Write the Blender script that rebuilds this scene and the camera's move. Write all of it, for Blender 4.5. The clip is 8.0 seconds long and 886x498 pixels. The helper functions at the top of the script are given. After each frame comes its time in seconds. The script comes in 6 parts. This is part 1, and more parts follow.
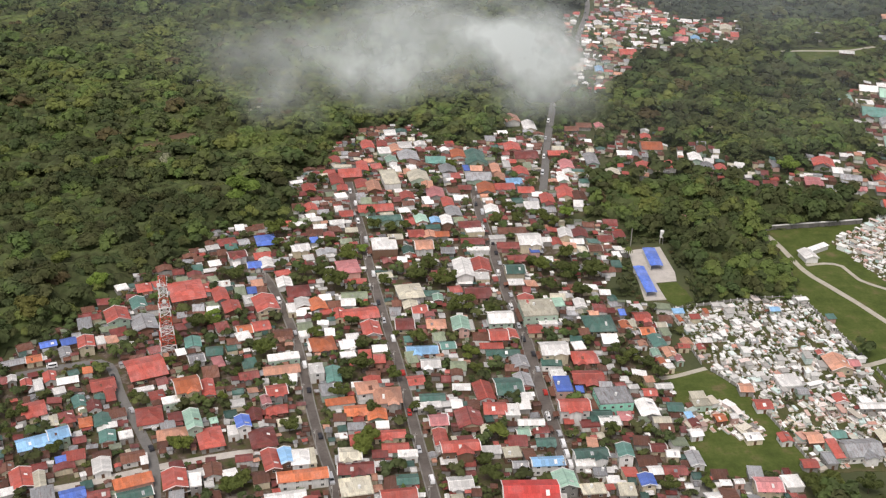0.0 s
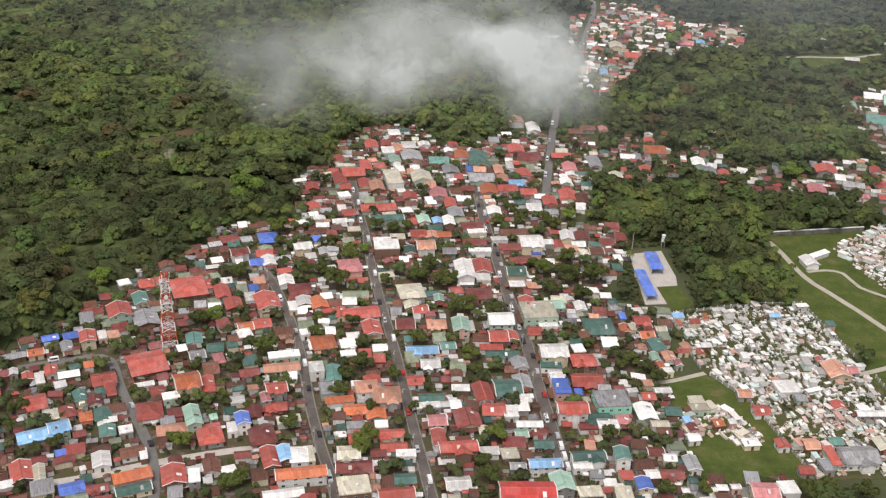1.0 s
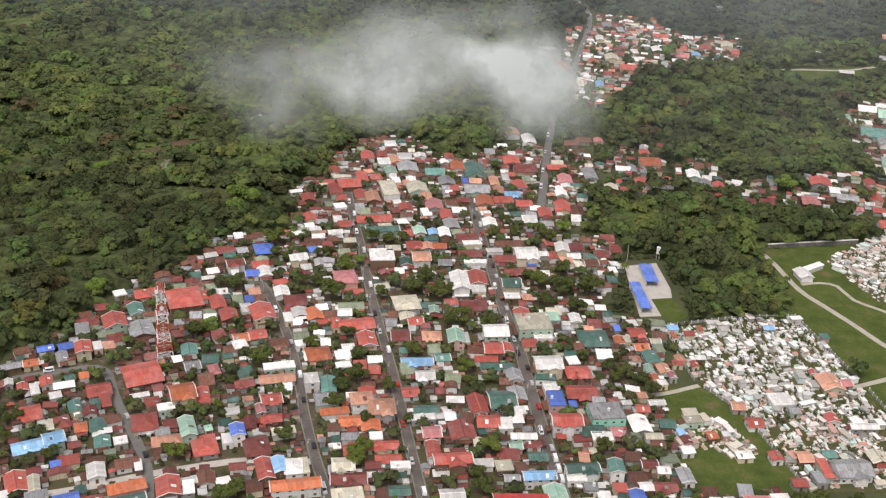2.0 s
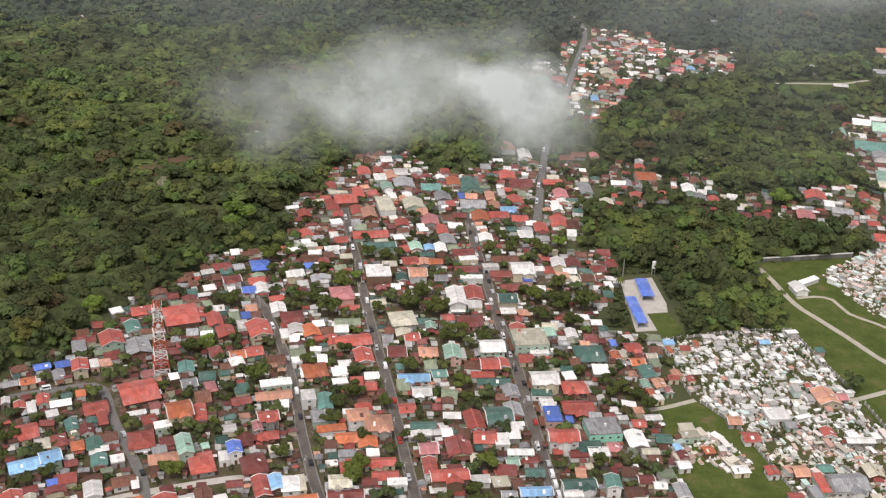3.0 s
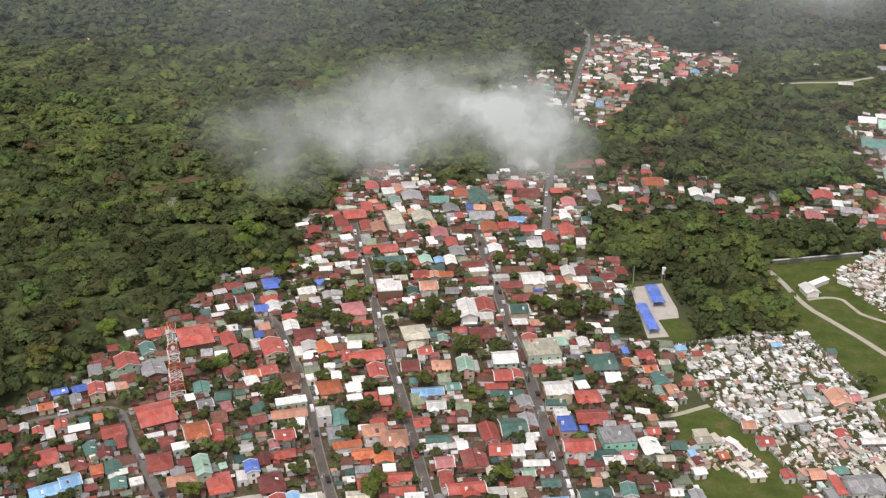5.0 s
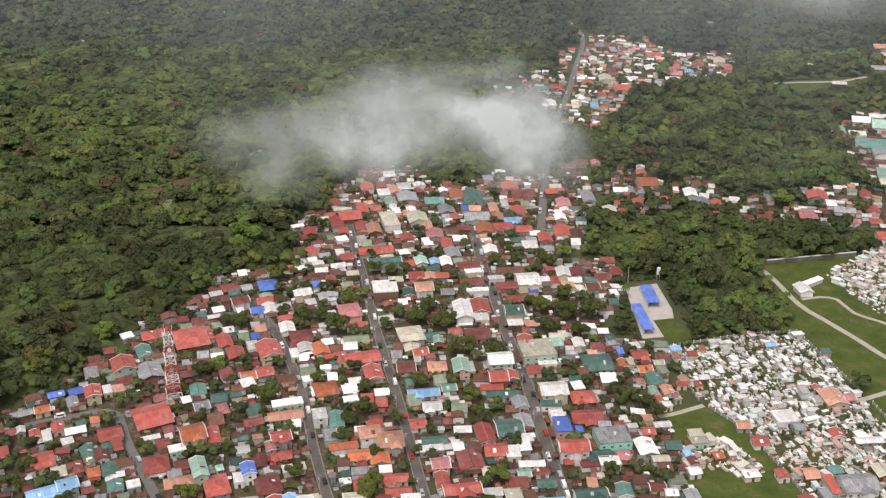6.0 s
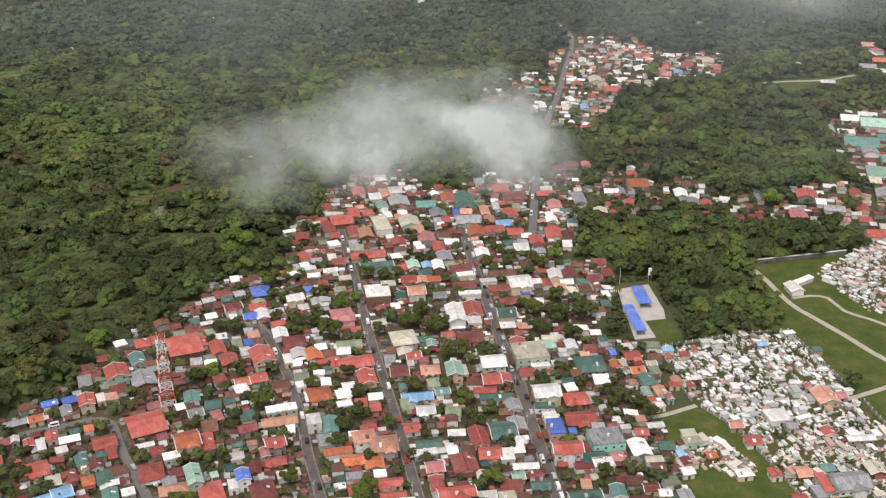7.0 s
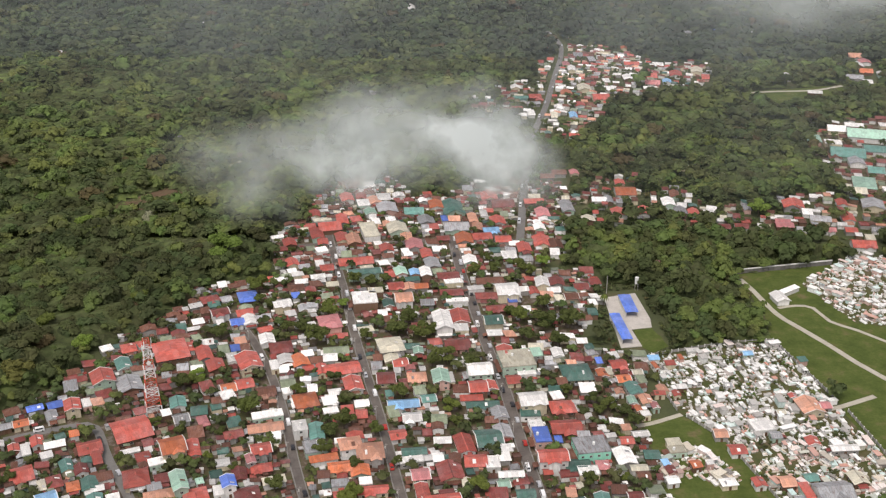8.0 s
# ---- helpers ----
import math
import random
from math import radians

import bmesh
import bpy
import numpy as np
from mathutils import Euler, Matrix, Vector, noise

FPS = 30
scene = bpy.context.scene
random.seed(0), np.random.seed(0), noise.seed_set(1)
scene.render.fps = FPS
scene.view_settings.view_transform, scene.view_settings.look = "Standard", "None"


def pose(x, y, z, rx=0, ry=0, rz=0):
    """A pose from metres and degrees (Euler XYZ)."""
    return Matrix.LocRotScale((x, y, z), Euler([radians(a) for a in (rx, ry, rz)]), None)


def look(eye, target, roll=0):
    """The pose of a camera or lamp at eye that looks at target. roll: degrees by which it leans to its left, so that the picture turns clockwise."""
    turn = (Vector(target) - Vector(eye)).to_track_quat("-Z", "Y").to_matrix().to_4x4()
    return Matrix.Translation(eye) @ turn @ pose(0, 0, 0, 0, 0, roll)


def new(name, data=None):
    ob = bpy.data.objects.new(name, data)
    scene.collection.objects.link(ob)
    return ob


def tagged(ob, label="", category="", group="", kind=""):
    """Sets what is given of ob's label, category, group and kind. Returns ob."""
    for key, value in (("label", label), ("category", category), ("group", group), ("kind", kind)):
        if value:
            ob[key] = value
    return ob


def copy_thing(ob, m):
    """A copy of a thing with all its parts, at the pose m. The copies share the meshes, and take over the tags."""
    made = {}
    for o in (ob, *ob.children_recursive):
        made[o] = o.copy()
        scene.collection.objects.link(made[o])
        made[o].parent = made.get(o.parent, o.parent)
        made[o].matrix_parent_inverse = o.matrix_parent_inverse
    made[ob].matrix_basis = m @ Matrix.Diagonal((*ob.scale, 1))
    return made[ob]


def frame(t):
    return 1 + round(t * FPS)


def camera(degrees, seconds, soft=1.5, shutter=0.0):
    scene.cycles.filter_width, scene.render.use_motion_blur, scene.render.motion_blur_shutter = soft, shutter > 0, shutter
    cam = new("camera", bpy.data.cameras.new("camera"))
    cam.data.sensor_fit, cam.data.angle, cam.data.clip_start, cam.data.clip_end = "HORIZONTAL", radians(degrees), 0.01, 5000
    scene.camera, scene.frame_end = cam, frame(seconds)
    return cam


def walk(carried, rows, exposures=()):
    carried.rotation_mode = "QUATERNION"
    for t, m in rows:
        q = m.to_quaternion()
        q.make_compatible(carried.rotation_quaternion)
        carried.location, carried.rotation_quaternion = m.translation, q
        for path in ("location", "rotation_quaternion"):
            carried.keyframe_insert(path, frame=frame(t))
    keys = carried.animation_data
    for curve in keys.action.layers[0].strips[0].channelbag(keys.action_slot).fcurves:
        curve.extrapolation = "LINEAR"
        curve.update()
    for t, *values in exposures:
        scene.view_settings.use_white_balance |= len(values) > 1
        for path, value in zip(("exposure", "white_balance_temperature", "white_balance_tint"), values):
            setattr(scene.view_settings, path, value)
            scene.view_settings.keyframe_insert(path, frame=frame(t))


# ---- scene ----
# camera: hovering high over the town, climbing slowly
def aim(x, y, z, yaw, pitch, roll):
    a, b = radians(yaw), radians(pitch)
    way = Vector((-math.sin(a) * math.cos(b), math.cos(a) * math.cos(b), math.sin(b)))
    eye = Vector((x, y, z))
    return look(eye, eye + way * 500.0, roll)


cam = camera(44.0, 8.0, soft=1.25)
walk(cam, [
    (0, aim(0.00, 0.00, 270.00, 0.033, -25.995, 1.388)),
    (0.5, aim(0.24, -0.60, 270.67, 0.369, -26.071, 1.817)),
    (1, aim(0.47, -1.18, 271.39, 0.193, -26.043, 2.288)),
    (1.5, aim(0.72, -1.66, 272.21, 0.010, -25.830, 2.564)),
    (3, aim(1.49, -2.72, 275.03, -0.121, -24.850, 2.326)),
    (3.5, aim(1.69, -3.02, 276.12, 0.096, -24.540, 1.589)),
    (4, aim(1.83, -3.34, 277.27, 0.451, -24.493, 0.952)),
    (4.5, aim(1.92, -3.75, 278.30, 0.671, -24.479, 0.389)),
    (6, aim(2.23, -5.34, 280.81, 0.268, -24.517, 0.142)),
    (6.5, aim(2.47, -5.78, 281.57, 0.103, -24.506, -0.018)),
    (7, aim(2.73, -6.18, 282.28, -0.151, -24.421, -0.418)),
    (7.5, aim(3.01, -6.49, 282.99, -0.353, -24.387, -0.285)),
    (8, aim(3.31, -6.74, 283.72, -0.800, -24.142, 0.306)),
], exposures=[(0.0, 0.42, 6750, 14), (8.0, 0.42, 6750, 14)])

# ---- world and sun: bright overcast ----
world = bpy.data.worlds.new("overcast_sky")
scene.world = world
world.use_nodes = True
wn, wl = world.node_tree.nodes, world.node_tree.links
sky = wn.new("ShaderNodeTexSky")
sky.sky_type, sky.sun_disc = "NISHITA", False
sky.sun_elevation, sky.sun_rotation = radians(62), radians(200)
sky.air_density, sky.dust_density = 1.0, 3.0
soften = wn.new("ShaderNodeHueSaturation")
soften.inputs["Saturation"].default_value = 0.3
wl.new(sky.outputs[0], soften.inputs["Color"])
wl.new(soften.outputs[0], wn["Background"].inputs["Color"])
wn["Background"].inputs["Strength"].default_value = 0.135
sun_data = bpy.data.lights.new("sun", "SUN")
sun_data.energy, sun_data.angle, sun_data.color = 1.05, radians(22), (1.0, 0.96, 0.9)
sun = new("sun", sun_data)
sun.matrix_world = look((0, 0, 900), (0 + 150, 900 - 430, 0))


# ---- materials ----
class Nodes:
    """A short way to wire one material."""

    def __init__(self, name, rough=0.8, metal=0.0, spec=0.3):
        self.mat = bpy.data.materials.new(name)
        self.mat.use_nodes = True
        self.nodes, self.links = self.mat.node_tree.nodes, self.mat.node_tree.links
        self.bsdf = self.nodes["Principled BSDF"]
        self.bsdf.inputs["Roughness"].default_value = rough
        self.bsdf.inputs["Metallic"].default_value = metal
        self.bsdf.inputs["Specular IOR Level"].default_value = spec

    def coord(self, out="Object", scale=(1, 1, 1)):
        c, m = self.nodes.new("ShaderNodeTexCoord"), self.nodes.new("ShaderNodeMapping")
        m.inputs["Scale"].default_value = scale
        self.links.new(c.outputs[out], m.inputs["Vector"])
        return m.outputs[0]

    def place(self, scale=(1, 1, 1)):
        c, m = self.nodes.new("ShaderNodeNewGeometry"), self.nodes.new("ShaderNodeMapping")
        m.inputs["Scale"].default_value = scale
        self.links.new(c.outputs["Position"], m.inputs["Vector"])
        return m.outputs[0]

    def noise(self, vec, scale, detail=4.0, rough=0.6):
        n = self.nodes.new("ShaderNodeTexNoise")
        n.inputs["Scale"].default_value, n.inputs["Detail"].default_value = scale, detail
        n.inputs["Roughness"].default_value = rough
        self.links.new(vec, n.inputs["Vector"])
        return n.outputs["Fac"]

    def ramp(self, fac, stops):
        r = self.nodes.new("ShaderNodeValToRGB")
        while len(r.color_ramp.elements) < len(stops):
            r.color_ramp.elements.new(0.5)
        for e, (p, c) in zip(r.color_ramp.elements, stops):
            e.position, e.color = p, (*c, 1)
        self.links.new(fac, r.inputs[0])
        return r.outputs[0]

    def mix(self, fac, a, b, kind="MIX"):
        m = self.nodes.new("ShaderNodeMix")
        m.data_type, m.blend_type = "RGBA", kind
        for socket, v in ((m.inputs[0], fac), (m.inputs[6], a), (m.inputs[7], b)):
            if isinstance(v, (int, float)):
                socket.default_value = v
            elif isinstance(v, tuple):
                socket.default_value = (*v, 1)
            else:
                self.links.new(v, socket)
        return m.outputs[2]

    def calc(self, op, a, b=0.0, c=0.0):
        m = self.nodes.new("ShaderNodeMath")
        m.operation = op
        for socket, v in zip(m.inputs, (a, b, c)):
            if isinstance(v, (int, float)):
                socket.default_value = v
            else:
                self.links.new(v, socket)
        return m.outputs[0]

    def info(self):
        return self.nodes.new("ShaderNodeObjectInfo").outputs["Random"]

    def island(self):
        return self.nodes.new("ShaderNodeNewGeometry").outputs["Random Per Island"]

    def attr(self, name):
        a = self.nodes.new("ShaderNodeAttribute")
        a.attribute_name = name
        return a.outputs["Fac"]

    def vary(self, col, fac, low, high):
        """The colour made darker or lighter by a 0 to 1 value."""
        v = self.calc("MULTIPLY_ADD", fac, high - low, low)
        h = self.nodes.new("ShaderNodeHueSaturation")
        self.links.new(v, h.inputs["Value"])
        self.links.new(col, h.inputs["Color"])
        return h.outputs[0]

    def bump(self, height, strength=0.4, distance=0.05):
        b = self.nodes.new("ShaderNodeBump")
        b.inputs["Strength"].default_value, b.inputs["Distance"].default_value = strength, distance
        self.links.new(height, b.inputs["Height"])
        self.links.new(b.outputs[0], self.bsdf.inputs["Normal"])

    def done(self, col):
        self.links.new(col, self.bsdf.inputs["Base Color"])
        return self.mat


def roof_material(name, colour, rust=0.25, rough=0.55):
    """Corrugated, painted sheets: each sheet a little different, faded patches, rust running down the slope."""
    n = Nodes(name, rough, 0.0, 0.35)
    at = n.coord()
    streak = n.noise(n.coord(scale=(1.1, 0.2, 0.5)), 1.0, 6, 0.7)
    patch = n.noise(at, 0.16, 4)
    fine = n.noise(at, 1.6, 5, 0.7)
    sheets = n.nodes.new("ShaderNodeTexBrick")
    sheets.inputs["Scale"].default_value, sheets.inputs["Mortar Size"].default_value = 1.0, 0.02
    sheets.inputs["Brick Width"].default_value, sheets.inputs["Row Height"].default_value = 1.5, 3.2
    for socket, grey in (("Color1", 0.72), ("Color2", 1.0), ("Mortar", 0.5)):
        sheets.inputs[socket].default_value = (grey, grey, grey, 1)
    n.links.new(at, sheets.inputs["Vector"])
    faded = n.ramp(patch, [(0.42, (0, 0, 0)), (0.72, (1, 1, 1))])
    col = n.mix(n.calc("MULTIPLY", faded, 0.55), colour, tuple(0.6 * c + 0.17 for c in colour))
    rusty = n.ramp(streak, [(0.60 - rust * 0.35, (0, 0, 0)), (0.76 - rust * 0.25, (1, 1, 1))])
    col = n.mix(n.calc("MULTIPLY", rusty, 0.3 + rust), col, (0.15, 0.065, 0.04))
    col = n.mix(1.0, col, sheets.outputs["Color"], "MULTIPLY")
    col = n.vary(col, n.info(), 0.66, 1.25)
    col = n.vary(col, n.island(), 0.82, 1.25)
    col = n.vary(col, fine, 0.62, 1.42)
    ribs = n.nodes.new("ShaderNodeTexWave")
    ribs.inputs["Scale"].default_value = 1.3
    n.links.new(at, ribs.inputs["Vector"])
    n.bump(ribs.outputs["Fac"], 0.5, 0.04)
    return n.done(col)


ROOFS = {
    "red": roof_material("red_roof", (0.45, 0.095, 0.07), 0.22),
    "maroon": roof_material("maroon_roof", (0.24, 0.052, 0.045), 0.4),
    "rust": roof_material("rust_roof", (0.19, 0.085, 0.062), 0.7, 0.8),
    "orange": roof_material("orange_roof", (0.54, 0.155, 0.065), 0.2),
    "salmon": roof_material("salmon_roof", (0.60, 0.30, 0.20), 0.15),
    "pink": roof_material("pink_roof", (0.52, 0.20, 0.20), 0.2),
    "white": roof_material("white_roof", (0.83, 0.81, 0.775), 0.1),
    "grey": roof_material("grey_roof", (0.36, 0.37, 0.38), 0.35),
    "dark_green": roof_material("dark_green_roof", (0.055, 0.13, 0.105), 0.15),
    "teal": roof_material("teal_roof", (0.12, 0.27, 0.23), 0.15),
    "mint": roof_material("mint_roof", (0.36, 0.56, 0.44), 0.12),
    "blue": roof_material("blue_roof", (0.10, 0.19, 0.60), 0.05),
    "sky_blue": roof_material("sky_blue_roof", (0.25, 0.47, 0.72), 0.08),
    "cream": roof_material("cream_roof", (0.60, 0.56, 0.44), 0.2),
    "olive": roof_material("olive_roof", (0.22, 0.26, 0.17), 0.2),
    "coral": roof_material("coral_roof", (0.80, 0.09, 0.075), 0.03),
}


def plaster_material(name, colour, stain=0.4):
    n = Nodes(name, 0.9, 0.0, 0.2)
    grime = n.noise(n.coord(scale=(1.5, 1.5, 0.3)), 0.9, 5)
    col = n.mix(n.calc("MULTIPLY", n.ramp(grime, [(0.45, (0, 0, 0)), (0.75, (1, 1, 1))]), stain), colour, (0.16, 0.14, 0.12))
    col = n.vary(col, n.info(), 0.8, 1.1)
    fine = n.noise(n.coord(), 6.0, 3)
    n.bump(fine, 0.3, 0.02)
    return n.done(n.vary(col, fine, 0.85, 1.12))


WALLS = {
    "white": plaster_material("white_plaster", (0.74, 0.73, 0.70), 0.35),
    "cream": plaster_material("cream_plaster", (0.66, 0.58, 0.42), 0.4),
    "grey": plaster_material("bare_block", (0.33, 0.32, 0.30), 0.6),
    "pink": plaster_material("pink_plaster", (0.62, 0.40, 0.34), 0.4),
    "green": plaster_material("green_plaster", (0.40, 0.52, 0.42), 0.4),
    "mint": plaster_material("mint_plaster", (0.26, 0.60, 0.46), 0.25),
    "stained": plaster_material("stained_block", (0.17, 0.165, 0.155), 0.6),
    "brown": plaster_material("timber_boards", (0.17, 0.10, 0.065), 0.5),
}


def plain_material(name, colour, rough=0.6, metal=0.0, low=0.8, high=1.15, scale=3.0):
    n = Nodes(name, rough, metal)
    grain = n.noise(n.coord(), scale, 4)
    base = n.nodes.new("ShaderNodeRGB")
    base.outputs[0].default_value = (*colour, 1)
    return n.done(n.vary(base.outputs[0], grain, low, high))


def ground_material(name, stops, big, small, low=0.75, high=1.2):
    n = Nodes(name, 0.95, 0.0, 0.15)
    col = n.ramp(n.noise(n.place(), big, 6, 0.65), stops)
    fine = n.noise(n.place(), small, 5, 0.7)
    n.bump(fine, 0.5, 0.1)
    return n.done(n.vary(col, fine, low, high))


FOREST_FLOOR = ground_material("forest_floor", [(0.3, (0.05, 0.06, 0.03)), (0.55, (0.08, 0.09, 0.042)), (0.75, (0.14, 0.10, 0.065))], 0.02, 0.6)
YARD = ground_material("yard_soil", [(0.30, (0.052, 0.060, 0.022)), (0.42, (0.080, 0.080, 0.035)), (0.54, (0.105, 0.078, 0.056)), (0.66, (0.20, 0.175, 0.15)), (0.78, (0.095, 0.070, 0.052))], 0.16, 0.9, 0.6, 1.4)
GRASS = ground_material("rough_grass", [(0.28, (0.045, 0.060, 0.015)), (0.43, (0.066, 0.090, 0.021)), (0.56, (0.084, 0.105, 0.027)), (0.70, (0.14, 0.115, 0.056))], 0.09, 0.6, 0.62, 1.4)
DRY_GRASS = ground_material("dry_clearing", [(0.3, (0.10, 0.075, 0.045)), (0.5, (0.14, 0.092, 0.058)), (0.6, (0.08, 0.09, 0.034)), (0.8, (0.22, 0.19, 0.14))], 0.06, 0.5)
ASPHALT = ground_material("worn_asphalt", [(0.3, (0.098, 0.084, 0.075)), (0.5, (0.14, 0.122, 0.11)), (0.75, (0.20, 0.178, 0.158))], 0.1, 0.9)
HIGHWAY = ground_material("highway_concrete", [(0.3, (0.15, 0.145, 0.138)), (0.6, (0.20, 0.193, 0.183)), (0.8, (0.135, 0.128, 0.12))], 0.12, 0.9)
WORN_CONCRETE = ground_material("worn_concrete", [(0.3, (0.15, 0.145, 0.137)), (0.6, (0.20, 0.193, 0.182)), (0.8, (0.125, 0.118, 0.11))], 0.12, 0.9)
CONCRETE = ground_material("old_concrete", [(0.3, (0.40, 0.37, 0.33)), (0.6, (0.52, 0.485, 0.44)), (0.8, (0.32, 0.30, 0.265))], 0.15, 1.0)
PAVING = ground_material("grimy_paving", [(0.3, (0.17, 0.16, 0.15)), (0.6, (0.25, 0.24, 0.22)), (0.8, (0.13, 0.12, 0.11))], 0.2, 1.0)
DIRT_ROAD = ground_material("pale_gravel", [(0.3, (0.34, 0.31, 0.25)), (0.6, (0.45, 0.42, 0.35)), (0.8, (0.28, 0.27, 0.18))], 0.15, 1.0)
CEM_SOIL = ground_material("cemetery_soil", [(0.35, (0.058, 0.075, 0.024)), (0.50, (0.085, 0.086, 0.036)), (0.68, (0.15, 0.115, 0.078))], 0.14, 1.1)

PANE = plain_material("dark_glass", (0.03, 0.035, 0.04), 0.15)
FRAME = plain_material("window_frame_paint", (0.5, 0.48, 0.44), 0.6)
DOOR = plain_material("door_timber", (0.13, 0.07, 0.04), 0.7)
STEEL_RED = plain_material("mast_red", (0.50, 0.10, 0.06), 0.5)
STEEL_WHITE = plain_material("mast_white", (0.74, 0.74, 0.72), 0.5)
POLE = plain_material("pole_concrete", (0.36, 0.34, 0.31), 0.9)
RUBBER = plain_material("tyre_rubber", (0.02, 0.02, 0.02), 0.9)
TRUNK = plain_material("bark", (0.10, 0.075, 0.05), 0.95)


def tomb_material():
    n = Nodes("whitewashed_tomb", 0.85, 0.0, 0.2)
    col = n.ramp(n.calc("MULTIPLY_ADD", n.island(), 0.5, n.calc("MULTIPLY", n.info(), 0.5)), [(0.0, (0.24, 0.22, 0.20)), (0.18, (0.62, 0.61, 0.58)), (0.3, (0.86, 0.855, 0.83)), (0.37, (0.82, 0.81, 0.78)), (0.40, (0.52, 0.68, 0.64)), (0.43, (0.86, 0.855, 0.83)), (0.47, (0.52, 0.24, 0.17)), (0.49, (0.86, 0.855, 0.83)), (0.53, (0.82, 0.80, 0.75)), (0.57, (0.60, 0.36, 0.30)), (0.62, (0.20, 0.19, 0.175)), (0.70, (0.72, 0.64, 0.52)), (0.80, (0.33, 0.42, 0.39)), (0.88, (0.40, 0.15, 0.11)), (1.0, (0.82, 0.815, 0.79))])
    grime = n.ramp(n.noise(n.place(), 1.1, 6, 0.7), [(0.46, (0, 0, 0)), (0.72, (1, 1, 1))])
    return n.done(n.mix(n.calc("MULTIPLY", grime, 0.45), col, (0.20, 0.18, 0.15)))


TOMB = tomb_material()


def leaf_material(name, stops, patchy=True, speckle=0.16, withered=0.36):
    """Foliage whose green follows each tree's own tint and slow drifts over the land."""
    n = Nodes(name, 0.75, 0.0, 0.2)
    tint = n.attr("tint") if patchy else n.info()
    if patchy:
        drift = n.noise(n.place(), 0.014, 5, 0.6)
        tint = n.calc("ADD", n.calc("MULTIPLY", tint, 0.62), n.calc("MULTIPLY_ADD", drift, 1.9, -0.75))
        stand = n.noise(n.place(), 0.06, 4, 0.6)
        tint = n.calc("ADD", tint, n.calc("MULTIPLY_ADD", stand, 1.7, -0.82))
    col = n.ramp(tint, stops)
    if patchy:
        # each kind of tree has its own hue: bluish, olive, yellowish, a few with red-brown dry leaves
        own = n.calc("FRACT", n.calc("MULTIPLY", n.attr("tint"), 41.7))
        shift = n.nodes.new("ShaderNodeHueSaturation")
        n.links.new(n.calc("MULTIPLY_ADD", own, 0.055, 0.477), shift.inputs["Hue"])
        n.links.new(col, shift.inputs["Color"])
        kind = n.calc("FRACT", n.calc("MULTIPLY", n.attr("tint"), 97.3))
        col = n.mix(n.ramp(kind, [(0.0, (0.6, 0.6, 0.6)), (0.012, (0.5, 0.5, 0.5)), (0.02, (0, 0, 0))]), shift.outputs[0], (0.15, 0.09, 0.05))
        dry = n.ramp(n.noise(n.place((1.3, 0.8, 1.0)), 0.035, 5, 0.65), [(0.48, (0, 0, 0)), (0.72, (1, 1, 1))])
        col = n.mix(n.calc("MULTIPLY", dry, withered), col, (0.105, 0.088, 0.056))
        blotch = n.noise(n.place(), 0.3, 4, 0.65)
        col = n.vary(col, blotch, 0.62, 1.38)
    col = n.vary(col, n.island(), 1 - speckle, 1 + speckle)
    fine = n.noise(n.place(), 0.9, 6, 0.7)
    col = n.vary(col, fine, 1 - speckle, 1 + speckle)
    n.bump(fine, speckle, 0.4)
    n.done(col)
    # thin leaves let half of the light through to the next
    leaf, both = n.nodes.new("ShaderNodeBsdfTranslucent"), n.nodes.new("ShaderNodeMixShader")
    both.inputs[0].default_value = 0.38
    n.links.new(col, leaf.inputs["Color"])
    n.links.new(n.bsdf.outputs[0], both.inputs[1])
    n.links.new(leaf.outputs[0], both.inputs[2])
    n.links.new(both.outputs[0], n.nodes["Material Output"].inputs["Surface"])
    return n.mat


LEAVES = leaf_material("forest_leaves", [(0.0, (0.060, 0.072, 0.028)), (0.3, (0.084, 0.103, 0.039)), (0.5, (0.111, 0.135, 0.053)), (0.72, (0.139, 0.179, 0.057)), (0.90, (0.175, 0.223, 0.064)), (1.0, (0.191, 0.237, 0.069))])
# leaves of the far woods, with distance haze mixed into bluer, greyer greens
HAZED_LEAVES = leaf_material("hazed_leaves", [(0.0, (0.058, 0.074, 0.053)), (0.35, (0.072, 0.091, 0.057)), (0.65, (0.091, 0.118, 0.062)), (0.92, (0.134, 0.163, 0.071)), (1.0, (0.142, 0.171, 0.075))], withered=0.12)
TREE_LEAVES = {
    "dark": leaf_material("dark_leaves", [(0.0, (0.085, 0.105, 0.034)), (1.0, (0.130, 0.152, 0.042))], False),
    "mid": leaf_material("mid_leaves", [(0.0, (0.110, 0.138, 0.038)), (1.0, (0.165, 0.200, 0.046))], False),
    "bright": leaf_material("bright_leaves", [(0.0, (0.160, 0.230, 0.052)), (1.0, (0.220, 0.310, 0.062))], False),
    "pale": leaf_material("pale_blossom_leaves", [(0.0, (0.30, 0.31, 0.19)), (1.0, (0.36, 0.36, 0.24))], False),
    "yellow": leaf_material("olive_leaves", [(0.0, (0.150, 0.150, 0.045)), (1.0, (0.210, 0.195, 0.052))], False),
}


# ---- mesh helpers ----
def mesh_of(name, verts, faces, mat):
    me = bpy.data.meshes.new(name)
    me.from_pydata([tuple(v) for v in verts], [], faces)
    me.materials.append(mat)
    return me


def part(name, me, parent, label="", at=None):
    """Links a mesh as one part under a thing or under a part."""
    ob = new(name, me)
    ob.parent = parent
    if at is not None:
        ob.matrix_basis = at
    return tagged(ob, label)


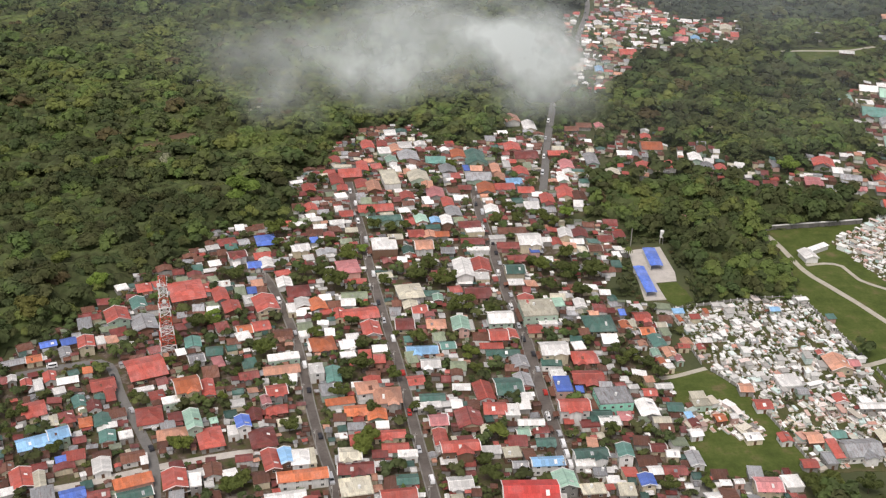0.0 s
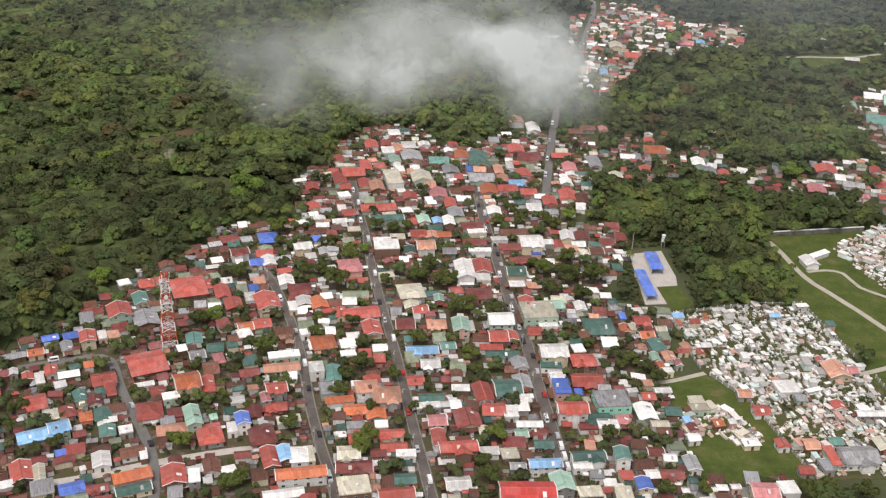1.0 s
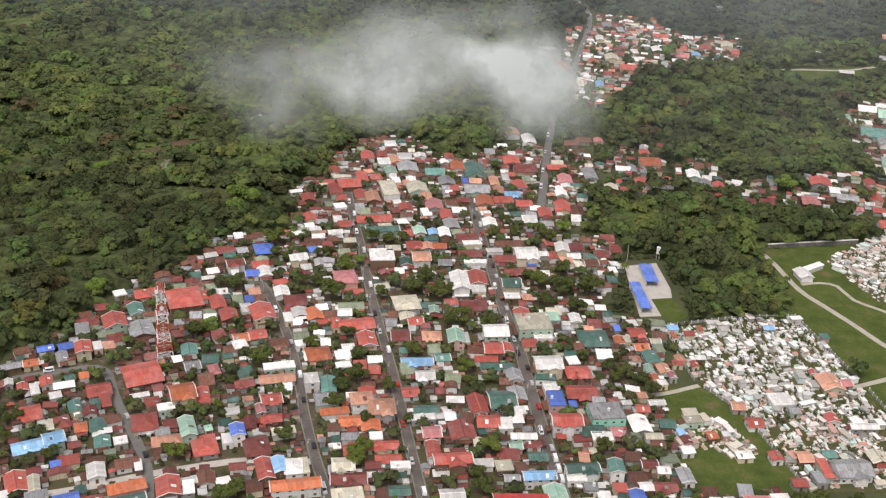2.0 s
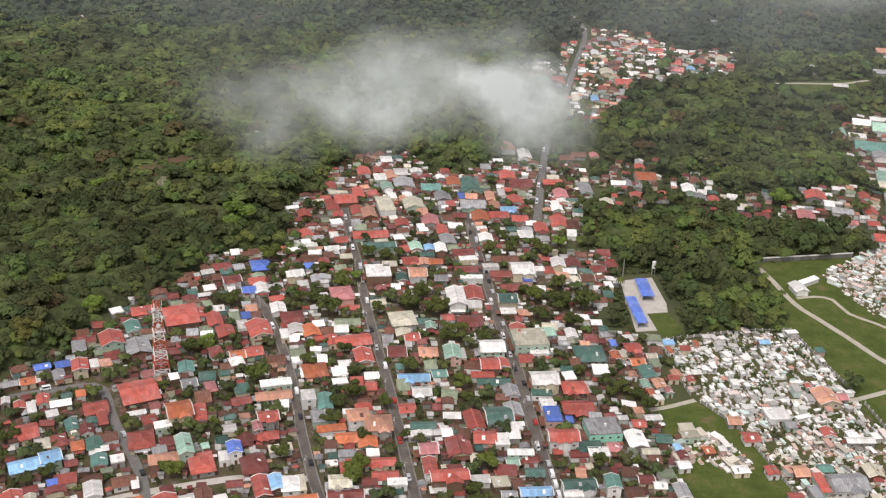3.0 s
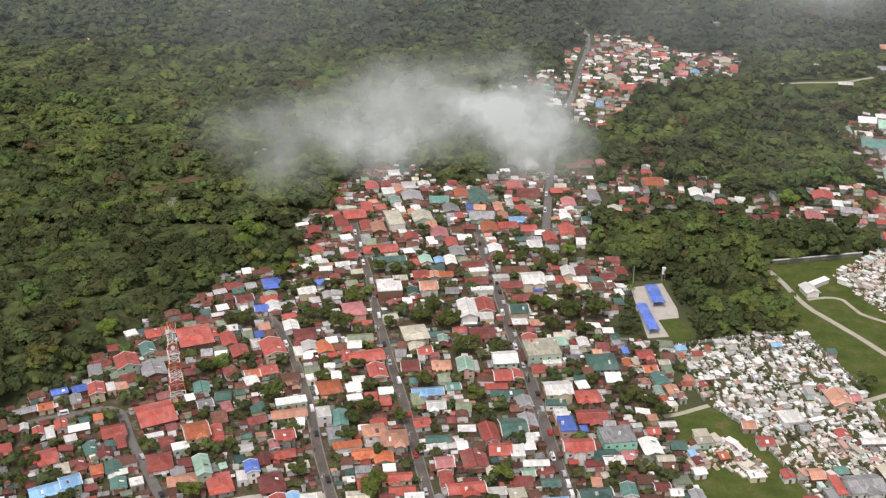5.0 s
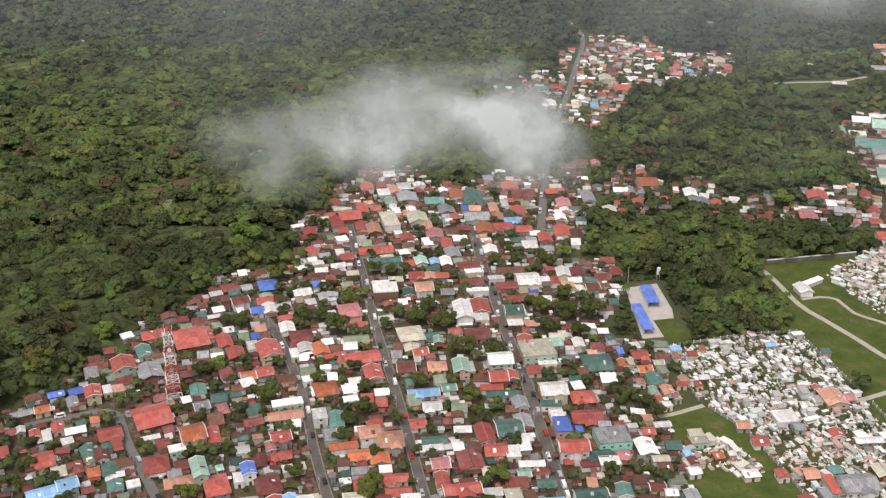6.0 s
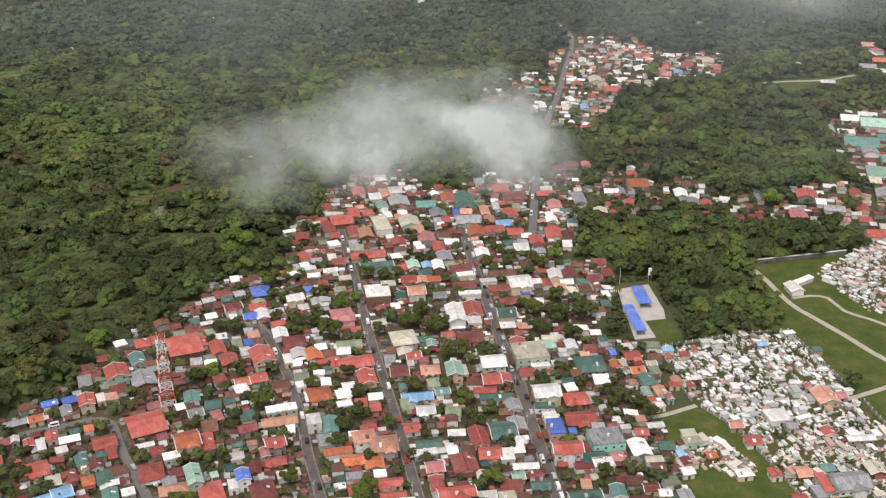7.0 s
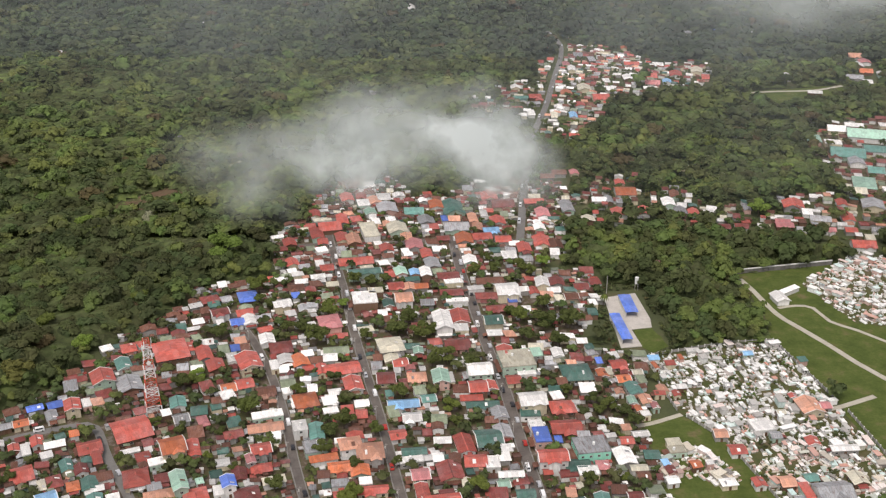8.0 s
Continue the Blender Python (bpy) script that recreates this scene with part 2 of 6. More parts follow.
BOX_FACES = [(0, 3, 2, 1), (4, 5, 6, 7), (0, 1, 5, 4), (1, 2, 6, 5), (2, 3, 7, 6), (3, 0, 4, 7)]


def box_verts(x0, x1, y0, y1, z0, z1):
    return [(x0, y0, z0), (x1, y0, z0), (x1, y1, z0), (x0, y1, z0), (x0, y0, z1), (x1, y0, z1), (x1, y1, z1), (x0, y1, z1)]


def boxes(name, specs, mat):
    """One mesh of several boxes."""
    v, f = [], []
    for s in specs:
        f += [tuple(i + len(v) for i in face) for face in BOX_FACES]
        v += box_verts(*s)
    return mesh_of(name, v, f, mat)


def bar(v, f, a, b, r, sides=4):
    """Adds a straight bar from a to b to the lists v and f."""
    a, b = Vector(a), Vector(b)
    q = (b - a).to_track_quat("Z", "Y")
    n = len(v)
    for end, rad in ((a, r[0] if isinstance(r, tuple) else r), (b, r[1] if isinstance(r, tuple) else r)):
        for i in range(sides):
            t = 2 * math.pi * (i + 0.5) / sides
            v.append(end + q @ Vector((math.cos(t) * rad, math.sin(t) * rad, 0)))
    for i in range(sides):
        j = (i + 1) % sides
        f.append((n + i, n + j, n + sides + j, n + sides + i))
    f.append(tuple(n + i for i in reversed(range(sides))))
    f.append(tuple(n + sides + i for i in range(sides)))


def inside(poly, x, y):
    """Which of the points lie in the polygon."""
    x, y = np.asarray(x, float), np.asarray(y, float)
    hit = np.zeros(x.shape, bool)
    for (x0, y0), (x1, y1) in zip(poly, poly[1:] + poly[:1]):
        if y0 != y1:
            hit ^= ((y0 > y) != (y1 > y)) & (x < (x1 - x0) * (y - y0) / (y1 - y0) + x0)
    return hit


def smooth_line(points, step=6.0):
    """Points along a smooth line through the given ones."""
    p = [Vector((*q, 0)) for q in points]
    p = [p[0] * 2 - p[1]] + p + [p[-1] * 2 - p[-2]]
    out = []
    for a, b, c, d in zip(p, p[1:], p[2:], p[3:]):
        n = max(2, int((c - b).length / step))
        for i in range(n):
            t = i / n
            out.append(0.5 * (2 * b + (c - a) * t + (2 * a - 5 * b + 4 * c - d) * t * t + (3 * b - 3 * c + d - a) * t ** 3))
    return out + [p[-2]]


def ribbon(line, left, right, z0, z1, wobble=0.0):
    """A strip with thickness along a line, between two offsets to its right."""
    v, f = [], []
    for i, q in enumerate(line):
        ahead = (line[min(i + 1, len(line) - 1)] - line[max(i - 1, 0)]).normalized()
        side = Vector((ahead.y, -ahead.x, 0))
        for off, z in ((left, z0), (left, z1), (right, z1), (right, z0)):
            w = wobble * noise.noise((q.x * 0.15, q.y * 0.15, off))
            v.append(q + side * (off + w) + Vector((0, 0, z)))
    for i in range(len(line) - 1):
        a, b = 4 * i, 4 * i + 4
        f += [(a + k, a + (k + 1) % 4, b + (k + 1) % 4, b + k) for k in range(4)]
    f += [(3, 2, 1, 0), tuple(4 * len(line) - 4 + k for k in range(4))]
    return v, f


def sheet(name, poly, z, mat, label, category, jag=1.5, thick=0.25):
    """A piece of ground with an uneven edge."""
    ring = []
    for (x0, y0), (x1, y1) in zip(poly, poly[1:] + poly[:1]):
        n = max(1, int(math.hypot(x1 - x0, y1 - y0) / 5))
        for i in range(n):
            x, y = x0 + (x1 - x0) * i / n, y0 + (y1 - y0) * i / n
            w = Vector((noise.noise((x * 0.13, y * 0.13, 1)), noise.noise((x * 0.13, y * 0.13, 7)))) * jag
            ring.append((x + w.x, y + w.y))
    m = len(ring)
    v = [(x, y, z) for x, y in ring] + [(x, y, z - thick) for x, y in ring]
    f = [tuple(range(m))] + [(i, i + m, (i + 1) % m + m, (i + 1) % m) for i in range(m)]
    me = mesh_of(name, v, f, mat)
    bm = bmesh.new()
    bm.from_mesh(me)
    bmesh.ops.recalc_face_normals(bm, faces=bm.faces)
    bmesh.ops.triangulate(bm, faces=[g for g in bm.faces if len(g.verts) > 4])
    bm.to_mesh(me)
    bm.free()
    return tagged(new(name, me), label, category, kind="structure")


# ---- plan of the land ----
TOWN = [(-210, 397), (-201, 425), (-186, 450), (-180, 465), (-169, 480), (-161, 507), (-150, 522), (-132, 547), (-133, 568), (-110, 577), (-85, 584), (-97, 634), (-91, 656), (-75, 679), (-78, 702), (-61, 746), (-23, 755), (-8, 713), (24, 723), (41, 747), (93, 745), (107, 712), (90, 650), (88, 615), (58, 588), (102, 595), (103, 553), (82, 505), (92, 493), (119, 490), (104, 430), (104, 385), (106, 351), (141, 356), (144, 335), (66, 304), (-165, 296)]
CEMETERY = [(119, 489), (160, 501), (186, 504), (199, 446), (199, 439), (205, 406), (207, 373), (197, 360), (153, 358), (139, 412), (123, 435), (119, 461)]
SIDE_GRAVES = [(103, 398), (121, 409), (131, 399), (141, 383), (127, 374), (118, 386), (107, 379)]
FIELD = [(188, 588), (253, 603), (258, 490), (239, 417), (197, 362), (202, 444), (185, 501), (191, 537)]
LAWN = [(104, 430), (123, 433), (139, 412), (153, 358), (106, 351), (104, 385)]
COURT = [(104, 560), (125, 567), (129, 501), (121, 492), (109, 494)]
COURT_SIDE = [(94, 572), (128, 575), (134, 498), (122, 484), (94, 486)]
NEW_GRAVES = [(224, 574), (271, 617), (311, 603), (281, 515), (239, 526)]
MEADOW = [(288, 982), (398, 1008), (391, 973), (325, 928), (282, 937)]
CLUSTER = [(113, 1058), (149, 1155), (188, 1159), (226, 1102), (291, 1086), (273, 1011), (221, 987), (168, 946), (131, 846), (97, 851)]
ROW = [(110, 712), (131, 754), (158, 756), (157, 716), (181, 734), (196, 697), (260, 717), (339, 728), (309, 650), (234, 655), (196, 662), (104, 666)]
EAST = [(319, 864), (363, 895), (435, 903), (364, 694), (305, 664), (304, 738), (308, 813)]
ROADSIDE = [(46, 981), (80, 1014), (129, 1021), (114, 902), (42, 894)]

ground = tagged(new("ground", mesh_of("ground", [(-6000, -3000, 0), (6000, -3000, 0), (6000, 9000, 0), (-6000, 9000, 0)], [(0, 1, 2, 3)], FOREST_FLOOR)), "dark forest floor with leaf litter and undergrowth", "ground", kind="structure")
sheet("ground_town", TOWN, 0.10, YARD, "trodden yards of soil, weeds and concrete", "ground", 4)
sheet("ground_cemetery", CEMETERY, 0.12, CEM_SOIL, "weedy soil and cement between the graves", "ground", 1.5)
sheet("ground_field", FIELD, 0.08, GRASS, "wide green mown grass field", "grass", 2)
sheet("ground_lawn", LAWN, 0.14, GRASS, "green grass lot beside the cemetery", "grass", 2)
sheet("ground_new_graves", NEW_GRAVES, 0.12, CEM_SOIL, "weedy soil between the graves", "ground", 1.5)
sheet("ground_meadow", MEADOW, 0.08, GRASS, "far green meadow between the woods", "grass", 5)
sheet("ground_estate", EAST, 0.08, YARD, "yards of soil and weeds among far buildings", "ground", 4)
CLEARING = [(-220, 694), (-186, 734), (-169, 722), (-204, 680)]
sheet("ground_clearing", CLEARING, 0.08, DRY_GRASS, "bare brown clearing in the forest", "ground", 4)
tagged(new("pavement_car_park", mesh_of("pavement_car_park", [(86, 318, 0.22), (139, 320, 0.22), (141, 351, 0.22), (91, 349, 0.22), (86, 318, 0), (139, 320, 0), (141, 351, 0), (91, 349, 0)], [(0, 1, 2, 3), (0, 4, 5, 1), (1, 5, 6, 2), (2, 6, 7, 3), (3, 7, 4, 0)], PAVING)), "grey paved car park beside the lawn", "pavement", kind="structure")

STREETS = []  # smooth line, half width


def street(name, points, width, mat, label, kerb=True, z=0.2):
    line = smooth_line(points)
    STREETS.append((line, width / 2))
    tagged(new(name, mesh_of(name, *ribbon(line, -width / 2, width / 2, 0.0, z, 0.25), mat)), label, "road", kind="structure")
    if kerb:
        for s in (-1, 1):
            a, b = sorted((s * width / 2, s * (width / 2 + 0.55)))
            tagged(new("pavement", mesh_of("pavement", *ribbon(line, a, b, 0.0, z + 0.14), PAVING)), "narrow raised concrete pavement with a kerb", "pavement", kind="structure")


street("road_west", [(-190, 414), (-163, 425), (-151, 424), (-139, 400), (-125, 376), (-114, 355), (-109, 339), (-106, 326), (-103, 307)], 4.2, WORN_CONCRETE, "worn grey concrete street between houses", False)
street("road_second", [(-107, 538), (-90, 506), (-75, 468), (-63, 427), (-57, 400), (-48, 367), (-41, 345), (-34, 319)], 3.7, ASPHALT, "worn grey asphalt street between houses")
street("road_third", [(-62, 650), (-54, 606), (-46, 567), (-39, 525), (-29, 476), (-19, 429), (-10, 380), (-2, 340), (3, 314)], 3.9, ASPHALT, "long straight asphalt street through the town")
street("road_main", [(18, 646), (22, 598), (28, 549), (34, 500), (40, 462), (44, 422), (49, 379), (53, 345), (56, 319)], 4.9, ASPHALT, "main asphalt street with parked vehicles")
street("road_highway", [(62, 640), (67, 688), (73, 744), (88, 850), (107, 935), (124, 1028), (141, 1119), (145, 1182), (132, 1260)], 5.2, HIGHWAY, "grey highway running straight into the woods", False)
street("road_cross_south", [(-148, 335), (-136, 339), (-114, 349), (-86, 359), (-73, 362), (-45, 363)], 4.0, CONCRETE, "pale concrete side street", False, 0.18)
street("road_cross_north", [(-80, 631), (-61, 634), (-45, 634), (-17, 637), (19, 642), (40, 638), (64, 640)], 4.5, ASPHALT, "worn asphalt cross street", False, 0.18)
street("road_plaza", [(24, 560), (40, 556), (55, 549)], 15.0, ASPHALT, "open paved forecourt beside the main street", False, 0.18)
street("lane_cemetery", [(98, 424), (106, 426), (123, 434)], 2.6, DIRT_ROAD, "pale concrete lane to the cemetery", False, 0.2)
street("lane_cemetery_east", [(181, 433), (189, 436), (202, 441), (221, 450)], 3.0, DIRT_ROAD, "pale gravel lane beside the cemetery", False, 0.2)
street("road_field", [(189, 582), (193, 565), (198, 537), (207, 518), (216, 500), (224, 482), (236, 461), (247, 446)], 3.4, DIRT_ROAD, "pale gravel road across the field", False, 0.2)
street("track_field", [(201, 544), (212, 547), (221, 544), (225, 528), (236, 518), (251, 501)], 2.4, DIRT_ROAD, "faint gravel track across the grass", False, 0.16)
street("lane_far", [(304, 982), (326, 986), (365, 990), (397, 1006)], 4.0, DIRT_ROAD, "far pale lane along the meadow", False, 0.2)


# occupancy of the land in cells of half a metre: distance to the nearest street's edge, and which cells lie under houses
GX, GY, CELL = -840.0, 280.0, 0.5
STREET_GAP = np.full((3380, 2800), 99.0, np.float32)
BUILT = np.zeros((3380, 2800), bool)


def cells(x0, x1, y0, y1):
    """The slices of the grid over a stretch of land, and the places of their cells."""
    i0, i1 = max(0, int((x0 - GX) / CELL)), min(3380, int((x1 - GX) / CELL) + 1)
    j0, j1 = max(0, int((y0 - GY) / CELL)), min(2800, int((y1 - GY) / CELL) + 1)
    px, py = np.meshgrid(GX + (np.arange(i0, max(i0, i1)) + 0.5) * CELL, GY + (np.arange(j0, max(j0, j1)) + 0.5) * CELL, indexing="ij")
    return slice(i0, max(i0, i1)), slice(j0, max(j0, j1)), px, py


for line, half in STREETS:
    for a, b in zip(line, line[1:]):
        m = half + 6
        si, sj, px, py = cells(min(a.x, b.x) - m, max(a.x, b.x) + m, min(a.y, b.y) - m, max(a.y, b.y) + m)
        dx, dy = b.x - a.x, b.y - a.y
        t = np.clip(((px - a.x) * dx + (py - a.y) * dy) / (dx * dx + dy * dy + 1e-9), 0, 1)
        STREET_GAP[si, sj] = np.minimum(STREET_GAP[si, sj], np.hypot(px - a.x - t * dx, py - a.y - t * dy) - half)


def cell_of(x, y):
    i = np.clip(((np.asarray(x, float) - GX) / CELL).astype(int), 0, 3379)
    return i, np.clip(((np.asarray(y, float) - GY) / CELL).astype(int), 0, 2799)


def near_street(x, y, gap):
    """Which of the points lie within gap metres of a street's edge."""
    return STREET_GAP[cell_of(x, y)] < gap


def claim(x, y, half_w, half_d, turn):
    """Marks the land under a house as built on."""
    r = math.hypot(half_w, half_d)
    si, sj, px, py = cells(x - r, x + r, y - r, y + r)
    c, s = math.cos(turn), math.sin(turn)
    BUILT[si, sj] |= (np.abs((px - x) * c + (py - y) * s) < half_w) & (np.abs((py - y) * c - (px - x) * s) < half_d)


def covered(x, y):
    """Which of the points lie on a house."""
    return BUILT[cell_of(x, y)]


# ---- houses ----
dice = random.Random(7)
ROOF_WORDS = {"red": "faded red", "maroon": "dark maroon", "rust": "rusty brown", "orange": "orange", "salmon": "salmon tiled-look", "pink": "pale pink", "white": "white painted", "grey": "grey galvanised", "dark_green": "dark green", "teal": "teal green", "mint": "pale mint green", "blue": "bright blue", "sky_blue": "light blue", "cream": "cream", "olive": "olive green", "coral": "vivid coral red"}


def window_mesh():
    s = [(-0.65, 0.65, -0.06, 0.06, 0.0, 0.09), (-0.65, 0.65, -0.06, 0.06, 1.06, 1.15), (-0.65, -0.56, -0.06, 0.06, 0.09, 1.06), (0.56, 0.65, -0.06, 0.06, 0.09, 1.06), (-0.04, 0.04, -0.05, 0.05, 0.09, 1.06)]
    return boxes("window", s, FRAME), boxes("pane", [(-0.56, 0.56, -0.03, 0.03, 0.09, 1.06)], PANE)


WINDOW, WINDOW_PANE = window_mesh()
LEAN_POST = boxes("post", [(-0.08, 0.08, -0.08, 0.08, 0.0, 2.2)], DOOR)
DOOR_MESH = boxes("door", [(-0.5, 0.5, -0.05, 0.05, 0.0, 2.05), (-0.58, -0.5, -0.08, 0.08, 0, 2.13), (0.5, 0.58, -0.08, 0.08, 0, 2.13), (-0.58, 0.58, -0.08, 0.08, 2.05, 2.13)], DOOR)


def roof_shape(kind, w, d, h, pitch, over=0.5, thick=0.14):
    """Roof vertices and faces over a w x d house with eaves at h. The ridge runs along x."""
    a, b = w / 2 + over, d / 2 + over
    drop = over * pitch
    rise = pitch * d / 2
    if kind == "flat":
        v, f = box_verts(-w / 2 - 0.15, w / 2 + 0.15, -d / 2 - 0.15, d / 2 + 0.15, h, h + 0.22), list(BOX_FACES)
        for s in ((-w / 2 - 0.15, w / 2 + 0.15, -d / 2 - 0.15, -d / 2 + 0.05), (-w / 2 - 0.15, w / 2 + 0.15, d / 2 - 0.05, d / 2 + 0.15), (-w / 2 - 0.15, -w / 2 + 0.05, -d / 2 + 0.05, d / 2 - 0.05), (w / 2 - 0.05, w / 2 + 0.15, -d / 2 + 0.05, d / 2 - 0.05)):
            f += [tuple(i + len(v) for i in q) for q in BOX_FACES]
            v += box_verts(*s, h + 0.22, h + 0.55)
        return v, f
    if kind == "shed":
        lift = 0.12 * d
        top = [(-a, -b, h - 0.1), (a, -b, h - 0.1), (a, b, h + lift), (-a, b, h + lift)]
        v = [(x, y, z + thick) for x, y, z in top] + [(x, y, z) for x, y, z in top]
        return v, [(0, 1, 2, 3), (7, 6, 5, 4)] + [(i, i + 4, (i + 1) % 4 + 4, (i + 1) % 4) for i in range(4)]
    e = a if kind == "gable" else max(0.4, a - min(b, a * 0.8))
    top = [(-a, -b, h - drop), (a, -b, h - drop), (a, b, h - drop), (-a, b, h - drop), (-e, 0, h + rise), (e, 0, h + rise)]
    v = [(x, y, z + thick) for x, y, z in top] + top
    f = [(0, 1, 5, 4), (2, 3, 4, 5), (7, 6, 10, 11), (9, 8, 11, 10)]
    if kind == "gable":
        f += [(1, 7, 11, 5), (2, 5, 11, 8), (3, 9, 10, 4), (0, 4, 10, 6)]
    else:
        f += [(1, 2, 5), (3, 0, 4), (8, 7, 11), (6, 9, 10), (1, 7, 8, 2), (3, 9, 6, 0)]
    f += [(0, 6, 7, 1), (2, 8, 9, 3)]
    return v, f


def house(x, y, w, d, yaw, roof, kind, h, walls="", group="houses of the town"):
    """A house: walls, roof with eaves, ridge cap, windows and a door."""
    turn = 90 if kind in ("gable", "hip") and d > w * 1.15 else 0
    if turn:
        w, d = d, w
    jitter = dice.uniform(-4, 4)
    walls = walls or dice.choice(["white", "white", "white", "cream", "cream", "grey", "pink", "brown", "green"] + (["brown", "grey", "brown"] if x < -60 else []))
    over = min(0.75, 0.085 * min(w, d))
    w, d = w - 2 * over, d - 2 * over
    pitch = dice.uniform(0.28, 0.42) if min(w, d) < 14 else 0.24
    word = "shed" if kind == "shed" else "warehouse" if w * d > 330 and x > 150 else "bungalow" if kind == "hip" and h < 5 else "townhouse" if h >= 5 else "house"
    base = new(word)
    base.matrix_basis = pose(x, y, 0, 0, 0, yaw + jitter + turn)
    tagged(base, f"{'two-storey' if h >= 5 else 'low'} {word} with {walls} walls and a {ROOF_WORDS[roof]} {'flat' if kind == 'flat' else 'metal'} roof", word, group)
    claim(x, y, w / 2 + 0.4, d / 2 + 0.4, radians(yaw + jitter + turn))
    a, b, rise = w / 2, d / 2, pitch * d / 2
    v = box_verts(-a, a, -b, b, 0.0, h)
    if kind == "gable":
        f = [q for q in BOX_FACES if q not in ((1, 2, 6, 5), (3, 0, 4, 7), (4, 5, 6, 7))] + [(1, 2, 6, 9, 5), (3, 0, 4, 8, 7)]
        v += [(-a, 0, h + rise), (a, 0, h + rise)]
        f += [(5, 9, 8, 4), (7, 8, 9, 6)]
    else:
        f = list(BOX_FACES)
    part("wall", mesh_of("wall", v, f, WALLS[walls]), base)
    top = part("roof", mesh_of("roof", *roof_shape(kind, w, d, h, pitch, over), ROOFS[roof]), base, f"{ROOF_WORDS[roof]} {'concrete slab' if kind == 'flat' else 'corrugated metal'} roof")
    if kind in ("gable", "hip") and y < 640:
        e = a + over if kind == "gable" else max(0.4, a + over - min(b + over, (a + over) * 0.8))
        z = h + rise + 0.14
        cap = [(-e, -0.28, z - 0.05), (e, -0.28, z - 0.05), (e, 0, z + 0.09), (-e, 0, z + 0.09), (-e, 0.28, z - 0.05), (e, 0.28, z - 0.05)]
        part("ridge_cap", mesh_of("ridge_cap", cap, [(0, 1, 2, 3), (3, 2, 5, 4), (0, 3, 4), (1, 5, 2), (0, 4, 5, 1)], ROOFS[roof]), top)
    if kind == "gable" and (h >= 5 or roof in ("white", "mint") or (y < 560 and dice.random() < 0.35)) and y < 700:
        z0, z1 = h - over * pitch + 0.16, h + rise + 0.16
        for s in (-1, 1):
            xs = sorted((s * (a + over), s * (a + over - 0.35)))
            v = [(q, p, z) for q in xs for p, z in ((-b - over, z0), (0, z1), (b + over, z0), (b + over, z0 + 0.1), (0, z1 + 0.1), (-b - over, z0 + 0.1))]
            part("barge_board", mesh_of("barge_board", v, [(0, 1, 4, 5), (1, 2, 3, 4), (11, 10, 7, 6), (10, 9, 8, 7), (5, 4, 10, 11), (4, 3, 9, 10), (0, 6, 7, 1), (1, 7, 8, 2), (0, 5, 11, 6), (2, 8, 9, 3)], WALLS["white"]), base, "pale barge board")
    if not turn and kind in ("gable", "hip") and w > 7 and dice.random() < 0.55:
        ww, out, sx = w * dice.uniform(0.3, 0.45), dice.uniform(1.0, 2.4), w * dice.uniform(-0.24, 0.24)
        length = b + out
        part("wing_wall", mesh_of("wing_wall", box_verts(sx - ww / 2, sx + ww / 2, -length, -b + 0.1, 0, h - 0.02) + [(sx, -length, h + pitch * ww / 2 - 0.02), (sx, -b + 0.1, h + pitch * ww / 2 - 0.02)], [(0, 3, 2, 1), (0, 1, 5, 8, 4), (2, 3, 7, 9, 6), (1, 2, 6, 9, 8, 5), (3, 0, 4, 8, 9, 7)], WALLS[walls]), base)
        wv, wf = roof_shape("gable", length, ww, h - 0.02, pitch, over * 0.8)
        part("wing_roof", mesh_of("wing_roof", [(sx - q[1], q[0] - length / 2, q[2]) for q in wv], wf, ROOFS[roof]), base)
    if kind in ("gable", "hip") and y < 540 and dice.random() < 0.5:
        pw, pl, cy = dice.uniform(0.8, 1.6), min(b * 0.8, dice.uniform(1.2, 2.6)), -b * 0.5
        patch = boxes("roof_patch", [(-pw / 2, pw / 2, -pl / 2, pl / 2, 0, 0.04)], ROOFS[dice.choice(("white", "rust", "grey", "white"))])
        part("roof_patch", patch, top, "mismatched repair sheet", pose(dice.uniform(-0.3, 0.3) * w, cy, h + pitch * b * 0.5 + 0.17, math.degrees(math.atan(pitch)), 0, 0))
    if kind == "flat" and y < 560 and w > 5:
        v, f = [], []
        bar(v, f, (0, 0, h + 0.22), (0, 0, h + 1.5), 0.6, 12)
        part("water_tank", mesh_of("water_tank", v, f, STEEL_WHITE), top, "white water tank", pose(dice.uniform(-0.3, 0.3) * w, dice.uniform(-0.2, 0.3) * d, 0))
    if kind != "shed" and y < 640 and dice.random() < 0.6:
        side, reach, hz = dice.choice((-1, 1)), dice.uniform(1.6, 3.0), min(h - 0.5, 2.7)
        span = d * dice.uniform(0.45, 0.9)
        x0, x1 = sorted((side * (a + 0.02), side * (a + reach)))
        zl, zr = (hz - 0.45, hz) if side < 0 else (hz, hz - 0.45)
        av = [(x0, -span / 2, zl), (x1, -span / 2, zr), (x1, span / 2, zr), (x0, span / 2, zl)]
        av = av + [(p, q, r + 0.09) for p, q, r in av]
        part("lean_to_roof", mesh_of("lean_to_roof", av, BOX_FACES, ROOFS[dice.choice(("rust", "grey", "white", "maroon", "rust"))]), base, "low metal lean-to roof")
        for s in (-1, 1):
            part("post", LEAN_POST, base, at=pose(side * (a + reach - 0.2), s * (span / 2 - 0.2), 0))
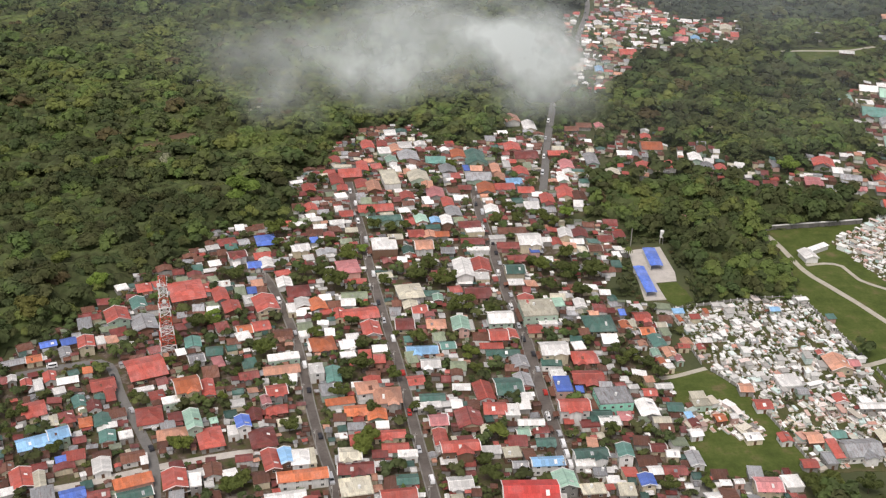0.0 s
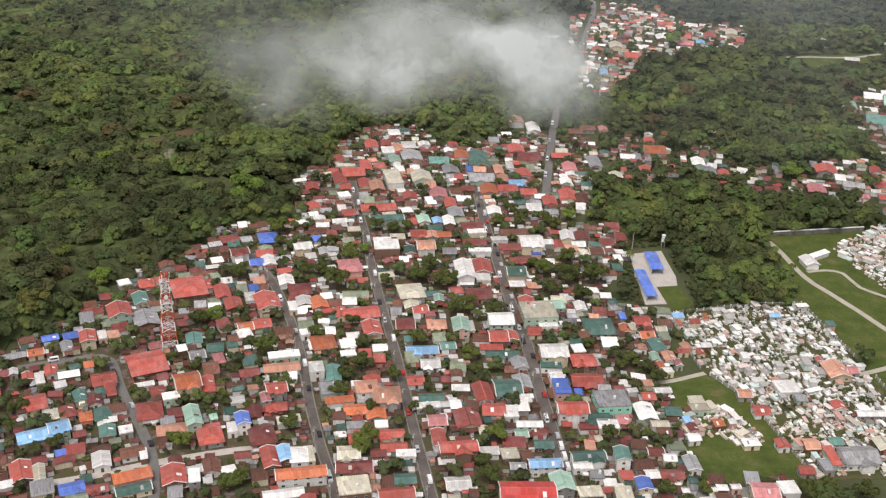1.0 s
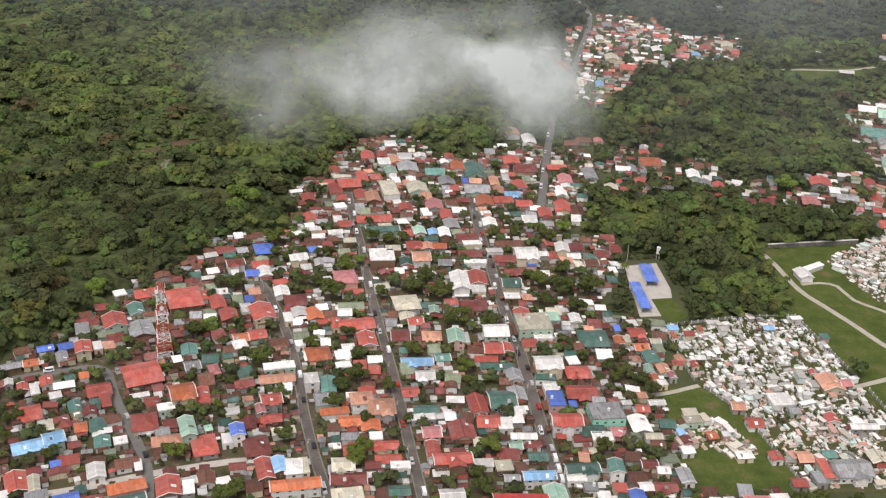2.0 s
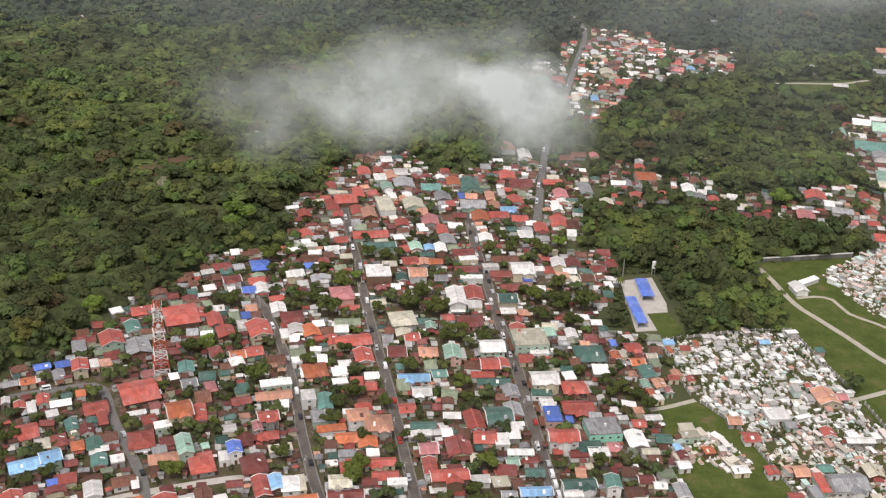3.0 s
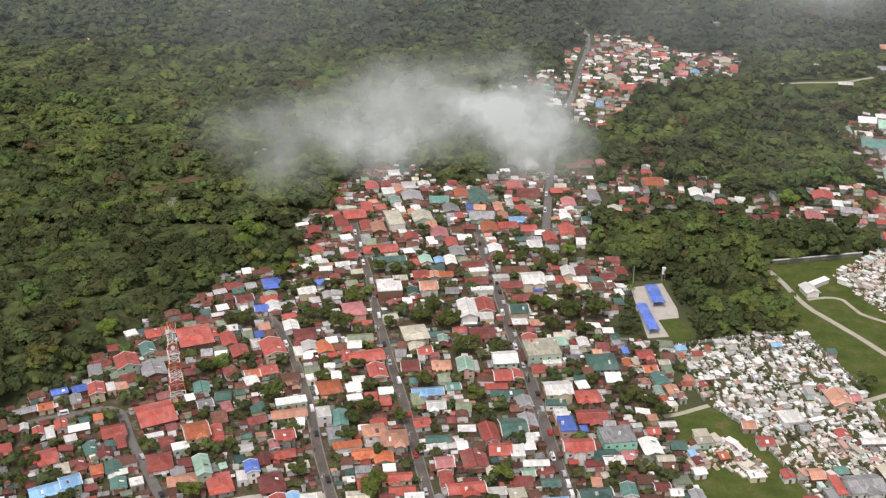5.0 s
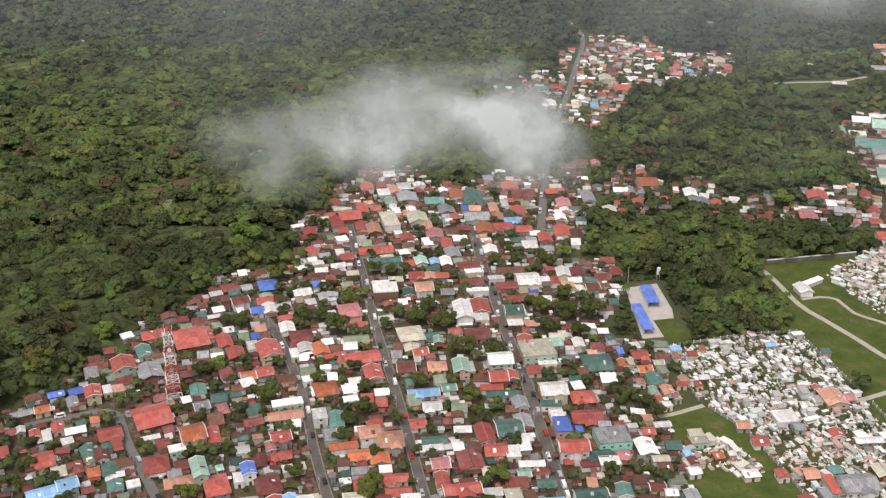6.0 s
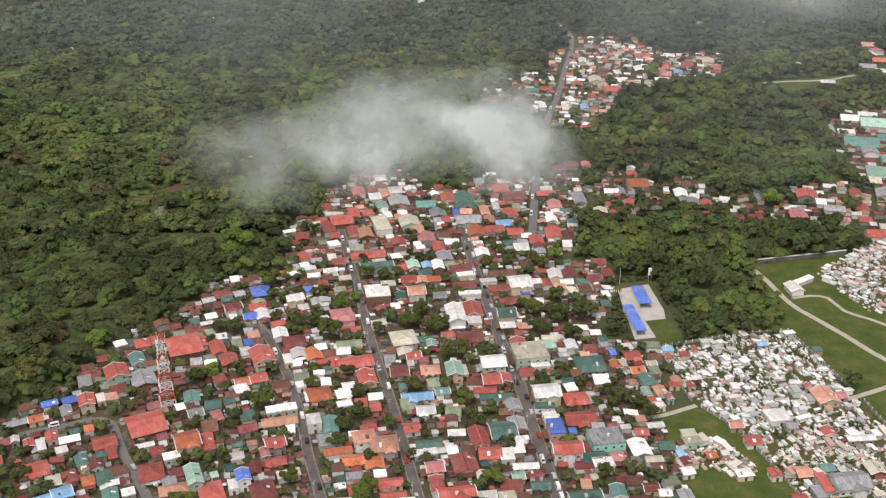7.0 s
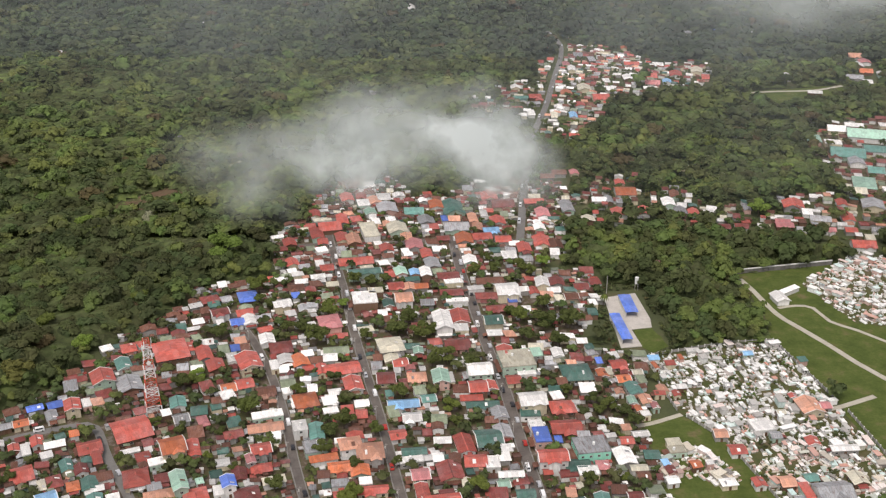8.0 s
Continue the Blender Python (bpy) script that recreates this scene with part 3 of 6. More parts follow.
    if y < 500 and kind != "shed":
        for floor in range(2 if h >= 5 else 1):
            z = 1.0 + 2.7 * floor
            for side, (length, off, rz) in enumerate(((w, b, 0), (w, b, 180), (d, a, 90), (d, a, 270))):
                ux, uy = {0: (1, 0), 180: (1, 0), 90: (0, 1), 270: (0, 1)}[rz]
                facing = math.cos(radians(yaw + turn + rz))
                if facing < -0.2:
                    continue
                count = max(1, min(4, int(length / 3.4)))
                for i in range(count):
                    s = (i + 0.5) / count * length - length / 2
                    px, py = {0: (s, -off), 180: (s, off), 90: (off, s), 270: (-off, s)}[rz]
                    if floor == 0 and i == count // 2 and facing > 0.7:
                        part("door", DOOR_MESH, base, at=pose(px, py, 0.0, 0, 0, rz))
                        continue
                    win = part("window", WINDOW, base, at=pose(px, py, z, 0, 0, rz))
                    part("pane", WINDOW_PANE, win, "dark glass pane")
    return base


house(-152.8, 494.2, 8.0, 10.0, 24, "red", "hip", 3)
house(-151.3, 477.5, 7.8, 12.3, 24, "teal", "gable", 3)
house(-157.3, 461.6, 11.4, 13.6, 24, "red", "gable", 5)
house(-143.5, 458.1, 12.1, 15.1, 24, "grey", "gable", 3)
house(-129.7, 488.6, 17.5, 21.4, 23, "red", "hip", 5)
house(-122.3, 495.2, 6.3, 9.9, 22, "red", "hip", 3)
house(-171.4, 455.6, 6.7, 9.7, 25, "grey", "shed", 3)
house(-182.7, 436.7, 7.8, 5.9, 25, "blue", "gable", 3)
house(-174.1, 439.6, 7.3, 6.8, 25, "blue", "gable", 3)
house(-164.7, 436.2, 7.8, 10.9, 25, "red", "gable", 5)
house(-159.5, 440.8, 4.7, 8.1, 25, "white", "flat", 3)
house(-184.7, 423.6, 7.6, 6.5, 25, "orange", "gable", 3)
house(-193.1, 419.9, 10.1, 5.6, 25, "grey", "gable", 3)
house(-172.7, 430.1, 5.6, 9.0, 25, "grey", "gable", 3)
house(-132.6, 418.0, 16.9, 19.0, 24, "red", "gable", 3.4)
house(-172.6, 409.0, 5.9, 8.4, 25, "red", "gable", 3)
house(-181.2, 403.6, 4.9, 6.8, 25, "red", "gable", 3)
house(-188.7, 406.5, 4.4, 5.4, 25, "white", "gable", 3)
house(-175.3, 402.1, 4.4, 9.9, 25, "white", "flat", 3)
house(-163.8, 406.2, 9.3, 4.9, 25, "white", "shed", 3)
house(-157.7, 414.8, 4.5, 5.0, 24, "orange", "shed", 3)
house(-147.8, 404.2, 10.8, 10.4, 24, "red", "gable", 3)
house(-164.9, 398.1, 5.3, 4.8, 25, "white", "shed", 3)
house(-110.2, 401.3, 11.6, 13.0, 21, "orange", "gable", 6)
house(-101.6, 403.6, 5.9, 13.7, 20, "red", "gable", 3)
house(-128.9, 401.0, 8.5, 3.2, 23, "white", "shed", 3)
house(-122.1, 396.5, 6.7, 8.5, 22, "red", "hip", 3)
house(-115.4, 392.9, 8.1, 6.3, 21, "white", "flat", 3)
house(-116.4, 441.4, 7.8, 9.9, 21, "teal", "gable", 3)
house(-111.9, 427.5, 7.7, 7.9, 21, "grey", "gable", 3)
house(-119.9, 432.1, 4.6, 5.2, 22, "white", "shed", 3)
house(-101.3, 425.1, 5.1, 9.4, 20, "pink", "hip", 3)
house(-153.9, 390.3, 5.7, 9.2, 24, "teal", "gable", 3)
house(-146.8, 387.6, 6.2, 7.7, 24, "maroon", "gable", 3)
house(-142.1, 395.6, 4.3, 9.3, 24, "red", "shed", 3)
house(-171.4, 384.0, 10.4, 11.9, 25, "red", "gable", 3)
house(-160.1, 376.3, 3.5, 8.1, 25, "cream", "hip", 3)
house(-155.5, 378.9, 6.5, 9.6, 24, "maroon", "hip", 3)
house(-146.7, 375.6, 5.6, 7.4, 24, "orange", "hip", 3)
house(-140.2, 377.5, 7.0, 9.4, 24, "dark_green", "gable", 3)
house(-121.7, 381.6, 11.2, 13.5, 22, "red", "hip", 3)
house(-109.1, 369.2, 12.8, 8.0, 20, "salmon", "hip", 3)
house(-101.9, 375.2, 6.9, 14.4, 20, "mint", "gable", 6)
house(-93.2, 367.1, 10.5, 14.5, 19, "red", "hip", 3)
house(-94.2, 379.1, 3.5, 4.6, 19, "mint", "hip", 3)
house(-162.4, 359.8, 13.9, 9.0, 25, "sky_blue", "gable", 4)
house(-154.2, 364.9, 9.0, 8.5, 24, "sky_blue", "gable", 5)
house(-134.9, 366.2, 6.8, 8.4, 23, "teal", "gable", 3)
house(-127.7, 367.3, 6.4, 6.2, 23, "white", "flat", 3)
house(-135.9, 373.7, 5.8, 3.6, 24, "white", "shed", 3)
house(-145.5, 363.4, 5.4, 5.1, 24, "maroon", "gable", 3)
house(-121.1, 353.1, 9.7, 7.3, 22, "rust", "gable", 3)
house(-131.6, 346.9, 7.4, 10.2, 23, "white", "gable", 3)
house(-116.2, 351.5, 3.1, 6.5, 21, "white", "shed", 3)
house(-159.7, 337.6, 8.6, 13.5, 25, "red", "gable", 3)
house(-167.6, 344.0, 5.2, 6.1, 25, "rust", "gable", 3)
house(-162.3, 329.4, 5.0, 4.3, 25, "white", "shed", 3)
house(-152.5, 336.9, 4.7, 11.7, 24, "cream", "gable", 3)
house(-148.2, 350.2, 5.3, 4.0, 24, "blue", "shed", 3)
house(-137.5, 329.3, 9.7, 7.3, 24, "blue", "gable", 3)
house(-116.8, 337.6, 15.0, 6.2, 21, "orange", "shed", 3)
house(-114.3, 330.2, 13.9, 6.1, 21, "dark_green", "gable", 3)
house(-100.6, 337.0, 9.6, 12.5, 20, "red", "gable", 5)
house(-92.6, 336.8, 5.1, 8.8, 19, "white", "flat", 5)
house(-88.0, 345.8, 7.4, 8.7, 18, "rust", "gable", 3)
house(-127.7, 329.4, 8.4, 5.6, 23, "maroon", "gable", 3)
house(-104.6, 476.4, 8.9, 12.0, 20, "red", "gable", 3)
house(-97.2, 483.7, 6.2, 10.2, 19, "white", "flat", 3)
house(-87.8, 477.1, 11.7, 16.7, 18, "red", "gable", 5)
house(-97.4, 493.4, 5.1, 6.3, 19, "blue", "shed", 3)
house(-96.1, 501.5, 6.4, 6.5, 19, "salmon", "shed", 3)
house(-101.2, 523.4, 8.4, 8.0, 20, "blue", "gable", 3)
house(-94.8, 525.1, 7.8, 11.8, 19, "white", "gable", 3)
house(-98.2, 533.1, 9.7, 7.2, 19, "red", "shed", 3)
house(-82.3, 503.6, 8.1, 11.0, 17, "white", "gable", 3)
house(-73.8, 494.7, 12.0, 12.6, 16, "maroon", "hip", 3)
house(-70.0, 482.2, 7.8, 9.3, 16, "white", "gable", 3)
house(-62.4, 480.9, 8.9, 12.1, 15, "orange", "gable", 3)
house(-74.8, 476.1, 5.0, 9.9, 17, "white", "flat", 3)
house(-94.6, 454.5, 8.0, 8.6, 19, "orange", "gable", 3)
house(-87.2, 458.7, 8.6, 9.6, 18, "red", "gable", 3)
house(-75.7, 451.2, 9.6, 9.3, 17, "rust", "gable", 3)
house(-66.2, 459.2, 7.6, 7.8, 15, "olive", "gable", 3)
house(-65.5, 451.1, 5.3, 6.1, 15, "white", "flat", 3)
house(-55.7, 443.2, 11.8, 13.2, 14, "orange", "hip", 3)
house(-50.4, 517.6, 12.1, 15.7, 13, "pink", "hip", 6)
house(-44.9, 491.3, 13.5, 8.2, 13, "olive", "gable", 3)
house(-40.5, 472.7, 18.4, 11.6, 12, "red", "gable", 3)
house(-50.8, 472.2, 5.3, 10.6, 14, "red", "gable", 3)
house(-33.9, 458.0, 9.3, 13.8, 11, "red", "gable", 3)
house(-72.3, 430.3, 15.4, 6.6, 16, "white", "flat", 3)
house(-71.7, 419.7, 16.6, 7.6, 16, "salmon", "gable", 3)
house(-85.6, 414.4, 9.0, 6.7, 18, "maroon", "gable", 3)
house(-71.0, 400.1, 9.7, 8.5, 16, "red", "gable", 5)
house(-74.4, 392.1, 4.3, 7.6, 17, "pink", "gable", 5)
house(-69.2, 388.4, 9.5, 6.8, 16, "red", "hip", 3)
house(-81.0, 374.5, 6.4, 9.1, 17, "blue", "gable", 6)
house(-84.9, 371.9, 5.0, 7.7, 18, "white", "flat", 3)
house(-78.0, 383.5, 6.6, 10.0, 17, "maroon", "gable", 3)
house(-71.9, 368.0, 10.9, 13.8, 16, "maroon", "hip", 3)
house(-62.6, 379.2, 10.2, 5.0, 15, "cream", "shed", 3)
house(-65.7, 350.5, 7.0, 14.1, 15, "red", "gable", 5)
house(-60.1, 352.3, 5.7, 10.7, 15, "sky_blue", "gable", 6)
house(-54.5, 351.8, 7.6, 10.2, 14, "white", "hip", 6)
house(-50.5, 353.4, 4.3, 10.7, 13, "cream", "flat", 5)
house(-52.2, 341.7, 20.4, 7.3, 14, "orange", "gable", 5)
house(-57.5, 331.1, 15.9, 5.8, 14, "white", "gable", 3)
house(-55.7, 417.7, 7.5, 9.7, 14, "white", "flat", 5)
house(-48.0, 416.5, 7.0, 13.6, 13, "teal", "gable", 3)
house(-47.5, 404.2, 11.5, 11.1, 13, "grey", "flat", 3)
house(-42.9, 395.2, 12.9, 4.8, 13, "orange", "shed", 3)
house(-31.7, 402.5, 10.5, 9.9, 11, "salmon", "hip", 6)
house(-22.6, 396.8, 12.4, 12.7, 10, "salmon", "hip", 6)
house(-35.1, 389.1, 11.2, 8.0, 12, "orange", "gable", 3)
house(-26.5, 386.9, 8.6, 10.0, 11, "orange", "gable", 3)
house(-32.9, 368.1, 7.4, 8.0, 11, "red", "gable", 3)
house(-39.2, 370.6, 3.4, 4.1, 12, "white", "hip", 3)
house(-35.1, 355.8, 9.5, 9.0, 12, "cream", "gable", 5)
house(-20.3, 372.5, 13.4, 6.1, 10, "red", "gable", 3)
house(-17.5, 363.3, 11.2, 6.6, 10, "red", "gable", 3)
house(-12.3, 359.1, 8.7, 5.4, 10, "white", "flat", 3)
house(-32.3, 349.4, 15.1, 8.1, 11, "maroon", "gable", 3)
house(-31.0, 333.8, 13.6, 12.0, 11, "cream", "flat", 6)
house(-11.8, 343.1, 8.8, 6.7, 10, "dark_green", "gable", 3)
house(-14.7, 334.1, 14.6, 7.0, 10, "red", "gable", 3)
house(-16.8, 493.9, 13.5, 15.6, 10, "cream", "hip", 5)
house(-16.1, 483.8, 7.9, 10.0, 10, "cream", "gable", 3)
house(-11.4, 478.8, 8.4, 8.9, 10, "red", "gable", 3)
house(-2.3, 491.1, 5.5, 7.2, 9, "mint", "gable", 3)
house(-18.1, 463.7, 9.9, 11.2, 10, "maroon", "gable", 3)
house(-2.7, 464.5, 9.9, 9.4, 9, "salmon", "hip", 3)
house(-15.8, 448.8, 4.0, 4.8, 10, "teal", "shed", 3)
house(-8.9, 439.8, 15.7, 7.8, 9, "sky_blue", "gable", 3)
house(3.0, 444.5, 7.9, 7.0, 9, "teal", "gable", 3)
house(-4.7, 428.1, 9.3, 8.3, 9, "white", "gable", 3)
house(-10.9, 413.6, 8.0, 7.9, 10, "red", "gable", 3)
house(-3.3, 400.4, 11.5, 6.0, 9, "dark_green", "gable", 3)
house(-4.4, 393.8, 11.3, 5.3, 9, "white", "flat", 3)
house(-0.4, 380.6, 8.5, 8.4, 9, "pink", "gable", 5)
house(0.7, 368.3, 5.9, 12.1, 9, "red", "gable", 5)
house(10.7, 518.9, 10.2, 20.2, 8, "white", "gable", 6)
house(20.0, 528.7, 11.0, 16.1, 8, "red", "gable", 3)
house(20.7, 515.9, 8.9, 9.3, 8, "white", "flat", 3)
house(18.0, 497.6, 13.6, 12.5, 8, "maroon", "gable", 3)
house(38.2, 521.7, 10.9, 11.3, 6, "dark_green", "gable", 5)
house(40.7, 538.7, 11.8, 8.3, 6, "maroon", "gable", 3)
house(38.4, 509.8, 9.4, 7.8, 6, "white", "flat", 3)
house(42.5, 486.7, 8.5, 11.2, 6, "red", "gable", 5)
house(47.6, 477.4, 18.5, 17.8, 6, "cream", "flat", 6)
house(56.1, 484.9, 11.5, 9.7, 6, "mint", "flat", 5)
house(69.7, 488.7, 6.1, 9.2, 6, "white", "gable", 3)
house(77.2, 469.0, 15.3, 16.4, 6, "dark_green", "hip", 3)
house(28.4, 467.4, 12.9, 12.4, 7, "white", "gable", 6)
house(9.1, 461.6, 8.7, 13.1, 8, "mint", "gable", 5)
house(13.8, 463.6, 4.1, 10.1, 8, "white", "flat", 3)
house(27.1, 452.2, 9.7, 10.9, 7, "red", "gable", 5)
house(33.0, 455.9, 7.5, 9.1, 7, "red", "gable", 3)
house(23.7, 444.4, 11.3, 4.8, 7, "red", "shed", 3)
house(28.8, 439.1, 16.2, 6.0, 7, "dark_green", "gable", 3)
house(45.1, 461.9, 7.6, 8.4, 6, "red", "gable", 3)
house(52.2, 468.2, 10.0, 5.7, 6, "white", "flat", 3)
house(52.4, 439.3, 13.4, 12.2, 6, "white", "gable", 6)
house(50.9, 431.1, 10.5, 7.1, 6, "dark_green", "flat", 3)
house(66.6, 436.8, 12.3, 11.2, 6, "red", "hip", 3)
house(66.3, 419.8, 14.6, 11.4, 6, "red", "gable", 3)
house(36.4, 431.4, 7.7, 10.1, 7, "grey", "gable", 3)
house(37.1, 415.7, 8.1, 11.2, 6, "grey", "gable", 3)
house(30.3, 410.8, 12.8, 14.1, 7, "dark_green", "gable", 3)
house(19.2, 406.2, 8.4, 14.6, 8, "red", "gable", 3)
house(54.0, 408.6, 8.4, 13.2, 6, "blue", "flat", 6)
house(61.7, 409.0, 4.0, 5.6, 6, "blue", "flat", 3)
house(52.4, 418.9, 7.5, 7.8, 6, "white", "flat", 5)
house(57.2, 391.4, 13.8, 9.6, 6, "red", "gable", 7)
house(75.2, 400.5, 16.2, 13.9, 6, "grey", "flat", 6, "mint")
house(68.0, 390.6, 11.3, 7.3, 6, "dark_green", "gable", 3)
house(89.6, 396.2, 8.8, 12.8, 5, "white", "gable", 3)
house(79.0, 389.8, 6.1, 7.3, 6, "pink", "hip", 3)
house(72.2, 385.3, 10.1, 7.8, 6, "white", "flat", 3)
house(23.7, 393.3, 10.3, 9.5, 7, "red", "gable", 3)
house(31.0, 391.9, 7.2, 9.7, 7, "white", "flat", 3)
house(36.0, 396.4, 6.2, 7.3, 7, "white", "shed", 3)
house(38.3, 380.6, 11.5, 4.9, 6, "white", "gable", 5)
house(12.5, 385.3, 11.2, 13.5, 8, "maroon", "gable", 3)
house(19.5, 377.4, 4.5, 6.2, 8, "cream", "gable", 3)
house(42.2, 379.6, 7.0, 7.7, 6, "maroon", "hip", 3)
house(34.9, 376.0, 6.0, 5.5, 7, "mint", "gable", 3)
house(43.8, 369.7, 8.4, 6.1, 6, "dark_green", "gable", 3)
house(8.7, 360.1, 16.3, 7.8, 8, "red", "gable", 7)
house(21.4, 363.1, 8.2, 5.0, 7, "white", "shed", 3)
house(29.6, 361.9, 8.2, 7.9, 7, "cream", "flat", 3)
house(32.6, 354.2, 6.7, 5.1, 7, "grey", "gable", 3)
house(43.4, 354.1, 13.8, 6.4, 6, "sky_blue", "gable", 5)
house(49.3, 342.6, 9.3, 11.0, 6, "mint", "gable", 5)
house(35.3, 333.6, 22.0, 13.5, 7, "coral", "gable", 6.5)
house(61.1, 360.4, 14.5, 6.6, 6, "dark_green", "gable", 5)
house(58.6, 356.0, 8.6, 5.4, 6, "white", "flat", 3)
house(63.8, 350.4, 6.1, 6.1, 6, "grey", "flat", 3)
house(74.8, 361.1, 6.7, 9.3, 6, "teal", "gable", 6)
house(81.2, 343.8, 6.5, 8.1, 6, "blue", "gable", 5)
house(59.5, 337.2, 10.5, 7.2, 6, "cream", "flat", 5)
house(72.5, 337.4, 7.8, 8.7, 6, "cream", "flat", 5)
house(99.7, 413.9, 8.0, 4.8, 5, "white", "gable", 3)
house(92.6, 408.6, 6.4, 6.3, 5, "red", "gable", 3)
house(8.8, 341.8, 10.2, 8.4, 8, "white", "gable", 3)
house(5.4, 355.3, 9.5, 4.1, 8, "white", "shed", 3)
house(-54.2, 708.2, 9.1, 15.0, 11, "red", "gable", 3)
house(-44.2, 710.0, 7.4, 11.3, 10, "red", "gable", 3)
house(-51.8, 729.8, 7.6, 7.9, 11, "rust", "gable", 3)
house(-40.1, 734.2, 8.5, 12.0, 10, "white", "hip", 3)
house(-28.5, 708.1, 9.9, 13.1, 10, "white", "hip", 3.7)
house(-25.4, 688.6, 13.7, 17.8, 10, "grey", "gable", 3)
house(-34.4, 701.9, 9.8, 12.9, 10, "salmon", "gable", 3)
house(-41.8, 695.7, 9.7, 13.1, 10, "white", "flat", 3.7)
house(-36.4, 681.6, 8.0, 10.5, 10, "mint", "gable", 3)
house(-73.7, 678.1, 7.4, 11.4, 11, "red", "gable", 3)
house(-61.9, 655.1, 15.1, 15.3, 11, "red", "gable", 3.7)
house(-69.1, 643.2, 8.5, 17.8, 11, "red", "gable", 3.7)
house(-54.6, 668.2, 7.9, 17.0, 11, "red", "gable", 3)
house(-64.1, 631.3, 7.0, 10.1, 11, "red", "gable", 3)
house(-52.6, 638.5, 8.3, 14.2, 11, "red", "gable", 3)
house(-44.8, 633.6, 9.0, 15.5, 10, "salmon", "gable", 3.7)
house(-35.4, 648.7, 11.5, 25.2, 10, "cream", "flat", 3.7)
house(-31.8, 664.3, 6.2, 10.1, 10, "white", "flat", 3)
house(-17.4, 651.3, 13.1, 16.3, 9, "cream", "gable", 3.7)
house(-11.3, 639.2, 7.6, 14.1, 9, "salmon", "gable", 3)
house(7.9, 693.3, 9.7, 14.5, 8, "orange", "gable", 3.7)
house(19.3, 688.5, 15.3, 23.2, 8, "dark_green", "gable", 3)
house(-7.1, 683.6, 13.6, 12.3, 9, "teal", "gable", 3)
house(13.5, 669.2, 4.7, 10.2, 8, "blue", "flat", 3)
house(21.1, 656.4, 17.0, 14.8, 8, "grey", "gable", 3)
house(1.3, 666.9, 11.0, 13.5, 8, "grey", "gable", 3)
house(12.2, 637.0, 8.3, 7.8, 8, "maroon", "gable", 3)
house(32.4, 669.2, 6.3, 15.3, 7, "salmon", "gable", 3.7)
house(45.4, 710.6, 11.6, 15.1, 7, "red", "gable", 3)
house(54.0, 697.2, 16.3, 16.4, 6, "maroon", "gable", 3)
house(40.2, 678.0, 5.6, 12.5, 7, "white", "flat", 3)
house(48.9, 666.1, 10.2, 13.5, 6, "red", "gable", 3)
house(43.4, 650.2, 10.8, 9.7, 7, "sky_blue", "gable", 3)
house(25.7, 636.1, 11.3, 15.6, 7, "orange", "gable", 3)
house(35.2, 655.4, 7.0, 13.1, 7, "salmon", "gable", 3)
house(37.2, 640.5, 12.9, 11.1, 7, "red", "gable", 3)
house(50.5, 635.8, 10.6, 10.9, 6, "red", "gable", 3)
house(-23.4, 621.3, 8.9, 10.5, 9, "red", "gable", 3)
house(-6.1, 626.8, 11.2, 15.2, 9, "pink", "gable", 3)
house(1.7, 613.2, 7.3, 13.2, 9, "red", "gable", 3)
house(10.0, 619.5, 10.3, 9.0, 8, "white", "flat", 3)
house(5.2, 599.0, 9.3, 14.1, 8, "grey", "gable", 3)
house(28.3, 603.8, 8.7, 11.4, 7, "white", "gable", 3)
house(52.8, 610.2, 9.5, 9.5, 6, "white", "shed", 3)
house(75.6, 700.0, 13.9, 9.2, 5, "red", "gable", 3.7)
house(80.0, 680.1, 9.6, 15.8, 4, "pink", "gable", 3)
house(75.6, 655.2, 7.7, 9.9, 5, "white", "gable", 3)
house(75.0, 631.9, 11.2, 17.1, 5, "red", "gable", 3)
house(63.0, 622.2, 8.9, 13.6, 6, "red", "gable", 3)
house(83.0, 627.0, 9.7, 13.8, 4, "rust", "gable", 3)
house(97.8, 691.7, 8.9, 19.9, 3, "grey", "gable", 3)
house(-41.6, 602.1, 21.6, 11.4, 12, "red", "gable", 3)
house(-35.1, 583.2, 20.3, 8.1, 12, "dark_green", "gable", 5)
house(-28.6, 586.4, 8.5, 8.2, 11, "dark_green", "gable", 3)
house(-13.7, 587.3, 7.8, 10.9, 10, "mint", "gable", 3)
house(-5.4, 586.2, 6.3, 8.2, 9, "sky_blue", "gable", 3)
house(1.2, 582.2, 7.0, 12.2, 9, "white", "gable", 5)
house(14.5, 581.8, 13.3, 9.4, 8, "maroon", "gable", 3)
house(17.7, 573.1, 11.7, 6.3, 8, "white", "flat", 3)
house(-16.1, 567.6, 9.6, 10.3, 10, "red", "gable", 3)
house(-8.3, 566.5, 7.5, 9.0, 9, "salmon", "gable", 3)
house(-1.2, 567.7, 8.2, 7.7, 9, "orange", "gable", 3)
house(-11.1, 548.8, 10.7, 12.3, 10, "salmon", "gable", 5)
house(-32.9, 546.0, 15.2, 16.1, 11, "white", "flat", 6)
house(-27.1, 555.1, 9.4, 7.5, 11, "cream", "flat", 6)
house(-19.7, 545.2, 6.6, 9.7, 10, "dark_green", "gable", 3)
house(16.2, 558.9, 13.6, 8.8, 8, "maroon", "gable", 3)
house(19.2, 548.6, 13.3, 5.1, 8, "white", "flat", 3)
house(2.2, 546.5, 8.0, 8.5, 9, "grey", "gable", 3)
house(37.0, 554.9, 14.8, 8.7, 6, "maroon", "gable", 3)
house(47.8, 557.4, 13.5, 15.2, 6, "white", "gable", 6)
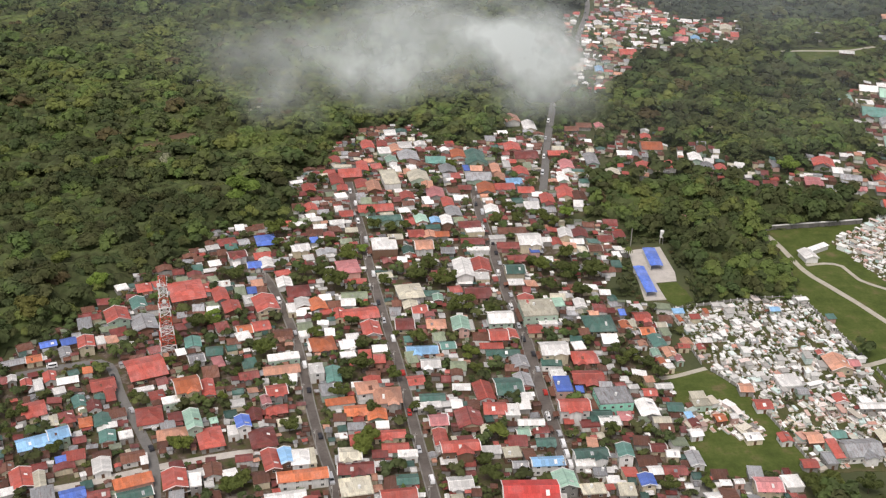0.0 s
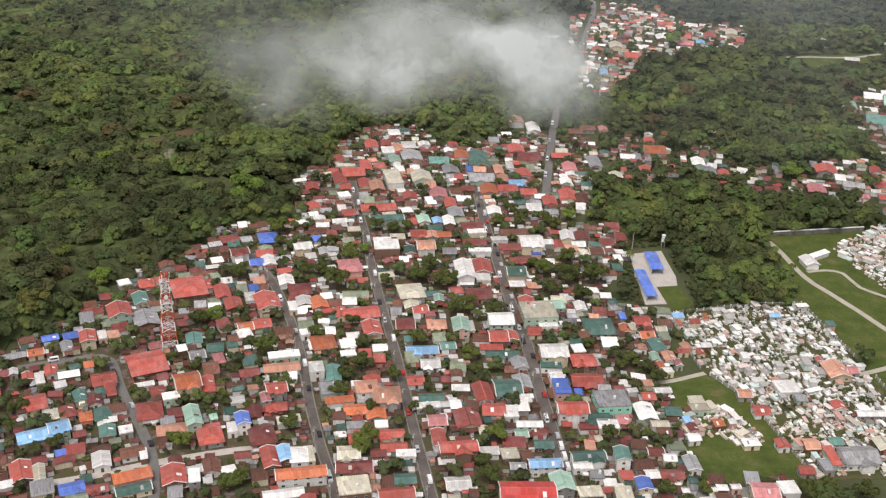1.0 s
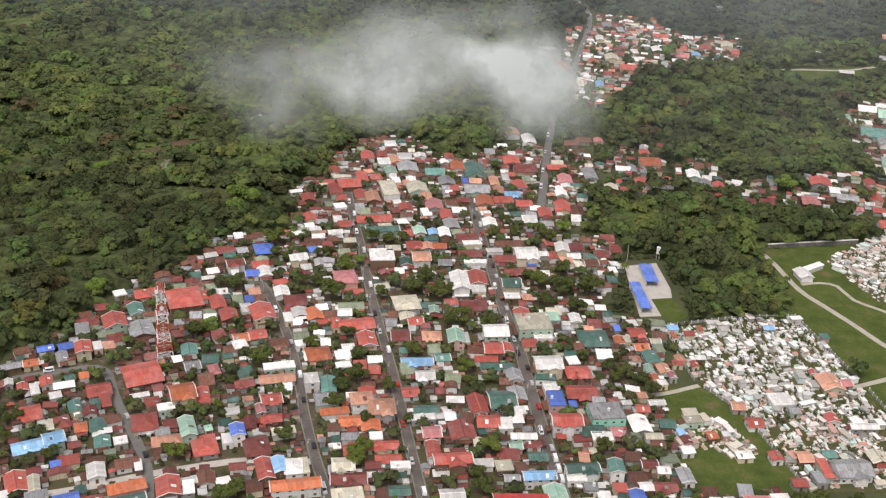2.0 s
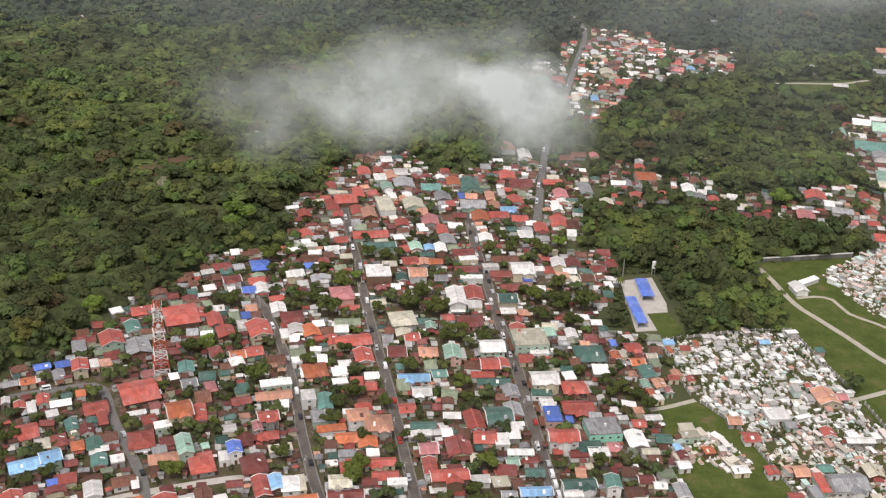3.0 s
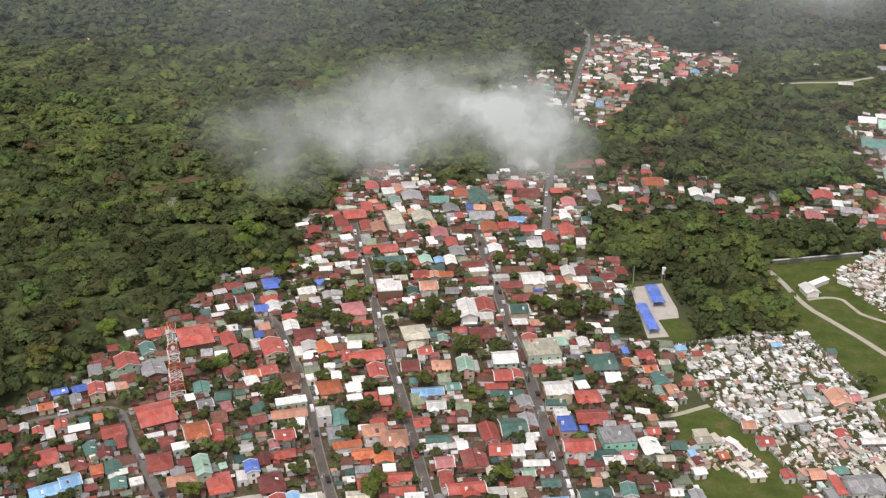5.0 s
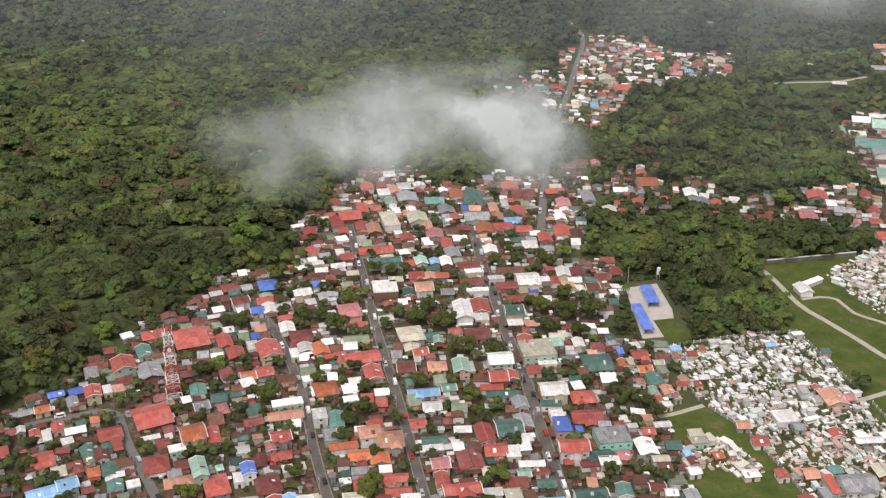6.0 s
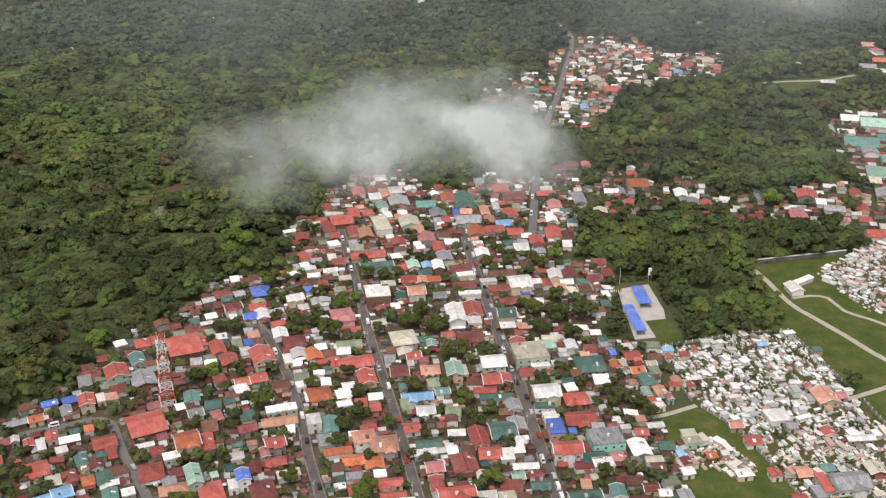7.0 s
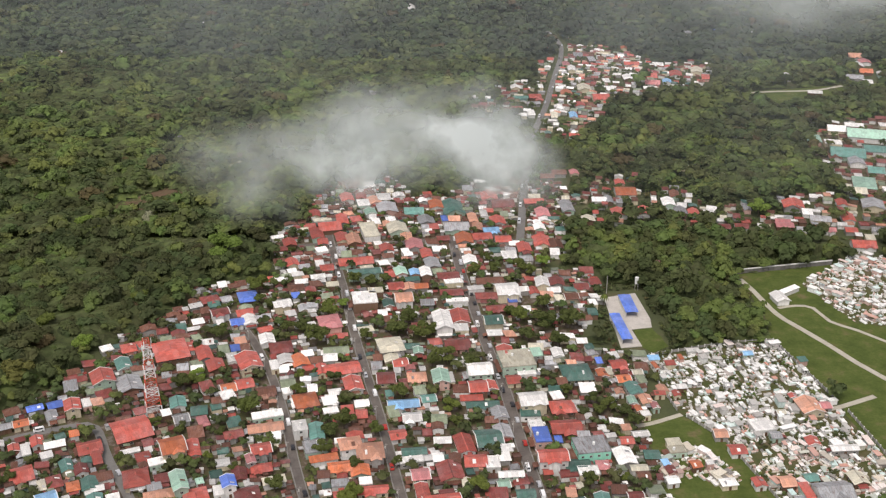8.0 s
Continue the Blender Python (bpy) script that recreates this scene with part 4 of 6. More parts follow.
house(30.4, 564.0, 10.2, 6.1, 7, "white", "flat", 3)
house(50.4, 549.7, 6.0, 8.9, 6, "blue", "flat", 3)
house(38.9, 574.6, 16.6, 9.2, 6, "rust", "gable", 3)
house(69.2, 568.2, 8.2, 11.8, 6, "white", "gable", 5)
house(75.2, 562.3, 8.2, 7.7, 6, "white", "gable", 3)
house(78.2, 573.0, 9.0, 10.6, 6, "maroon", "gable", 3)
house(63.6, 560.8, 6.1, 8.9, 6, "red", "gable", 3)
house(84.5, 554.0, 8.8, 8.8, 5, "rust", "gable", 3)
house(91.8, 566.9, 8.9, 9.1, 5, "maroon", "gable", 3)
house(-80.0, 599.7, 8.0, 10.6, 17, "red", "gable", 3)
house(-63.0, 598.0, 6.0, 9.5, 15, "white", "flat", 3)
house(-58.4, 592.8, 8.5, 9.7, 14, "red", "gable", 3)
house(-74.7, 582.6, 7.8, 6.1, 17, "white", "flat", 3)
house(-62.6, 580.4, 9.1, 6.3, 15, "white", "gable", 3)
house(-74.0, 565.7, 9.6, 8.4, 16, "rust", "gable", 3)
house(-53.0, 569.0, 8.2, 7.0, 14, "cream", "flat", 3)
house(-85.1, 630.0, 8.3, 11.5, 11, "red", "gable", 3)
house(-120.8, 550.4, 10.6, 9.3, 22, "maroon", "hip", 3)
house(-127.3, 542.0, 7.4, 4.9, 23, "white", "shed", 3)
house(-111.8, 531.1, 10.3, 8.8, 21, "maroon", "gable", 5)
house(-99.9, 553.8, 11.3, 14.0, 19, "blue", "hip", 3)
house(-78.9, 541.4, 10.4, 9.0, 17, "white", "gable", 5)
house(-73.2, 532.4, 6.1, 5.9, 16, "white", "shed", 3)
house(-77.1, 526.8, 6.6, 6.4, 17, "red", "gable", 3)
house(-72.7, 554.5, 5.0, 6.3, 16, "blue", "shed", 3)
house(-66.6, 539.1, 6.1, 7.8, 16, "grey", "gable", 3)
house(-122.3, 522.9, 6.6, 5.8, 22, "white", "shed", 3)
house(-113.2, 500.7, 6.4, 7.0, 21, "white", "gable", 3)
house(-123.1, 514.9, 7.1, 3.4, 22, "white", "shed", 3)
house(-109.8, 520.9, 4.2, 6.9, 21, "white", "shed", 3)
house(-112.6, 488.4, 7.9, 14.4, 21, "red", "gable", 3)
house(47.5, 767.7, 11.5, 15.1, 7, "salmon", "gable", 3.7)
house(59.6, 753.7, 9.6, 18.8, 6, "white", "gable", 3.7)
house(89.7, 751.8, 11.3, 10.4, 4, "rust", "gable", 3)
house(99.6, 759.8, 11.4, 10.6, 3, "rust", "gable", 3)
house(111.1, 759.4, 6.8, 9.2, 2, "pink", "gable", 3)
house(142.4, 718.8, 15.0, 16.9, -0, "orange", "gable", 3.7)
house(141.7, 738.9, 7.4, 8.8, -0, "red", "gable", 3)
house(128.6, 704.4, 5.7, 12.9, 1, "grey", "gable", 3)
house(122.0, 703.6, 10.6, 7.0, 1, "white", "shed", 3)
house(149.7, 683.7, 8.3, 13.9, -1, "red", "gable", 3)
house(132.3, 680.6, 10.3, 13.8, 1, "red", "gable", 3)
house(109.8, 669.1, 8.8, 10.3, 2, "cream", "gable", 3)
house(169.4, 699.6, 9.1, 14.5, -2, "white", "gable", 3)
house(176.6, 714.2, 7.1, 13.4, -3, "rust", "gable", 3)
house(174.5, 683.3, 8.3, 12.5, -3, "grey", "gable", 3)
house(183.0, 680.9, 7.6, 10.8, -3, "red", "gable", 3)
house(193.0, 681.5, 6.9, 7.8, -4, "white", "gable", 3)
house(197.4, 656.3, 8.7, 8.8, -4, "maroon", "gable", 3)
house(209.2, 657.0, 9.3, 8.9, -5, "maroon", "gable", 3)
house(221.4, 689.5, 5.2, 12.0, -6, "grey", "gable", 3)
house(255.7, 693.3, 11.9, 14.8, -9, "red", "gable", 4.05)
house(238.2, 658.9, 12.0, 9.0, -7, "pink", "gable", 3)
house(260.4, 680.6, 6.9, 8.7, -9, "white", "shed", 3)
house(290.0, 698.2, 7.7, 11.8, -11, "red", "gable", 3)
house(285.0, 671.6, 8.9, 14.2, -11, "red", "gable", 3)
house(264.9, 651.1, 9.9, 7.5, -9, "pink", "gable", 3)
house(248.9, 652.0, 9.3, 7.4, -8, "grey", "gable", 3)
house(144.8, 1058.2, 8.0, 17.6, -0, "white", "gable", 3)
house(158.0, 1112.0, 11.1, 19.3, -1, "grey", "flat", 3)
house(169.5, 1094.4, 8.2, 19.8, -2, "grey", "flat", 3)
house(111.0, 898.0, 6.2, 17.5, 2, "cream", "gable", 4.05)
house(127.3, 899.4, 6.9, 15.4, 1, "sky_blue", "gable", 4.05)
house(129.7, 971.8, 10.7, 12.5, 1, "orange", "gable", 3)
house(148.2, 988.7, 12.5, 18.2, -1, "cream", "gable", 3)
house(159.1, 955.9, 15.4, 17.1, -1, "red", "gable", 3)
house(137.4, 934.4, 9.6, 11.7, 0, "red", "gable", 3)
house(172.5, 1012.8, 7.7, 14.7, -2, "white", "flat", 3)
house(195.6, 1024.9, 10.3, 16.7, -4, "white", "gable", 3)
house(217.0, 1031.0, 14.7, 16.9, -6, "red", "gable", 3)
house(215.7, 1006.6, 14.4, 13.5, -6, "pink", "gable", 3)
house(210.1, 986.9, 14.2, 10.9, -5, "white", "flat", 3)
house(244.2, 1037.8, 12.2, 19.8, -8, "red", "gable", 3)
house(267.0, 1048.6, 11.5, 19.2, -10, "cream", "gable", 4.05)
house(230.5, 1011.9, 8.5, 12.3, -7, "sky_blue", "gable", 3)
house(207.5, 1077.5, 15.4, 12.2, -5, "red", "gable", 3)
house(234.5, 1072.4, 9.0, 9.9, -7, "white", "shed", 3)
house(122.3, 847.8, 9.5, 7.9, 1, "red", "gable", 3)
house(111.8, 860.5, 5.2, 7.1, 2, "white", "gable", 3)
house(170.9, 984.1, 8.4, 11.2, -2, "white", "shed", 3)
house(157.1, 1017.2, 8.6, 10.9, -1, "rust", "gable", 3)
house(194.1, 1085.2, 8.2, 10.8, -4, "rust", "gable", 3)
house(270.5, 1024.8, 7.8, 12.3, -10, "red", "shed", 3)
house(50.0, 893.1, 10.1, 12.5, 6, "red", "gable", 3)
house(46.2, 956.4, 5.8, 8.3, 7, "white", "gable", 3)
house(84.1, 990.3, 9.4, 11.4, 4, "white", "gable", 3)
house(107.6, 992.5, 6.0, 12.2, 2, "white", "flat", 3)
house(99.4, 960.3, 11.6, 12.0, 3, "red", "gable", 3)
house(86.3, 956.6, 14.1, 8.3, 4, "teal", "gable", 3)
house(96.5, 938.7, 12.2, 8.1, 3, "grey", "gable", 3)
house(80.7, 923.1, 9.7, 8.9, 4, "red", "gable", 3)
house(91.8, 907.3, 6.3, 11.7, 4, "white", "shed", 3)
house(114.4, 1084.7, 10.2, 10.5, 2, "red", "gable", 3)
house(141.5, 1075.9, 7.4, 14.7, -0, "pink", "gable", 3)
house(210.9, 1145.1, 6.8, 13.4, -5, "orange", "gable", 3)
house(325.5, 1220.3, 8.1, 17.6, -12, "blue", "gable", 3)
house(293.5, 1217.0, 12.1, 11.9, -12, "grey", "flat", 3)
house(280.9, 1234.0, 5.5, 15.2, -11, "grey", "gable", 3)
house(364.3, 1219.1, 8.1, 11.0, -12, "white", "shed", 3)
house(445.5, 1110.4, 13.7, 15.4, -12, "salmon", "gable", 3)
house(419.8, 1090.4, 6.1, 9.2, -12, "white", "shed", 3)
house(447.6, 1087.1, 12.2, 14.8, -12, "pink", "gable", 3)
house(435.8, 1073.5, 10.9, 14.5, -12, "white", "gable", 3)
house(435.0, 1049.4, 13.1, 13.9, -12, "orange", "gable", 3)
house(416.2, 1028.2, 16.3, 15.3, -12, "grey", "gable", 3)
house(422.4, 1009.0, 9.2, 10.0, -12, "white", "shed", 3)
house(446.7, 1038.9, 8.2, 15.7, -12, "white", "gable", 3)
house(350.5, 1028.1, 5.8, 18.8, -12, "white", "gable", 4.05)
house(360.4, 974.6, 13.3, 8.6, -12, "white", "gable", 3)
house(-18.4, 1348.6, 8.9, 26.0, 9, "white", "gable", 3)
house(-379.8, 1118.3, 5.8, 12.1, 11, "white", "gable", 3)
house(-255.6, 1257.7, 5.2, 9.7, 11, "white", "gable", 3)
house(-197.9, 840.3, 3.6, 7.0, 11, "white", "gable", 3)
house(-48.4, 976.2, 5.5, 8.1, 11, "grey", "gable", 3)
house(315.7, 838.9, 11.7, 19.7, -12, "mint", "gable", 3)
house(366.2, 845.5, 41.2, 26.0, -12, "mint", "gable", 4.75)
house(330.3, 802.3, 26.3, 24.6, -12, "teal", "gable", 4.05)
house(354.7, 810.5, 17.0, 17.7, -12, "teal", "gable", 4.05)
house(330.3, 782.2, 11.9, 14.1, -12, "grey", "gable", 3.7)
house(342.4, 863.7, 15.0, 16.7, -12, "white", "gable", 3.7)
house(361.4, 874.0, 17.1, 12.0, -12, "white", "flat", 3)
house(328.2, 829.3, 14.5, 12.4, -12, "white", "flat", 3)
house(318.1, 794.6, 10.2, 12.0, -12, "rust", "gable", 3)
house(319.0, 734.8, 16.5, 25.5, -12, "mint", "hip", 4.05)
house(307.9, 720.8, 14.6, 14.3, -12, "cream", "gable", 3.7)
house(337.5, 762.1, 12.6, 13.6, -12, "teal", "gable", 3.7)
house(310.0, 693.7, 14.9, 17.4, -12, "grey", "gable", 3.7)
house(195.9, 773.7, 8.2, 11.0, -4, "white", "gable", 3)
house(274.0, 830.2, 2.3, 7.8, -10, "white", "gable", 3)
house(143.0, 597.9, 5.1, 7.1, 5, "pink", "gable", 3)
house(279.4, 627.6, 15.3, 13.0, -10, "red", "gable", 3)
house(279.6, 650.5, 8.1, 8.9, -10, "red", "gable", 3)
house(281.7, 641.9, 4.6, 4.7, -11, "white", "shed", 3)
house(287.4, 637.3, 6.2, 7.2, -11, "cream", "shed", 3)
house(276.9, 660.1, 6.2, 6.0, -10, "white", "gable", 3)
house(265.2, 668.2, 13.8, 10.8, -9, "grey", "gable", 3.7)
house(238.9, 665.0, 10.3, 9.0, -7, "pink", "gable", 3)
house(252.8, 692.8, 11.4, 14.5, -8, "red", "gable", 4.05)
house(127.9, 342.9, 11.1, 9.5, 5, "pink", "gable", 5)
house(136.3, 414.2, 7.0, 7.4, 5, "salmon", "gable", 3)
house(140.7, 401.4, 7.8, 7.9, 5, "red", "gable", 3)
house(157.1, 420.6, 11.9, 11.2, 5, "white", "flat", 3)
house(184.6, 437.3, 11.2, 13.7, 5, "salmon", "gable", 3)
house(179.1, 446.1, 4.0, 4.7, 5, "red", "gable", 3)
house(173.0, 369.8, 15.7, 12.2, 5, "grey", "gable", 4)
house(143.9, 377.0, 5.5, 6.5, 5, "red", "gable", 3)
house(155.8, 377.5, 7.0, 8.0, 5, "salmon", "gable", 3)
house(149.0, 359.6, 6.7, 6.1, 5, "red", "gable", 3)
house(166.8, 380.3, 6.5, 5.9, 5, "teal", "gable", 3)
house(162.2, 369.2, 4.4, 11.6, 5, "red", "shed", 3)
house(176.5, 407.4, 6.3, 7.4, 5, "red", "gable", 3)
house(188.9, 402.2, 13.1, 4.9, 5, "white", "gable", 3)
house(187.1, 379.6, 7.5, 9.0, 5, "cream", "gable", 3)
house(161.1, 412.5, 5.3, 5.8, 5, "grey", "gable", 3)
house(113.4, 406.4, 6.9, 6.0, 5, "cream", "shed", 3)
house(130.8, 377.2, 7.5, 5.7, 5, "white", "hip", 3)
house(126.1, 391.4, 3.6, 3.3, 5, "white", "shed", 3)
house(158.1, 363.0, 5.3, 8.3, 5, "grey", "flat", 3)
house(97.6, 343.2, 3.3, 3.1, 5, "white", "hip", 3)
house(112.4, 345.9, 4.7, 3.8, 5, "white", "hip", 3)
house(117.7, 346.8, 4.2, 3.2, 5, "white", "gable", 3)
house(94.7, 364.1, 5.8, 5.4, 5, "white", "gable", 3)
house(93.8, 353.0, 9.5, 6.4, 5, "maroon", "gable", 3)
house(103.2, 360.7, 6.3, 10.0, 5, "grey", "gable", 3)
house(95.4, 381.8, 6.0, 6.5, 5, "rust", "gable", 3)
house(89.6, 367.7, 7.3, 6.1, 5, "maroon", "gable", 3)
house(118.6, 482.9, 6.0, 4.4, 5, "sky_blue", "shed", 3)
house(126.0, 477.5, 5.4, 4.4, 5, "red", "shed", 3)
house(150.4, 456.2, 4.0, 4.3, 5, "grey", "gable", 3)
house(115.1, 449.3, 5.7, 4.6, 5, "red", "gable", 3)
house(127.0, 455.1, 5.2, 4.7, 5, "white", "gable", 3)
house(168.1, 487.8, 6.1, 4.8, 5, "sky_blue", "gable", 3)
house(194.7, 481.0, 4.8, 4.6, 5, "teal", "shed", 3)
house(169.1, 431.7, 5.0, 4.4, 5, "cream", "gable", 3)
house(191.8, 437.6, 6.1, 6.4, 5, "pink", "gable", 3)
house(90.1, 467.7, 5.7, 8.6, 10, "orange", "gable", 3)
house(99.3, 477.0, 8.7, 8.8, 10, "red", "gable", 3)
house(93.6, 469.0, 3.4, 5.9, 10, "cream", "shed", 3)
house(99.6, 462.7, 7.9, 7.5, 10, "orange", "gable", 3)
house(103.3, 453.3, 7.3, 11.6, 10, "teal", "gable", 3)
house(95.8, 450.4, 4.4, 5.2, 10, "salmon", "gable", 3)
house(100.7, 442.4, 4.4, 7.3, 10, "mint", "gable", 3)
house(107.5, 443.2, 6.1, 8.3, 10, "salmon", "gable", 3)
house(110.8, 437.8, 3.8, 6.2, 10, "pink", "gable", 3)
house(102.4, 435.0, 3.3, 6.2, 10, "orange", "gable", 3)
house(105.0, 430.3, 4.9, 4.6, 10, "white", "flat", 3)
house(98.3, 485.6, 5.3, 5.5, 10, "white", "shed", 3)
house(90.0, 480.0, 3.5, 5.5, 10, "blue", "shed", 3)
house(107.6, 469.0, 5.7, 5.4, 10, "cream", "gable", 3)
house(108.5, 461.4, 4.5, 6.4, 10, "olive", "shed", 3)
house(113.8, 401.0, 8.8, 6.3, 10, "cream", "flat", 3)
house(119.6, 390.2, 5.1, 5.8, 10, "orange", "gable", 3)
house(108.1, 386.1, 4.5, 5.7, 10, "maroon", "gable", 3)
house(106.7, 391.0, 3.5, 4.8, 10, "sky_blue", "shed", 3)
house(107.0, 378.8, 6.0, 5.6, 10, "white", "gable", 3)
house(117.3, 452.8, 5.1, 6.9, 10, "salmon", "gable", 3)
house(123.3, 448.4, 3.9, 5.3, 10, "red", "gable", 3)
house(118.0, 475.5, 2.6, 6.6, 10, "orange", "gable", 3)
house(132.6, 483.5, 2.4, 4.5, 10, "orange", "shed", 3)


# ---- trees ----
def clumps(rng, count, size, puffs=4, sides=6, flat=0.8, lift=0.42):
    """A crown one metre in radius as vertices, faces and normals: a few uneven boughs of foliage, each wrapped in many small ragged tufts of leaves."""
    lobes = [(np.array((math.cos(a) * d, math.sin(a) * d, z)), r) for a, d, z, r in ((2.4 * i + rng.uniform(-0.4, 0.4), 0.62 * math.sqrt((i + 0.2) / puffs) * rng.uniform(0.75, 1.3), rng.uniform(-0.3, 0.45) * (1.3 - i / puffs), rng.uniform(0.85, 1.3) * 0.78 / math.sqrt(puffs)) for i in range(puffs))]
    v, f, normals = [], [], []

    def soft(n, p):
        q = 0.35 * n + 0.5 * p + np.array((0, 0, lift))
        return q / np.linalg.norm(q)

    for centre, r in lobes:
        k, spin = len(v), rng.uniform(0, 6.28)
        rows = [(0.0, 1), (0.8, sides), (1.6, sides)]
        for tilt, m in rows:
            for i in range(m):
                t = spin + 2 * math.pi * (i + 0.5 * (tilt > 1)) / m
                n = np.array((math.sin(tilt) * math.cos(t), math.sin(tilt) * math.sin(t), math.cos(tilt)))
                p = centre + n * r * rng.uniform(0.78, 1.0)
                v.append(p)
                normals.append(soft(n, p))
        f += [(k, k + 1 + i, k + 1 + (i + 1) % sides) for i in range(sides)]
        for i in range(sides):
            a, b, j = k + 1, k + 1 + sides, (i + 1) % sides
            f += [(a + i, b + i, a + j), (b + i, b + j, a + j)]
    weights = np.array([r * r for _, r in lobes])
    for pick in rng.choice(len(lobes), count, p=weights / weights.sum()):
        centre, r = lobes[pick]
        n = rng.normal(size=3)
        n[2] = abs(n[2]) * 0.9 - 0.25
        n /= np.linalg.norm(n)
        p = centre + n * r * rng.uniform(0.84, 1.12)
        face = n + rng.normal(size=3) * 0.3 + np.array((0, 0, 0.3))
        face /= np.linalg.norm(face)
        u = np.cross(face, (0.3, 0.5, 0.8))
        u /= np.linalg.norm(u)
        w, k = np.cross(face, u), len(v)
        reach, spin = size * rng.uniform(0.55, 1.4), rng.uniform(0, 6.28)
        for i in range(4):
            t = spin + math.pi / 2 * i + rng.uniform(-0.35, 0.35)
            v.append(p + (u * math.cos(t) + w * math.sin(t)) * reach * rng.uniform(0.6, 1.3) + face * reach * (0.25 if i % 2 else -0.2))
        f += [(k, k + 1, k + 2), (k, k + 2, k + 3)]
        normals += [soft(0.7 * n + 0.5 * face, p)] * 4
    v = np.array(v)
    v[:, 2] *= flat
    return v, np.array(f), np.array(normals)


def soft_normals(me, normals):
    """Gives leaf tufts the shading of the crown they belong to."""
    me.attributes.new("custom_normal", "FLOAT_VECTOR", "POINT").data.foreach_set("vector", np.asarray(normals, np.float32).ravel())


def stem(v, f, height, r, rng, limbs):
    """A tapered trunk with limbs."""
    lean = Vector((rng.uniform(-0.05, 0.05), rng.uniform(-0.05, 0.05), 1)) * height
    bar(v, f, (0, 0, -0.1), lean, (r, r * 0.6), 6)
    for i in range(limbs):
        t = 2 * math.pi * i / limbs + rng.uniform(-0.5, 0.5)
        start = lean * rng.uniform(0.6, 0.95)
        bar(v, f, start, start + Vector((math.cos(t), math.sin(t), 0.9)) * height * 0.45, (r * 0.45, r * 0.15), 5)


tree_rng = np.random.default_rng(3)
CROWNS = {k: [] for k in TREE_LEAVES}
STEMS = []
for i in range(5):
    sv, sf = [], []
    stem(sv, sf, 0.85, 0.055, tree_rng, 4)
    STEMS.append(mesh_of("trunk", sv, sf, TRUNK))
    cv, cf, cn = clumps(tree_rng, 420, 0.11, 6, 7)
    cv[:, 2] += 1.0
    for k in CROWNS:
        CROWNS[k].append(mesh_of("crown", cv, cf.tolist(), TREE_LEAVES[k]))
        soft_normals(CROWNS[k][-1], cn)

TREE_SPOTS = []


def palm(x, y, height):
    base = new("palm_tree")
    base.location = (x, y, 0)
    tagged(base, "coconut palm with drooping green fronds", "palm tree", "trees of the town")
    v, f = [], []
    bar(v, f, (0, 0, 0), (0.3, 0.1, height), (0.22, 0.13), 6)
    part("trunk", mesh_of("trunk", v, f, TRUNK), base)
    for i in range(11):
        a, fv, ff = 2 * math.pi * i / 11, [], []
        for j in range(6):
            r, z = 0.55 * j, height + 0.5 * math.sin(j * 0.75) - 0.10 * j * j
            wid = (0.15, 0.5, 0.6, 0.55, 0.4, 0.1)[j]
            for s in (-1, 0, 1):
                fv.append((0.3 + r * math.cos(a) - s * wid * math.sin(a), 0.1 + r * math.sin(a) + s * wid * math.cos(a), z - abs(s) * 0.2))
        for j in range(5):
            for s in (0, 1):
                k = 3 * j + s
                ff.append((k, k + 1, k + 4, k + 3))
        part("frond", mesh_of("frond", fv, ff, TREE_LEAVES["mid"]), base)


def tree(x, y, spread, tone):
    """A broad-leaved tree of the town."""
    if tone == "palm":
        return palm(x, y, 7.5)
    TREE_SPOTS.append((x, y, spread / 2))
    r = spread / 2 * dice.uniform(1.02, 1.22)
    base = new("tree")
    base.matrix_basis = pose(x, y, 0, 0, 0, dice.uniform(0, 360)) @ Matrix.Diagonal((r, r, r * dice.uniform(0.85, 1.1), 1))
    words = {"dark": "dark green", "mid": "fresh green", "bright": "bright lime green", "yellow": "olive-yellow", "pale": "pale grey-green"}[tone]
    tagged(base, f"leafy {words} broadleaf tree among the houses", "tree", "trees of the town")
    i = dice.randrange(5)
    part("trunk", STEMS[i], base)
    part("crown", CROWNS[tone][i], base)
    return base


tree(-175, 494, 11.8, "bright")
tree(-198, 462, 16.9, "yellow")
tree(-112, 461, 10.0, "mid")
tree(-82, 433, 10.6, "mid")
tree(-62, 375, 9.5, "dark")
tree(-79, 334, 10.0, "mid")
tree(-75, 339, 8.8, "dark")
tree(-44, 402, 9.0, "dark")
tree(-36, 423, 10.4, "dark")
tree(-42, 416, 9.2, "dark")
tree(-21, 417, 8.2, "mid")
tree(-10, 447, 9.8, "dark")
tree(13, 436, 9.6, "mid")
tree(16, 425, 7.8, "dark")
tree(25, 477, 10.3, "dark")
tree(12, 481, 10.4, "dark")
tree(5, 479, 8.6, "dark")
tree(-56, 501, 13.1, "dark")
tree(-65, 514, 10.3, "dark")
tree(-52, 533, 12.5, "mid")
tree(-13, 511, 13.3, "dark")
tree(-1, 506, 12.0, "dark")
tree(-7, 526, 11.1, "dark")
tree(-60, 451, 8.2, "mid")
tree(-44, 464, 8.4, "dark")
tree(-29, 391, 6.8, "dark")
tree(-31, 361, 10.2, "mid")
tree(-28, 370, 8.5, "mid")
tree(21, 347, 9.9, "dark")
tree(19, 357, 7.8, "dark")
tree(25, 374, 9.5, "mid")
tree(89, 437, 8.0, "dark")
tree(95, 432, 9.0, "dark")
tree(70, 452, 6.5, "dark")
tree(65, 517, 13.5, "dark")
tree(80, 519, 15.4, "dark")
